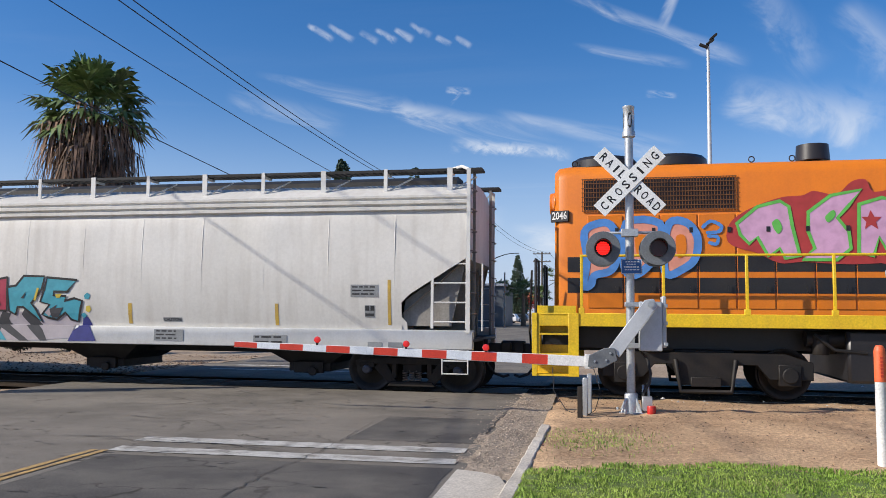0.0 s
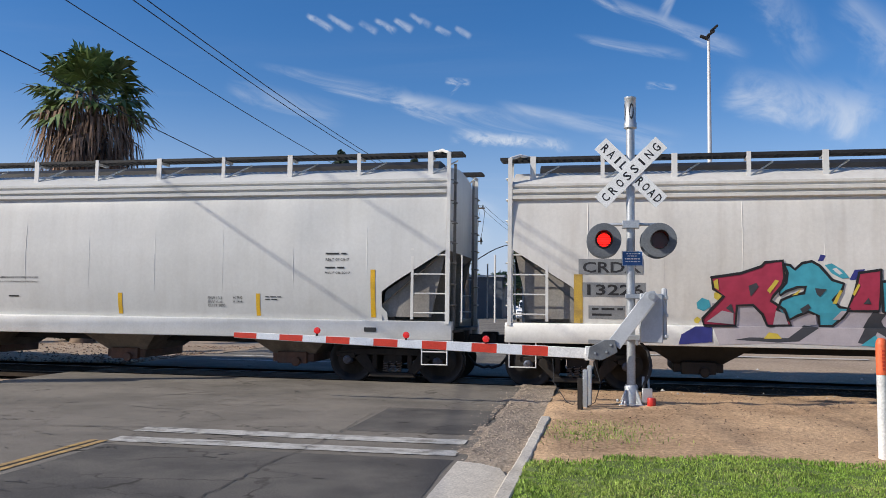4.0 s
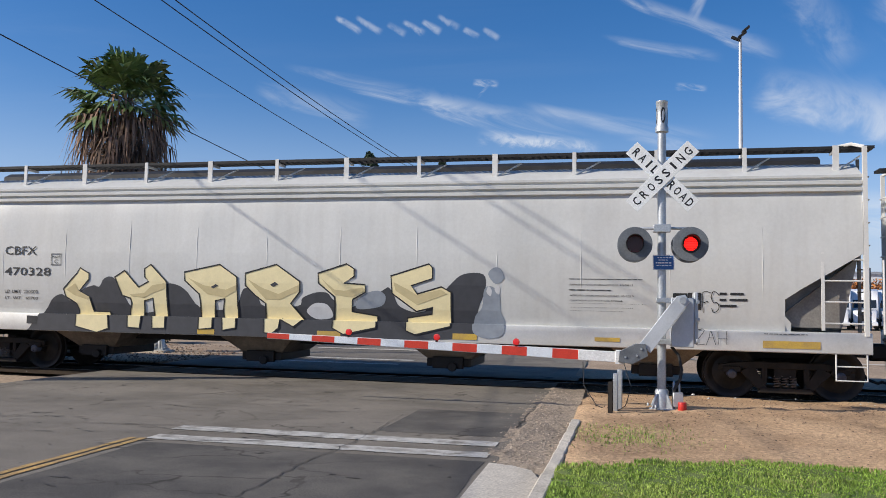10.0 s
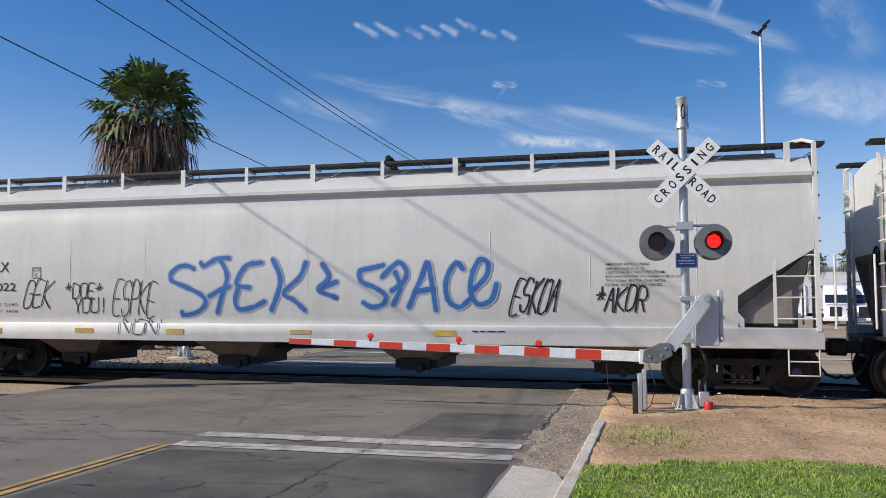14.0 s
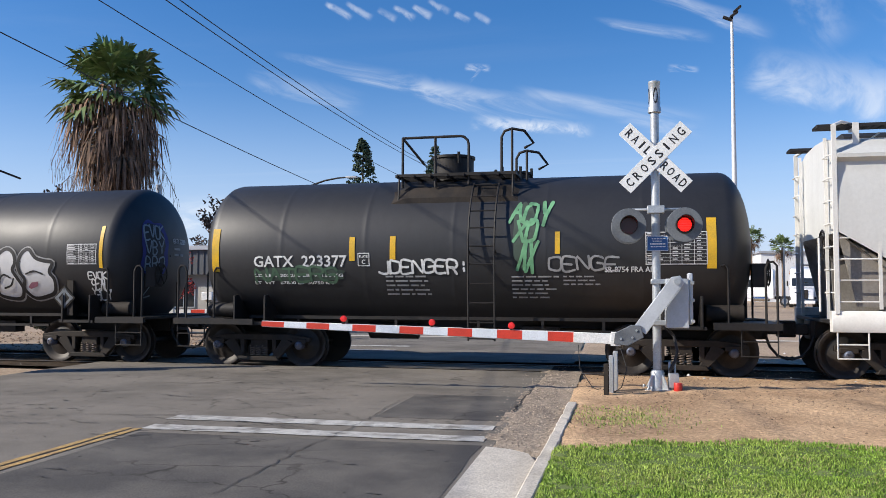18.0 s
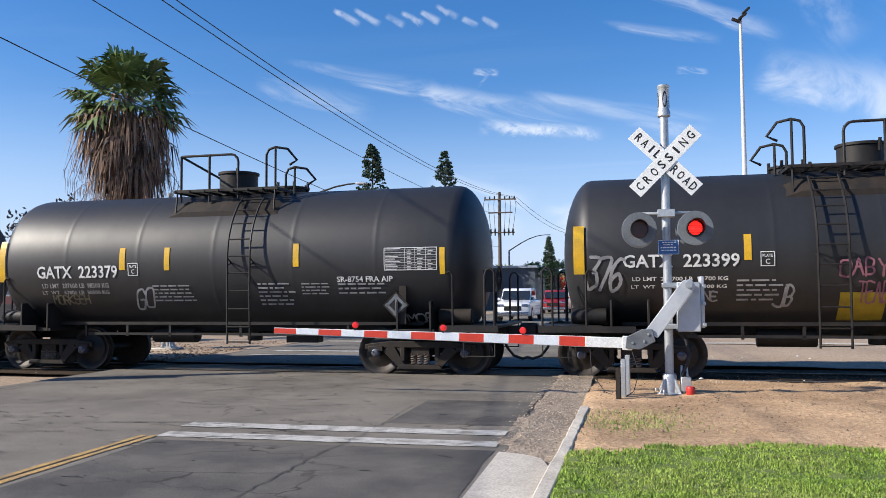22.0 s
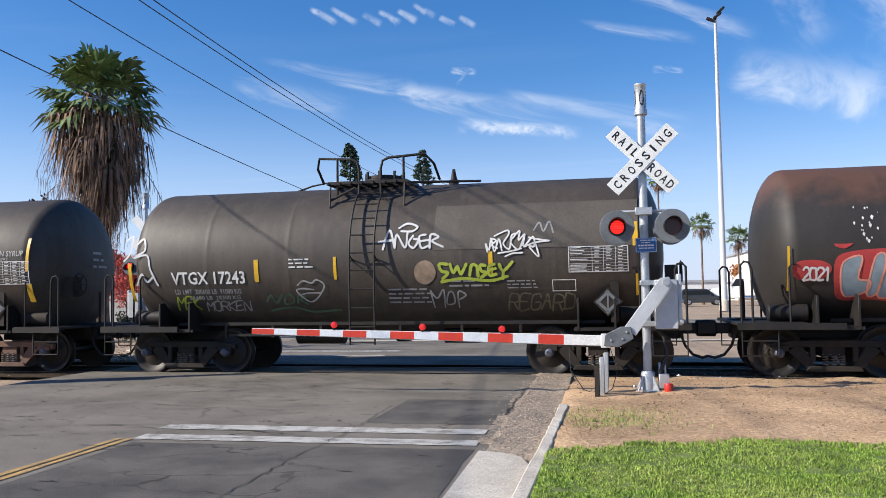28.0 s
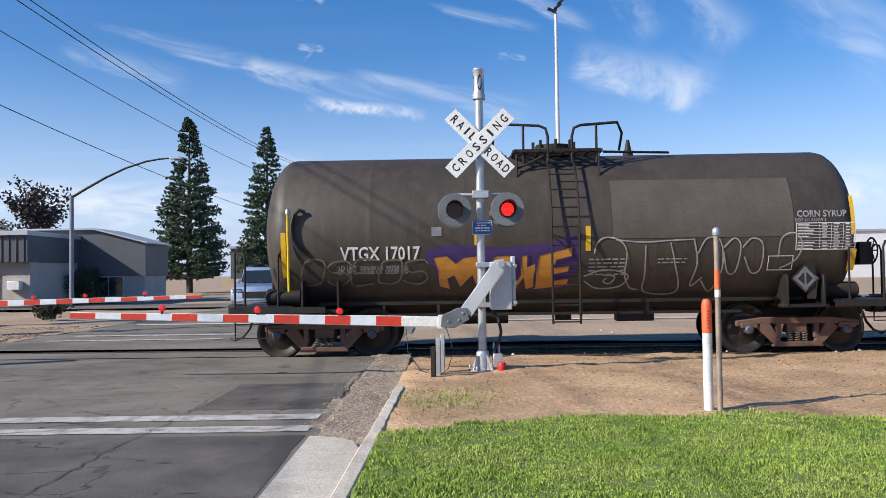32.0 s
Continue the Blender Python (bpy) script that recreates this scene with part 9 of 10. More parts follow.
def fan_palm(m, height, crown, label, skirt=0.0, trunk=0.3, leaves=46, seed=1, group="palms"):
    rnd = random.Random(seed)
    th = thing("fan_palm", m, label, "palm tree", group)
    s = Shape()
    rings = []
    n = 18
    zs = np.linspace(-0.1, height - 0.3, 26)
    for z in zs:
        r = trunk * (0.72 + 0.45 * math.exp(-z / 0.8) - 0.12 * z / height)
        rings.append([(r * (1 + 0.10 * noise.noise(Vector((math.cos(2 * math.pi * k / n) * 2, math.sin(2 * math.pi * k / n) * 2, z * 3 + seed)))) * math.cos(2 * math.pi * k / n), r * (1 + 0.10 * noise.noise(Vector((math.cos(2 * math.pi * k / n) * 2, math.sin(2 * math.pi * k / n) * 2, z * 3 + seed)))) * math.sin(2 * math.pi * k / n), z) for k in range(n)])
    s.loft(rings)
    part("trunk", s, BARK, th, "fibrous brown trunk")
    if skirt:
        s = Shape()
        full = skirt > 2

        def girth(t):
            """How far the skirt stands out, from its top (0) to its foot (1)."""
            return crown * float(np.interp(t, (0, 0.2, 0.45, 0.75, 1.0), (0.58, 0.70, 0.47, 0.25, 0.09)))
        for k in range(210 if full else 30):
            a, t = rnd.uniform(0, 6.283), rnd.uniform(0, 1) ** 1.2
            z = height - 0.5 - skirt * t * 0.85
            el = radians(-8 - 62 * min(1.0, t * 2.2) + rnd.uniform(-20, 20))
            d = Vector((math.cos(a) * math.cos(el), math.sin(a) * math.cos(el), math.sin(el)))
            fan_leaf(s, (trunk * 0.7 * math.cos(a), trunk * 0.7 * math.sin(a), z), d, (0, 0, 1), girth(t) * rnd.uniform(0.7, 1.05), rnd, n=11, droop=1.5, wide=0.035, stem=0.7)
        for _ in range(1100 if full else 0):
            a, t = rnd.uniform(0, 6.283), rnd.uniform(0, 1)
            z = height - 0.7 - skirt * t * 0.92
            r = trunk * 0.7 + girth(t) * rnd.uniform(0.25, 1.0)
            ln, w = rnd.uniform(0.25, 0.8), rnd.uniform(0.008, 0.022)
            base = Vector((r * math.cos(a), r * math.sin(a), z))
            q = Vector((-math.sin(a), math.cos(a), 0)) * w
            tip = base + Vector((rnd.uniform(-0.14, 0.14), rnd.uniform(-0.14, 0.14), -ln))
            k0 = len(s.v)
            s.v += [tuple(base - q), tuple(base + q), tuple(tip)]
            s.f.append((k0, k0 + 1, k0 + 2))
        for _ in range(30 if full else 0):
            # spent flower stalks arch out and hang in threads
            a, t = rnd.uniform(0, 6.283), rnd.uniform(0.15, 0.7)
            z = height - 0.5 - t * skirt
            L = rnd.uniform(0.75, 1.05) * crown * 0.8
            pts = [((trunk + L * u) * math.cos(a), (trunk + L * u) * math.sin(a), z + 0.4 * math.sin(u * 2.6) - 1.3 * u ** 3) for u in [k / 8 for k in range(9)]]
            s.tube(pts, 0.012, 4)
            for p in pts[4:]:
                for _ in range(4):
                    q = Vector(p) + Vector((rnd.uniform(-0.1, 0.1), rnd.uniform(-0.1, 0.1), 0))
                    s.tube([tuple(q), tuple(q + Vector((rnd.uniform(-0.08, 0.08), 0, -rnd.uniform(0.2, 0.6))))], 0.007, 3)
        part("dead_skirt", s, THATCH, th, "shaggy skirt of dead brown fronds", kind="stuff", smooth=0, fix=False)
    s = Shape()
    for k in range(leaves):
        a = k * 2.39996 + rnd.uniform(-0.2, 0.2)
        el = radians(82 - 108 * (k / leaves) ** 0.9 + rnd.uniform(-12, 12))
        d = Vector((math.cos(a) * math.cos(el), math.sin(a) * math.cos(el), math.sin(el)))
        fan_leaf(s, (0.1 * math.cos(a), 0.1 * math.sin(a), height - 0.25 + 0.1 * rnd.uniform(-1, 1)), d, (0, 0, 1) if abs(d.z) < 0.95 else (1, 0, 0), crown * rnd.uniform(0.68, 1.0) * 0.80, rnd, n=15, droop=0.34)
    part("crown", s, FROND, th, "green fan-shaped fronds", kind="stuff", smooth=0, fix=False)
    return th


def clump_leaves(s, c, r, n, size, rnd, flat=0.7):
    for _ in range(n):
        v = Vector((rnd.gauss(0, 1), rnd.gauss(0, 1), rnd.gauss(0, flat)))
        v = v.normalized() * r * rnd.uniform(0.35, 1.0) ** 0.6
        p = Vector(c) + Vector((v.x, v.y, v.z * flat))
        a = Vector((rnd.gauss(0, 1), rnd.gauss(0, 1), rnd.gauss(0, 1))).normalized() * size * rnd.uniform(0.6, 1.2)
        b = a.orthogonal().normalized() * size * rnd.uniform(0.3, 0.6)
        k = len(s.v)
        s.v += [tuple(p - a * 0.5), tuple(p + b * 0.5), tuple(p + a * 0.5), tuple(p - b * 0.5)]
        s.f.append((k, k + 1, k + 2, k + 3))


def conifer(m, height, radius, label, seed):
    rnd = random.Random(seed)
    th = thing("conifer", m, label, "conifer tree", "conifers")
    s = Shape()
    s.tube([(0, 0, -0.2), (0, 0, height * 0.5), (0.05, 0, height * 0.97)], [0.34, 0.2, 0.03], 10)
    crown = Shape()
    for k in range(560):
        f = 0.07 + 0.92 * rnd.random() ** 1.35
        z = height * f
        swell = min(1.0, 0.72 + 2.6 * (f - 0.07))
        L = radius * (1 - f) ** 0.78 * swell * rnd.uniform(0.72, 1.08) + 0.12
        a = rnd.uniform(0, 6.283)
        end = Vector((L * math.cos(a), L * math.sin(a), z + (0.10 + 0.15 * f) * L))
        if k % 5 == 0 and f < 0.85:
            s.tube([(0, 0, z), tuple(end * 0.5 + Vector((0, 0, z * 0.5 - 0.02))), tuple(end)], [0.05 * (1 - f) + 0.012, 0.02, 0.006], 4)
        n = max(2, int(L / 0.55))
        for i in range(n):
            t = 0.3 + 0.7 * (i + 0.8) / n
            clump_leaves(crown, Vector((0, 0, z)).lerp(end, t), 0.16 + 0.24 * (1 - f), 11, 0.36, rnd, 0.6)
    part("trunk", s, WOOD_DARK, th, "brown trunk with spreading limbs")
    part("crown", crown, CONIFER, th, "dark green needle sprays", kind="stuff", smooth=0, fix=False)
    return th


def broad_tree(m, height, spread, mat, label, seed, trunk=0.16, base=0.3, name="tree", dens=26, size=0.22):
    rnd = random.Random(seed)
    th = thing(name, m, label, "tree" if name == "tree" else "shrub", "trees and shrubs")
    s, crown = Shape(), Shape()
    s.tube([(0, 0, -0.1), (0.03, 0, height * base), (0.0, 0.05, height * 0.7)], [trunk, trunk * 0.75, trunk * 0.25], 8)
    for k in range(22):
        a, t = rnd.uniform(0, 6.283), rnd.uniform(base, 0.75)
        r = spread * rnd.uniform(0.35, 1.0) * (1.15 - 0.5 * t)
        end = Vector((r * math.cos(a), r * math.sin(a), height * min(0.97, t + rnd.uniform(0.1, 0.3))))
        mid = Vector((r * 0.45 * math.cos(a), r * 0.45 * math.sin(a), height * (t + 0.06)))
        s.tube([(0, 0, height * t * 0.9), tuple(mid), tuple(end)], [trunk * 0.4, trunk * 0.22, 0.01], 5)
        for q in (mid, end, (mid + end) / 2, end + Vector((rnd.uniform(-0.3, 0.3), rnd.uniform(-0.3, 0.3), rnd.uniform(-0.2, 0.3))) * spread * 0.5):
            clump_leaves(crown, q, spread * rnd.uniform(0.2, 0.34), dens, size, rnd, 0.75)
    part("trunk", s, WOOD_DARK, th, "brown trunk and limbs")
    part("crown", crown, mat, th, "uneven leafy crown", kind="stuff", smooth=0, fix=False)
    return th


palm = fan_palm(pose(-17.2, 26.0, 0.0), 8.7, 2.3, "tall shaggy fan palm with a dead brown skirt", skirt=5.6, trunk=0.36, leaves=64, seed=3)
conifer(pose(-25.2, 81, 0), 17.4, 4.3, "tall dark green pointed conifer", 4)
conifer(pose(-19.4, 90, 0), 18.0, 3.9, "tall dark green pointed conifer", 5)
conifer(pose(-13.6, 160, 0), 13.0, 2.6, "distant dark green conifer beside the road", 6)
broad_tree(pose(-25.9, 41.5, 0), 4.5, 2.7, LEAF_RED, "scarlet autumn shrub beside the dark fence", 7, trunk=0.08, base=0.12, name="red_shrub", dens=60, size=0.16)
broad_tree(pose(-46, 60, 0), 9.5, 4.2, LEAF_PURPLE, "dark purple-leaved tree behind the workshop", 8, size=0.42)
broad_tree(pose(-33, 66, 0), 9.3, 3.2, LEAF_PURPLE, "dark leafy tree behind the workshop", 9, size=0.4)
broad_tree(pose(-21.9, 50.8, 0), 2.0, 1.3, LEAF_DARK, "round dark bush against the wall", 10, trunk=0.05, base=0.05, name="bush", dens=34, size=0.16)
for k, (x, y, h, w) in enumerate(((-19.2, 25.4, 0.75, 0.5), (-18.2, 26.6, 0.8, 0.5), (-16.3, 26.8, 0.95, 0.7), (-15.6, 26.3, 0.9, 0.6), (-14.3, 30.0, 0.7, 0.6))):
    broad_tree(pose(x, y, 0), h, w, LEAF_DARK, "small dusty shrub near the palm", 30 + k, trunk=0.03, base=0.05, name="bush", dens=30, size=0.10)
for k, (x, y, h) in enumerate(((16.1, 100, 8.0), (19.5, 100, 6.9), (12.0, 100, 9.6), (7.2, 100, 15.2), (26.0, 112, 8.0))):
    fan_palm(pose(x, y, 0), h, 1.7, "tall slim fan palm behind the truck yard", trunk=0.17, leaves=34, seed=20 + k, skirt=0.8)
for k, (x, y, h) in enumerate(((-10.0, 95, 4.3), (-7.5, 96, 4.5), (-13.6, 97, 4.0), (-6.4, 112, 4.4))):
    fan_palm(pose(x, y, 0), h, 1.9, "short bushy fan palm beside the far road", trunk=0.3, leaves=40, seed=40 + k)
fan_palm(pose(-9.2, 190, 0), 11, 2.0, "distant palm beyond the poles", trunk=0.2, leaves=30, seed=50)
for k, (x, y, h, sp, mt, lb) in enumerate(((-20, 130, 6, 5, LEAF_DARK, "dark green tree along the far road"), (-27, 128, 7, 5, LEAF_DARK, "dark green tree along the far road"), (-13, 175, 6, 5, LEAF_RED, "reddish autumn tree along the far road"), (-17, 210, 8, 6, LEAF_DARK, "dark green tree along the far road"), (21.8, 100, 3.6, 2.4, LEAF_ORANGE, "orange autumn tree beside the trucks"), (33, 120, 6.0, 5, LEAF_ORANGE, "orange autumn tree behind the trucks"), (9.5, 125, 3.5, 2.5, LEAF_RED, "red autumn tree in the yard"), (22, 135, 5, 4, LEAF_ORANGE, "orange autumn tree behind the trucks"), (2.5, 190, 7, 5, LEAF_DARK, "dark tree at the road's far end"), (-2, 230, 8, 6, LEAF_DARK, "dark tree at the road's far end"))):
    broad_tree(pose(x, y, 0), h, sp * 0.62, mt, lb, 60 + k, size=0.6, dens=20)


# ---- poles, lamps and wires ----
def utility_pole(x, y, h, arms=2, seed=0):
    th = thing("utility_pole", pose(x, y, 0), "weathered wooden utility pole with crossarms", "utility pole", "utility poles")
    part("shaft", Shape().lathe([(0.17, -0.2), (0.12, h)], 12, caps=True), POLE_WOOD, th)
    for k in range(arms):
        z = h - 0.25 - 1.15 * k
        part("crossarm", Shape().box((0, -0.15, z), (2.6, 0.1, 0.13)), POLE_WOOD, th)
        for d in (-1.15, -0.6, 0.6, 1.15):
            part("insulator", Shape().lathe([(0.03, 0.0), (0.06, 0.05), (0.05, 0.16), (0.0, 0.18)], 8, pose(d, -0.15, z + 0.06)), TRUCK_STEEL, th)
    return th


utility_pole(-6.65, 120, 10.5)
utility_pole(-3.6, 180, 11.0)
utility_pole(-2.6, 250, 11.0)
utility_pole(-7.9, 200, 11)
utility_pole(-16.4, -26, 11.6)
# two stout timber posts, unseen, added beside the near lane to cast shadows over the road
for x, y, h in ((-13.4, 12.5, 4.3), (-14.6, 11.6, 4.1)):
    tp = thing("shadow_post", pose(x, y, 0), "unseen round timber post added to cast a shadow on the road", "post", "timber posts")
    part("shaft", Shape().lathe([(0.19, -0.2), (0.16, h), (0.10, h + 0.05)], 14, caps=True), POLE_WOOD, tp)
    part("crosspiece", Shape().box((0.0, 0.0, h - 0.5), (0.9, 0.12, 0.16), (0, 24, 20)), POLE_WOOD, tp)
# each wire hangs through two places and ends at the far pole
for (xa, ya, za), (yp, zp), (xf, yf, zf) in (((-12.55, 20, 9.84), (43.2, 9.6), (-11.6, 85, 11.9)), ((-12.13, 20, 9.82), (42.9, 9.54), (-11.0, 85, 11.9)), ((-14.63, 20, 9.96), (41.6, 9.34), (-13.5, 85, 10.3)), ((-14.48, 18, 7.65), (29.6, 6.94), (-12.4, 85, 6.6))):
    pts = []
    for i in range(41):
        y = -26 + 111 * i / 40
        z = za * (y - yp) * (y - yf) / ((ya - yp) * (ya - yf)) + zp * (y - ya) * (y - yf) / ((yp - ya) * (yp - yf)) + zf * (y - ya) * (y - yp) / ((yf - ya) * (yf - yp))
        pts.append((xa + (xf - xa) * (y - ya) / (yf - ya), y, z))
    solid("overhead_wire", Shape().tube(pts, 0.016, 6), WIRE, "black overhead wire along the road", "wire", "overhead wires")
for k, (a, b) in enumerate((((-11.2, 85, 11.9), (-6.9, 120, 10.4)), ((-10.6, 85, 11.8), (-5.6, 120, 10.4)), ((-7.8, 120, 10.3), (-4.75, 180, 10.8)), ((-5.5, 120, 10.3), (-2.45, 180, 10.8)), ((-3.6, 180, 10.8), (-2.6, 250, 10.8)))):
    pts = [tuple(Vector(a).lerp(Vector(b), i / 16) - Vector((0, 0, 3.2 * (i / 16) * (1 - i / 16)))) for i in range(17)]
    solid("overhead_wire", Shape().tube(pts, 0.02, 5), WIRE, "black overhead wire along the road", "wire", "overhead wires")


# the big pole where the near wires end, with three crossarms, cutouts and drop wires
bp = thing("utility_pole", pose(-12.43, 85, 0), "tall wooden utility pole crowded with crossarms and drop wires", "utility pole", "utility poles")
part("shaft", Shape().lathe([(0.22, -0.2), (0.15, 12.4)], 14, caps=True), POLE_WOOD, bp)
for z, w in ((11.6, 3.4), (10.2, 2.6), (8.1, 3.0)):
    part("crossarm", Shape().box((0.1, -0.2, z), (w, 0.11, 0.14)), POLE_WOOD, bp)
for k, d in enumerate((-1.5, -1.0, -0.5, 0.6, 1.1, 1.6)):
    part("cutout", Shape().lathe([(0.03, -0.45), (0.07, -0.4), (0.07, -0.05), (0.1, 0.0), (0.07, 0.3), (0.0, 0.34)], 8, pose(d * 0.9, -0.25, 8.2)), BLACK_STEEL, bp)
    part("insulator", Shape().lathe([(0.04, 0.0), (0.09, 0.08), (0.05, 0.3), (0.0, 0.32)], 8, pose(d, -0.2, 11.65)), BLACK_STEEL, bp)
    part("drop_wire", Shape().tube([(d, -0.2, 11.9), (d * 1.12, -0.3, 11.0), (d * 1.05, -0.3, 10.0), (d * 0.98, -0.3, 9.2), (d * 0.9, -0.28, 8.5)], 0.025, 5), WIRE, bp)


def street_lamp(m, h, reach, rise, label):
    th = thing("street_lamp", m, label, "street lamp", "street lamps")
    part("pole", Shape().lathe([(0.14, -0.1), (0.14, 0.1), (0.115, 0.12), (0.10, h)], 14, caps=True), LAMP_POLE, th)
    pts = [(0.0, 0, h - 0.1)] + [(reach * t, 0, h - 0.1 + rise * math.sin(t * math.pi / 2)) for t in (0.15, 0.35, 0.55, 0.75, 0.9, 1.0)]
    part("arm", Shape().tube(pts, [0.07, 0.065, 0.06, 0.055, 0.05, 0.045, 0.04], 10), BLACK_STEEL, th, "dark curved arm")
    part("lamp_head", Shape().box((reach + 0.25, 0, h - 0.1 + rise), (0.62, 0.26, 0.10)), ALU_BOX, th, "flat pale lamp head", bevel=0.02)
    return th


street_lamp(pose(-19.04, 42.0, 0), 5.75, 5.1, 1.95, "grey street lamp with a long curved arm")
street_lamp(pose(-12.8, 95, 0), 6.8, 4.3, 1.8, "grey street lamp beyond the cross street")
street_lamp(pose(-8.8, 180, 0), 7.5, 4.0, 1.6, "grey street lamp beyond the cross street")
th = thing("floodlight_pole", pose(9.4, 66, 0), "tall white pole with floodlights in the truck yard", "floodlight")
part("pole", Shape().lathe([(0.26, -0.1), (0.24, 2.0), (0.11, 22.7)], 16, caps=True), POLE_WHITE, th, "tall white tapered pole")
part("base", Shape().lathe([(0.42, -0.05), (0.42, 0.75), (0.36, 0.8), (0.0, 0.8)], 20), CONCRETE, th, "concrete pole base")
for k, (dx, dz, ry) in enumerate(((-0.35, 0.05, 25), (0.15, 0.35, -35), (0.4, 0.75, -40))):
    part("floodlight", Shape().box((dx, -0.1, 22.7 + dz), (0.7, 0.4, 0.16), (0, ry, 0)), BLACK_STEEL, th, "dark floodlight head", bevel=0.03)
part("lamp_bracket", Shape().tube([(0, 0, 22.6), (0.05, 0, 22.9), (0.35, 0, 23.5)], 0.06, 8), BLACK_STEEL, th)


# ---- buildings ----
def window(parent, x0, x1, y, z0, z1, frame_mat=ALU_BOX, name="window"):
    w = part(name, Shape().span((x0, y - 0.03, z0), (x1, y + 0.06, z1)), frame_mat, parent, smooth=0)
    part("pane", Shape().span((x0 + 0.06, y - 0.045, z0 + 0.06), ((x0 + x1) / 2 - 0.03, y - 0.02, z1 - 0.06)), WINDOW_DARK, w, smooth=0)
    part("pane", Shape().span(((x0 + x1) / 2 + 0.03, y - 0.045, z0 + 0.06), (x1 - 0.06, y - 0.02, z1 - 0.06)), WINDOW_DARK, w, smooth=0)
    return w


ws = thing("workshop", pose(0, 0, 0), "low grey metal workshop with a ribbed fascia", "building", "buildings")
part("wall", Shape().span((-68, 46, -0.1), (-23.2, 60, 3.0)), WALL_LIGHT, ws, "pale block wall", smooth=0)
part("fascia", Shape().span((-68.3, 45.5, 2.45), (-23.1, 60.3, 3.95)), WALL_GREY, ws, "charcoal fascia of metal sheets", smooth=0)
for k in range(110):
    x = -68 + 0.41 * k
    part("fascia_rib", shared("fascia_rib", lambda: mesh_of("fascia_rib", Shape().span((-0.03, -0.05, -0.72), (0.03, 0.0, 0.72)), WALL_GREY, smooth=0)), None, ws, m=pose(x, 45.5, 3.2))
part("roof_edge", Shape().span((-68.4, 45.3, 3.95), (-23.0, 60.5, 4.2)), ROOF_PALE, ws, smooth=0)
dr = part("roller_door", Shape().span((-38.4, 45.9, 0.0), (-34.2, 46.02, 2.4)), WALL_WHITE, ws, "white roller door", smooth=0)
for k in range(10):
    part("door_slat", shared("door_slat", lambda: mesh_of("door_slat", Shape().span((-2.1, -0.02, -0.09), (2.1, 0.0, 0.09)), WALL_WHITE, smooth=0)), None, dr, m=pose(-36.3, 45.88, 0.15 + 0.23 * k))
window(ws, -26.4, -24.9, 45.96, 0.45, 2.1)
window(ws, -32.8, -31.4, 45.96, 0.0, 2.05, name="door")
part("air_conditioner", Shape().span((-24.3, 45.6, 0.9), (-23.6, 46.0, 1.4)), WALL_WHITE, ws, "boxy wall air conditioner", bevel=0.03)
of = thing("office_block", pose(0, 0, 0), "dark gabled office block above a pale base wall", "building", "buildings")
part("wall", Shape().span((-26.7, 52, -0.1), (-19.0, 56, 1.6)), WALL_LIGHT, of, "pale base wall", smooth=0)
part("upper_wall", Shape().prism([(-26.9, 1.6), (-18.9, 1.6), (-18.9, 3.64), (-22.1, 4.55), (-25.6, 4.55), (-26.9, 4.55)], 51.9, 56.1), WALL_GREY, of, "charcoal upper wall", smooth=0)
part("roof", Shape().prism([(-27.0, 4.56), (-22.1, 4.56), (-18.7, 3.64), (-18.7, 3.74), (-22.1, 4.67), (-27.0, 4.67)], 51.7, 56.3), ROOF_PALE, of, smooth=0)
window(of, -25.2, -24.2, 51.98, 0.0, 1.55, name="door")
window(of, -22.2, -20.3, 51.98, 0.3, 1.6)
part("vent", Shape().span((-25.3, 51.86, 2.6), (-24.1, 51.9, 2.85)), BLACK_STEEL, of, smooth=0)
part("blue_panel", Shape().span((-23.4, 51.9, 0.0), (-23.05, 51.98, 1.5)), SIGN_BLUE, of, smooth=0)
bk = thing("dark_warehouse", pose(0, 0, 0), "dark low warehouse behind the conifers", "building", "buildings")
part("wall", Shape().span((-24, 92, -0.1), (-9.5, 104, 4.6)), WALL_GREY, bk, smooth=0)
part("roof", Shape().span((-24.3, 91.7, 4.6), (-9.2, 104.3, 4.85)), ROOF_PALE, bk, smooth=0)
part("stone_pier", Shape().span((-19.6, 90.9, 0), (-17.2, 91.9, 2.3)), STONE, bk, "rubble stone pier", smooth=0)
part("low_wall", Shape().span((-24.5, 90.4, 0), (-15.5, 90.8, 1.2)), WALL_TAN, bk, smooth=0)
fence = thing("screen_fence", pose(0, 0, 0), "fence with a dark maroon privacy screen", "fence")
part("screen", Shape().span((-62, 40.0, 0.1), (-28.6, 40.04, 1.65)), FENCE_MAROON, fence, smooth=0)
for k in range(12):
    part("fence_post", shared("fence_post", lambda: mesh_of("fence_post", Shape().cone((0, 0, 0), (0, 0, 1.7), 0.035, n=8), GALV)), None, fence, m=pose(-62 + 3.03 * k, 40.08, 0))
bin_ = thing("dumpster", pose(-32.5, 38.5, 0), "black wheeled waste bin before the fence", "waste bin")
part("body", Shape().loft([[(-0.7, -0.45, 0.15), (0.7, -0.45, 0.15), (0.7, 0.45, 0.15), (-0.7, 0.45, 0.15)], [(-0.85, -0.55, 1.15), (0.85, -0.55, 1.15), (0.85, 0.55, 1.15), (-0.85, 0.55, 1.15)]]), CAR_DARK, bin_, smooth=0)
part("lid", Shape().span((-0.88, -0.58, 1.15), (0.88, 0.58, 1.22)), BLACK_RUBBER, bin_, smooth=0)
for d in (-0.6, 0.6):
    part("wheel", Shape().cone((d, -0.42, 0.09), (d, -0.34, 0.09), 0.09, n=12), TYRE, bin_)
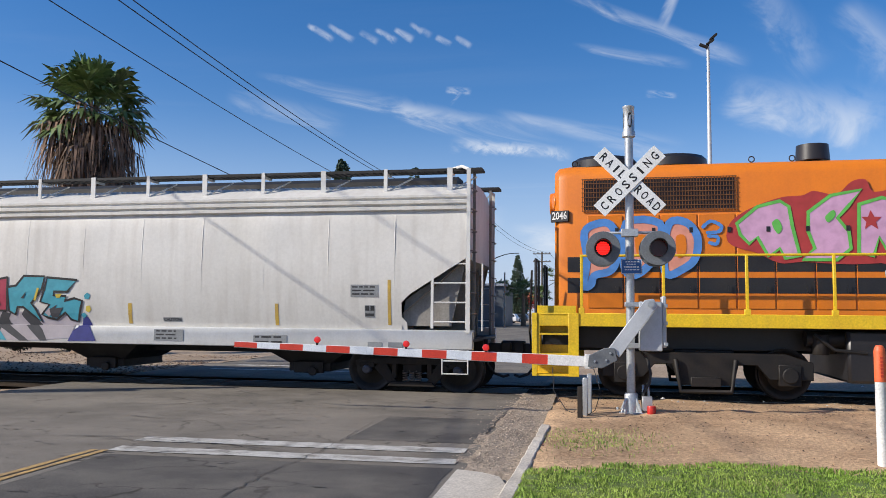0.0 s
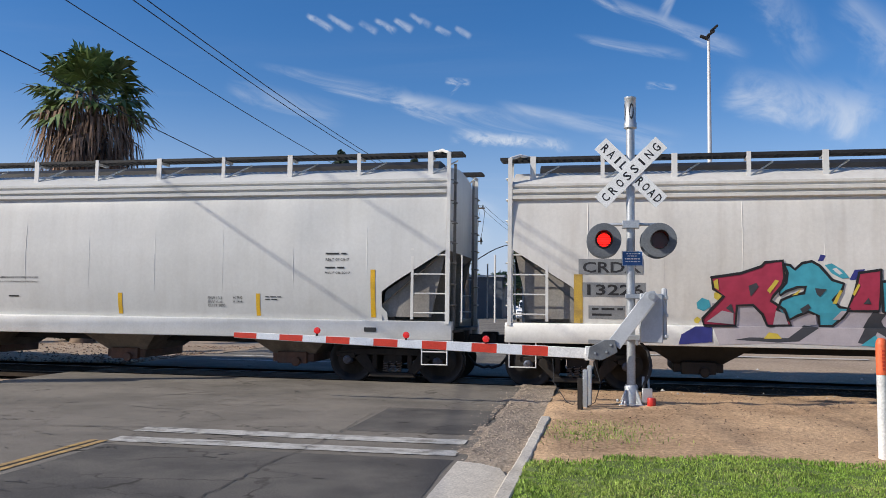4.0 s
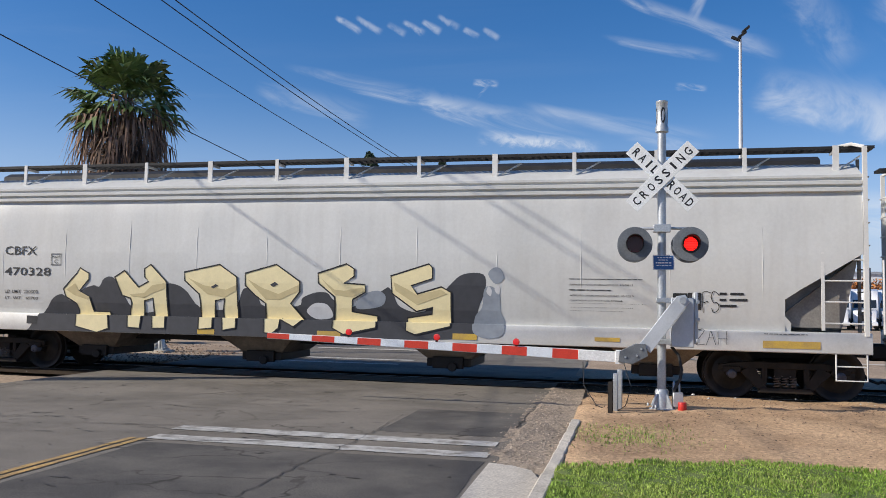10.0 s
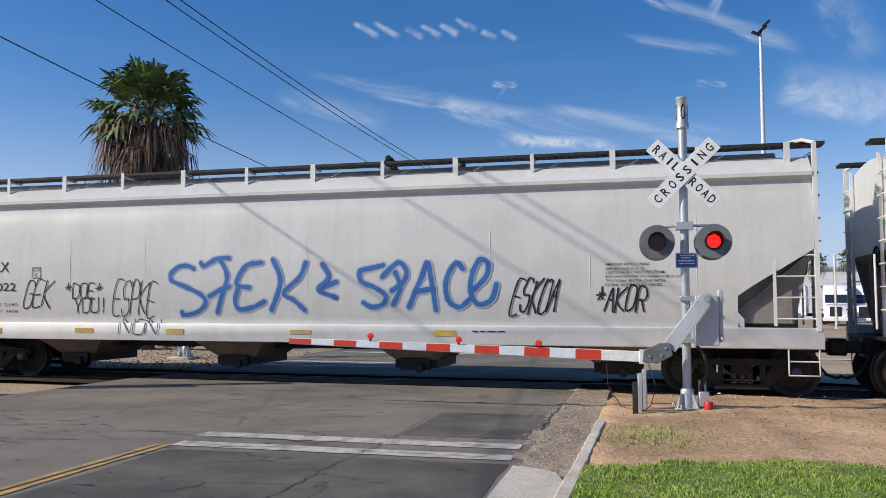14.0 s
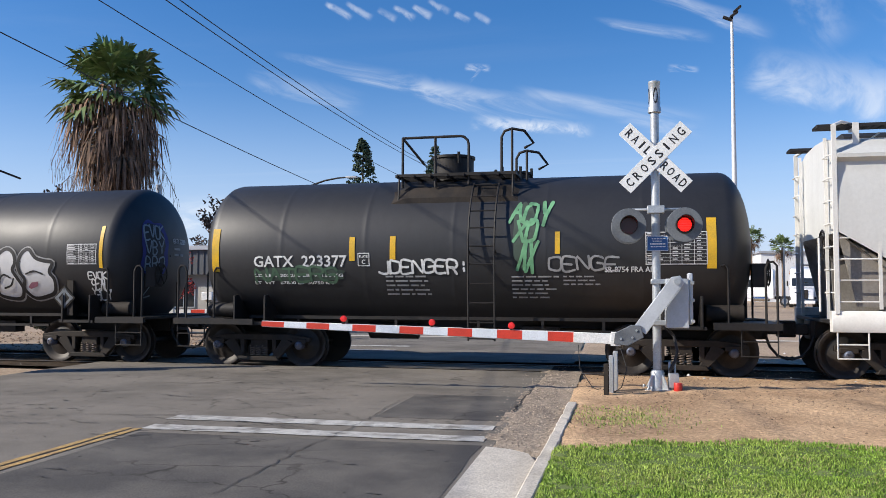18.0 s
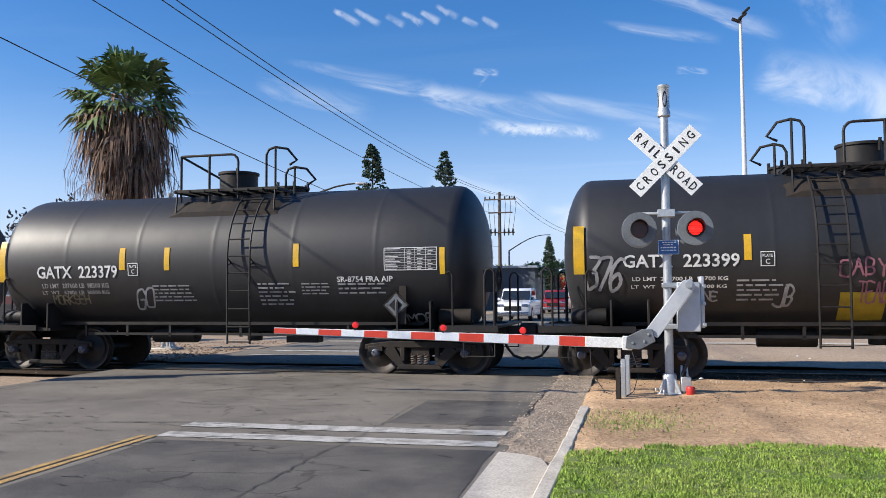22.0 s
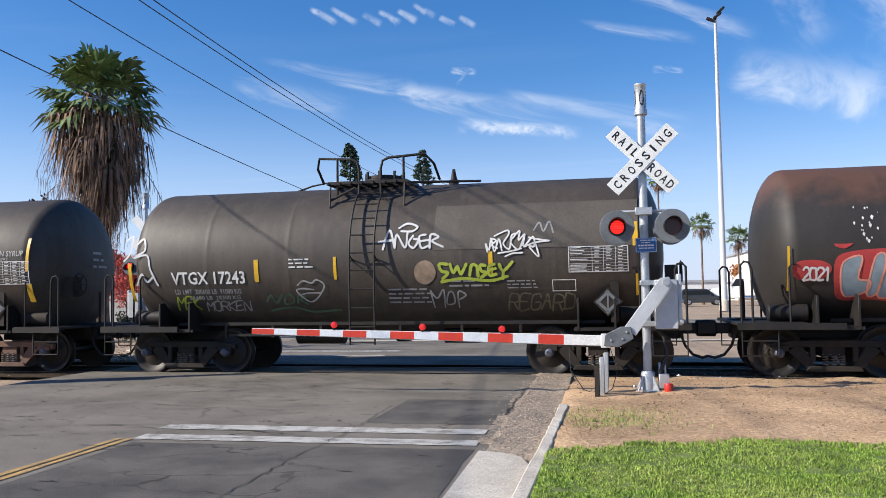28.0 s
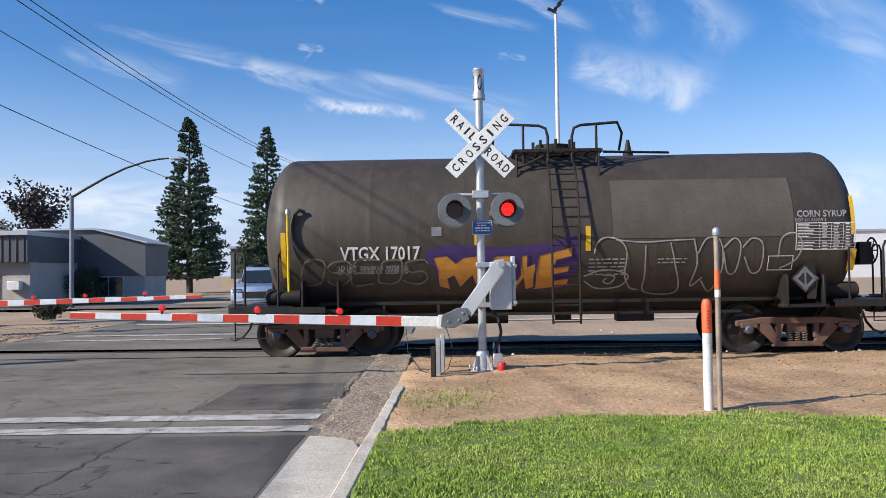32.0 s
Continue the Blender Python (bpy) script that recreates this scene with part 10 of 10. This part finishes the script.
wh = thing("white_warehouse", pose(0, 0, 0), "long white warehouse beyond the truck yard", "building", "buildings")
part("wall", Shape().span((22, 128, -0.1), (75, 150, 7.2)), WALL_WHITE, wh, smooth=0)
part("roof", Shape().span((21.7, 127.7, 7.2), (75.3, 150.3, 7.5)), ROOF_PALE, wh, smooth=0)
part("painted_mark", Shape().prism([(40.5, 4.0), (42.2, 3.4), (42.6, 4.2), (43.6, 4.6), (42.6, 5.4), (41.6, 4.8), (40.4, 5.2)], 127.9, 127.96), CAR_DARK, wh, "dark shape painted on the wall", smooth=0)
lw = thing("pale_shed", pose(0, 0, 0), "long pale low shed on the horizon", "building", "buildings")
part("wall", Shape().span((2, 170, -0.1), (60, 185, 3.2)), WALL_WHITE, lw, smooth=0)
part("roof", Shape().span((1.7, 169.7, 3.2), (60.3, 185.3, 3.7)), ROOF_PALE, lw, smooth=0)


# ---- vehicles ----
ROAD_WHEELS = []


def wheel(parent, x, y, r, w=0.22):
    t = part("wheel", Shape().cone((0, -w / 2, 0), (0, w / 2, 0), r, n=20), TYRE, parent, m=pose(x, y, r), bevel=0.02)
    part("rim", Shape().cone((0, -w / 2 - 0.006, 0), (0, w / 2 + 0.006, 0), r * 0.62, n=16), CHROME, t)
    ROAD_WHEELS.append((parent, t, x, y, r))


def auto(name, m, mat, label, kind, group="parked vehicles"):
    """A road vehicle that faces +x in its own space: suv, car or pickup."""
    th = thing(name, m, label, kind, group)
    L, W, H, hood, belt = {"suv": (4.7, 1.9, 1.72, 1.02, 1.02), "car": (4.5, 1.8, 1.45, 0.85, 0.9), "pickup": (5.6, 2.0, 1.9, 1.15, 1.15)}[kind]
    a = L / 2
    body = [(-a, 0.35), (-a, belt), (-a + 0.1, belt + 0.03), (a - 1.35, belt + 0.03), (a - 0.15, hood - 0.08), (a, hood - 0.25), (a, 0.35), (a - 0.1, 0.28), (-a + 0.1, 0.28)]
    part("body", Shape().prism(body, -W / 2, W / 2), mat, th, bevel=0.06)
    if kind == "pickup":
        cab = [(-0.55, belt), (-0.5, H - 0.05), (-0.3, H), (0.9, H), (1.1, H - 0.06), (1.75, belt)]
    else:
        cab = [(-a + 0.05, belt), (-a + 0.35, H - 0.08), (-a + 0.6, H), (0.35, H), (0.6, H - 0.06), (1.25, belt)]
    cb = part("cabin", Shape().prism(cab, -W / 2 + 0.12, W / 2 - 0.12), mat, th, bevel=0.06)
    x0, x1 = cab[0][0] + 0.35, cab[-1][0] - 0.62
    for y in (-1, 1):
        part("side_window", Shape().prism([(x0, belt + 0.08), (x0 + 0.05, H - 0.16), (x1 + 0.05, H - 0.16), (x1 + 0.42, belt + 0.08)], y * (W / 2 - 0.13), y * (W / 2 - 0.10)), WINDOW_DARK, cb, smooth=0)
        part("headlight", Shape().box((a - 0.05, y * (W / 2 - 0.28), hood - 0.26), (0.16, 0.42, 0.16)), CHROME, th, bevel=0.03)
        part("mirror", Shape().box((cab[-1][0] - 0.45, y * (W / 2 + 0.05), belt + 0.12), (0.12, 0.2, 0.16)), mat, th, bevel=0.03)
    xa, xb = cab[-2], cab[-1]
    part("windscreen", Shape().add([(xa[0] + 0.05, -W / 2 + 0.2, xa[1] - 0.06), (xa[0] + 0.05, W / 2 - 0.2, xa[1] - 0.06), (xb[0] + 0.01, W / 2 - 0.18, xb[1] + 0.1), (xb[0] + 0.01, -W / 2 + 0.18, xb[1] + 0.1)], [(0, 1, 2, 3)]), WINDOW_DARK, cb, smooth=0)
    part("grille", Shape().box((a + 0.005, 0, hood - 0.42), (0.04, W * 0.5, 0.26)), BLACK_STEEL, th, bevel=0.01)
    part("bumper", Shape().box((a + 0.02, 0, 0.42), (0.16, W * 0.94, 0.2)), BLACK_STEEL if kind != "pickup" else CHROME, th, bevel=0.03)
    for x in (-a + 0.95, a - 0.95):
        for y in (-W / 2 + 0.1, W / 2 - 0.1):
            wheel(th, x, y, 0.36 if kind != "pickup" else 0.4)
    return th


def semi(m, label):
    th = thing("semi_tractor", m, label, "truck", "parked trucks")
    part("hood", Shape().prism([(0.6, 0.7), (0.6, 1.95), (2.6, 1.75), (2.95, 1.5), (3.0, 0.6), (0.6, 0.6)], -1.0, 1.0), CAR_WHITE, th, bevel=0.08)
    cab = part("cab", Shape().prism([(-2.2, 0.9), (-2.2, 3.7), (-1.9, 3.9), (-0.6, 3.7), (0.4, 2.85), (0.95, 1.95), (0.95, 0.7), (-2.2, 0.7)], -1.2, 1.2), CAR_WHITE, th, bevel=0.08)
    part("windscreen", Shape().add([(0.46, -1.0, 2.78), (0.46, 1.0, 2.78), (0.96, 1.0, 2.02), (0.96, -1.0, 2.02)], [(0, 1, 2, 3)]), WINDOW_DARK, cab, smooth=0)
    for y in (-1, 1):
        part("side_window", Shape().prism([(-0.5, 1.95), (-0.5, 2.7), (0.25, 2.7), (0.7, 1.95)], y * 1.2, y * 1.215), WINDOW_DARK, cab, smooth=0)
        part("mirror", Shape().box((0.85, y * 1.38, 2.25), (0.1, 0.14, 0.5)), BLACK_STEEL, th, bevel=0.02)
        part("headlight", Shape().box((2.86, y * 0.78, 1.2), (0.2, 0.3, 0.24)), CHROME, th, bevel=0.03)
        part("fuel_tank", Shape().cone((-1.6, y * 1.0, 0.75), (-0.2, y * 1.0, 0.75), 0.3, n=16), CHROME, th)
        for x in (2.1, -3.2, -4.4):
            wheel(th, x, y * 1.0, 0.5, 0.34)
    part("grille", Shape().box((3.0, 0, 1.2), (0.05, 1.0, 0.9)), BLACK_STEEL, th, bevel=0.02)
    part("bumper", Shape().box((3.05, 0, 0.5), (0.25, 2.2, 0.36)), CAR_WHITE, th, bevel=0.05)
    part("chassis", Shape().span((-5.2, -0.5, 0.7), (0.6, 0.5, 1.0)), BLACK_STEEL, th)
    return th


auto("pickup", pose(-7.9, 37.0, 0.0, 0, 0, -90), CAR_WHITE_SHADED, "white pickup, shade tinting its paint blue, waiting at the far stop line", "pickup", "waiting vehicles")
white_pickup = auto("pickup", pose(-6.2, 49.6, 0.02, 0, 0, -90), CAR_WHITE, "white pickup waiting on the far road", "pickup", "waiting vehicles")
red_pickup = auto("pickup", pose(-5.9, 68.6, 0.02, 0, 0, -90), CAR_RED, "red pickup waiting on the far road", "pickup", "waiting vehicles")
for k, (x, y, a, mt, kd, lb) in enumerate(((-15.5, 122, 180, CAR_WHITE, "pickup", "white pickup parked beside the far road"), (-13, 128, 170, CAR_WHITE, "car", "white car parked along the far road"), (-12, 136, 170, CAR_DARK, "car", "dark car parked along the far road"), (10.6, 90, 0, CAR_DARK, "suv", "dark car parked at the yard"), (6.4, 92, 0, CAR_DARK, "suv", "dark car parked at the yard"), (4.0, 96, 0, CAR_WHITE, "car", "white car parked at the yard"))):
    auto("suv" if kd == "suv" else ("pickup" if kd == "pickup" else "parked_car"), pose(x, y, 0.0, 0, 0, a), mt, lb, kd)
for k, (x, y, a) in enumerate(((14.5, 90, 165), (18.2, 84, -105), (20.9, 85, -105), (23.6, 86, -105), (26.4, 87, -105), (29.3, 88, -105), (32.3, 89, -105))):
    semi(pose(x, y, 0.0, 0, 0, a), "white semi tractor parked in the yard")

# ---- what moves ----
# how far the train has gone at each time, in metres
GONE = [(0, 0.15), (1, 4.27), (2, 8.35), (3, 12.43), (3.5, 14.45), (5.5, 22.58), (6, 24.61), (7, 28.76), (8, 32.93), (9, 37.15), (10, 41.45), (11, 45.87), 
        (12, 50.40), (13, 54.97), (14, 59.64), (14.5, 62.02), (16.5, 71.47), (17, 73.81), (18, 78.55), (19, 83.31), (20, 88.10), (21, 92.90), (22, 97.64), (23, 102.36), 
        (24, 107.06), (25, 111.75), (25.5, 114.12), (27.5, 123.56), (28, 125.92), (29, 130.67), (30, 135.36), (31, 140.06), (32, 144.80)]
GT, GS = [g[0] for g in GONE], [g[1] for g in GONE]


def gone(t):
    return float(np.interp(t, GT, GS))


# where the fronts of the two pickups are along the far road as they roll up and stop
DRIVES = [(white_pickup, [(0, 91.0), (3, 76.0), (5.5, 65.5), (8.7, 54.0), (12, 48.0), (14, 47.0), (32, 47.0)]),
          (red_pickup, [(0, 127.5), (3, 112.0), (5.5, 99.0), (8.7, 85.0), (13, 73.0), (17, 66.3), (19, 66.0), (32, 66.0)])]


# the crossing lamps blink by turns; added slats uncover each lit lens for half of the beat
BEAT, FIRST = 1.31, 0.52


def motions():
    for sl, x, y, z, half in BLINK_SLATS:
        rows = [(0, pose(x, y, z, 0 if half == 0 else 86, 0, 0))]
        for k in range(50):
            t = FIRST + BEAT / 2 * k
            opens = k % 2 == half
            if t + 0.03 < 32:
                rows += [(t - 0.03, pose(x, y, z, 0 if opens else 86, 0, 0)), (t + 0.03, pose(x, y, z, 86 if opens else 0, 0, 0))]
        rows.append((32, rows[-1][1]))
        walk(sl, rows)
    for car, rows in DRIVES:
        walk(car, [(t, pose(-6.2 + 0.042 * (y - 44.4), y + 2.6, 0.02, 0, 0, -92.4)) for t, y in rows])
        ts, ys = [r[0] for r in rows], [r[1] for r in rows]
        for owner, w, x, y, r in ROAD_WHEELS:
            if owner is car:
                walk(w, [(k / 20, pose(x, y, r, 0, math.degrees((ys[0] - float(np.interp(k / 20, ts, ys))) / r), 0)) for k in range(641)])
    for car, cx in ROLLERS:
        walk(car, [(t, on_track(cx + g)) for t, g in GONE])
    for w, ax in SPINNERS:
        r = w.location.z
        walk(w, [(k / 10, pose(ax, 0, r, 0, math.degrees(gone(k / 10) / r), 0)) for k in range(321)])


motions()
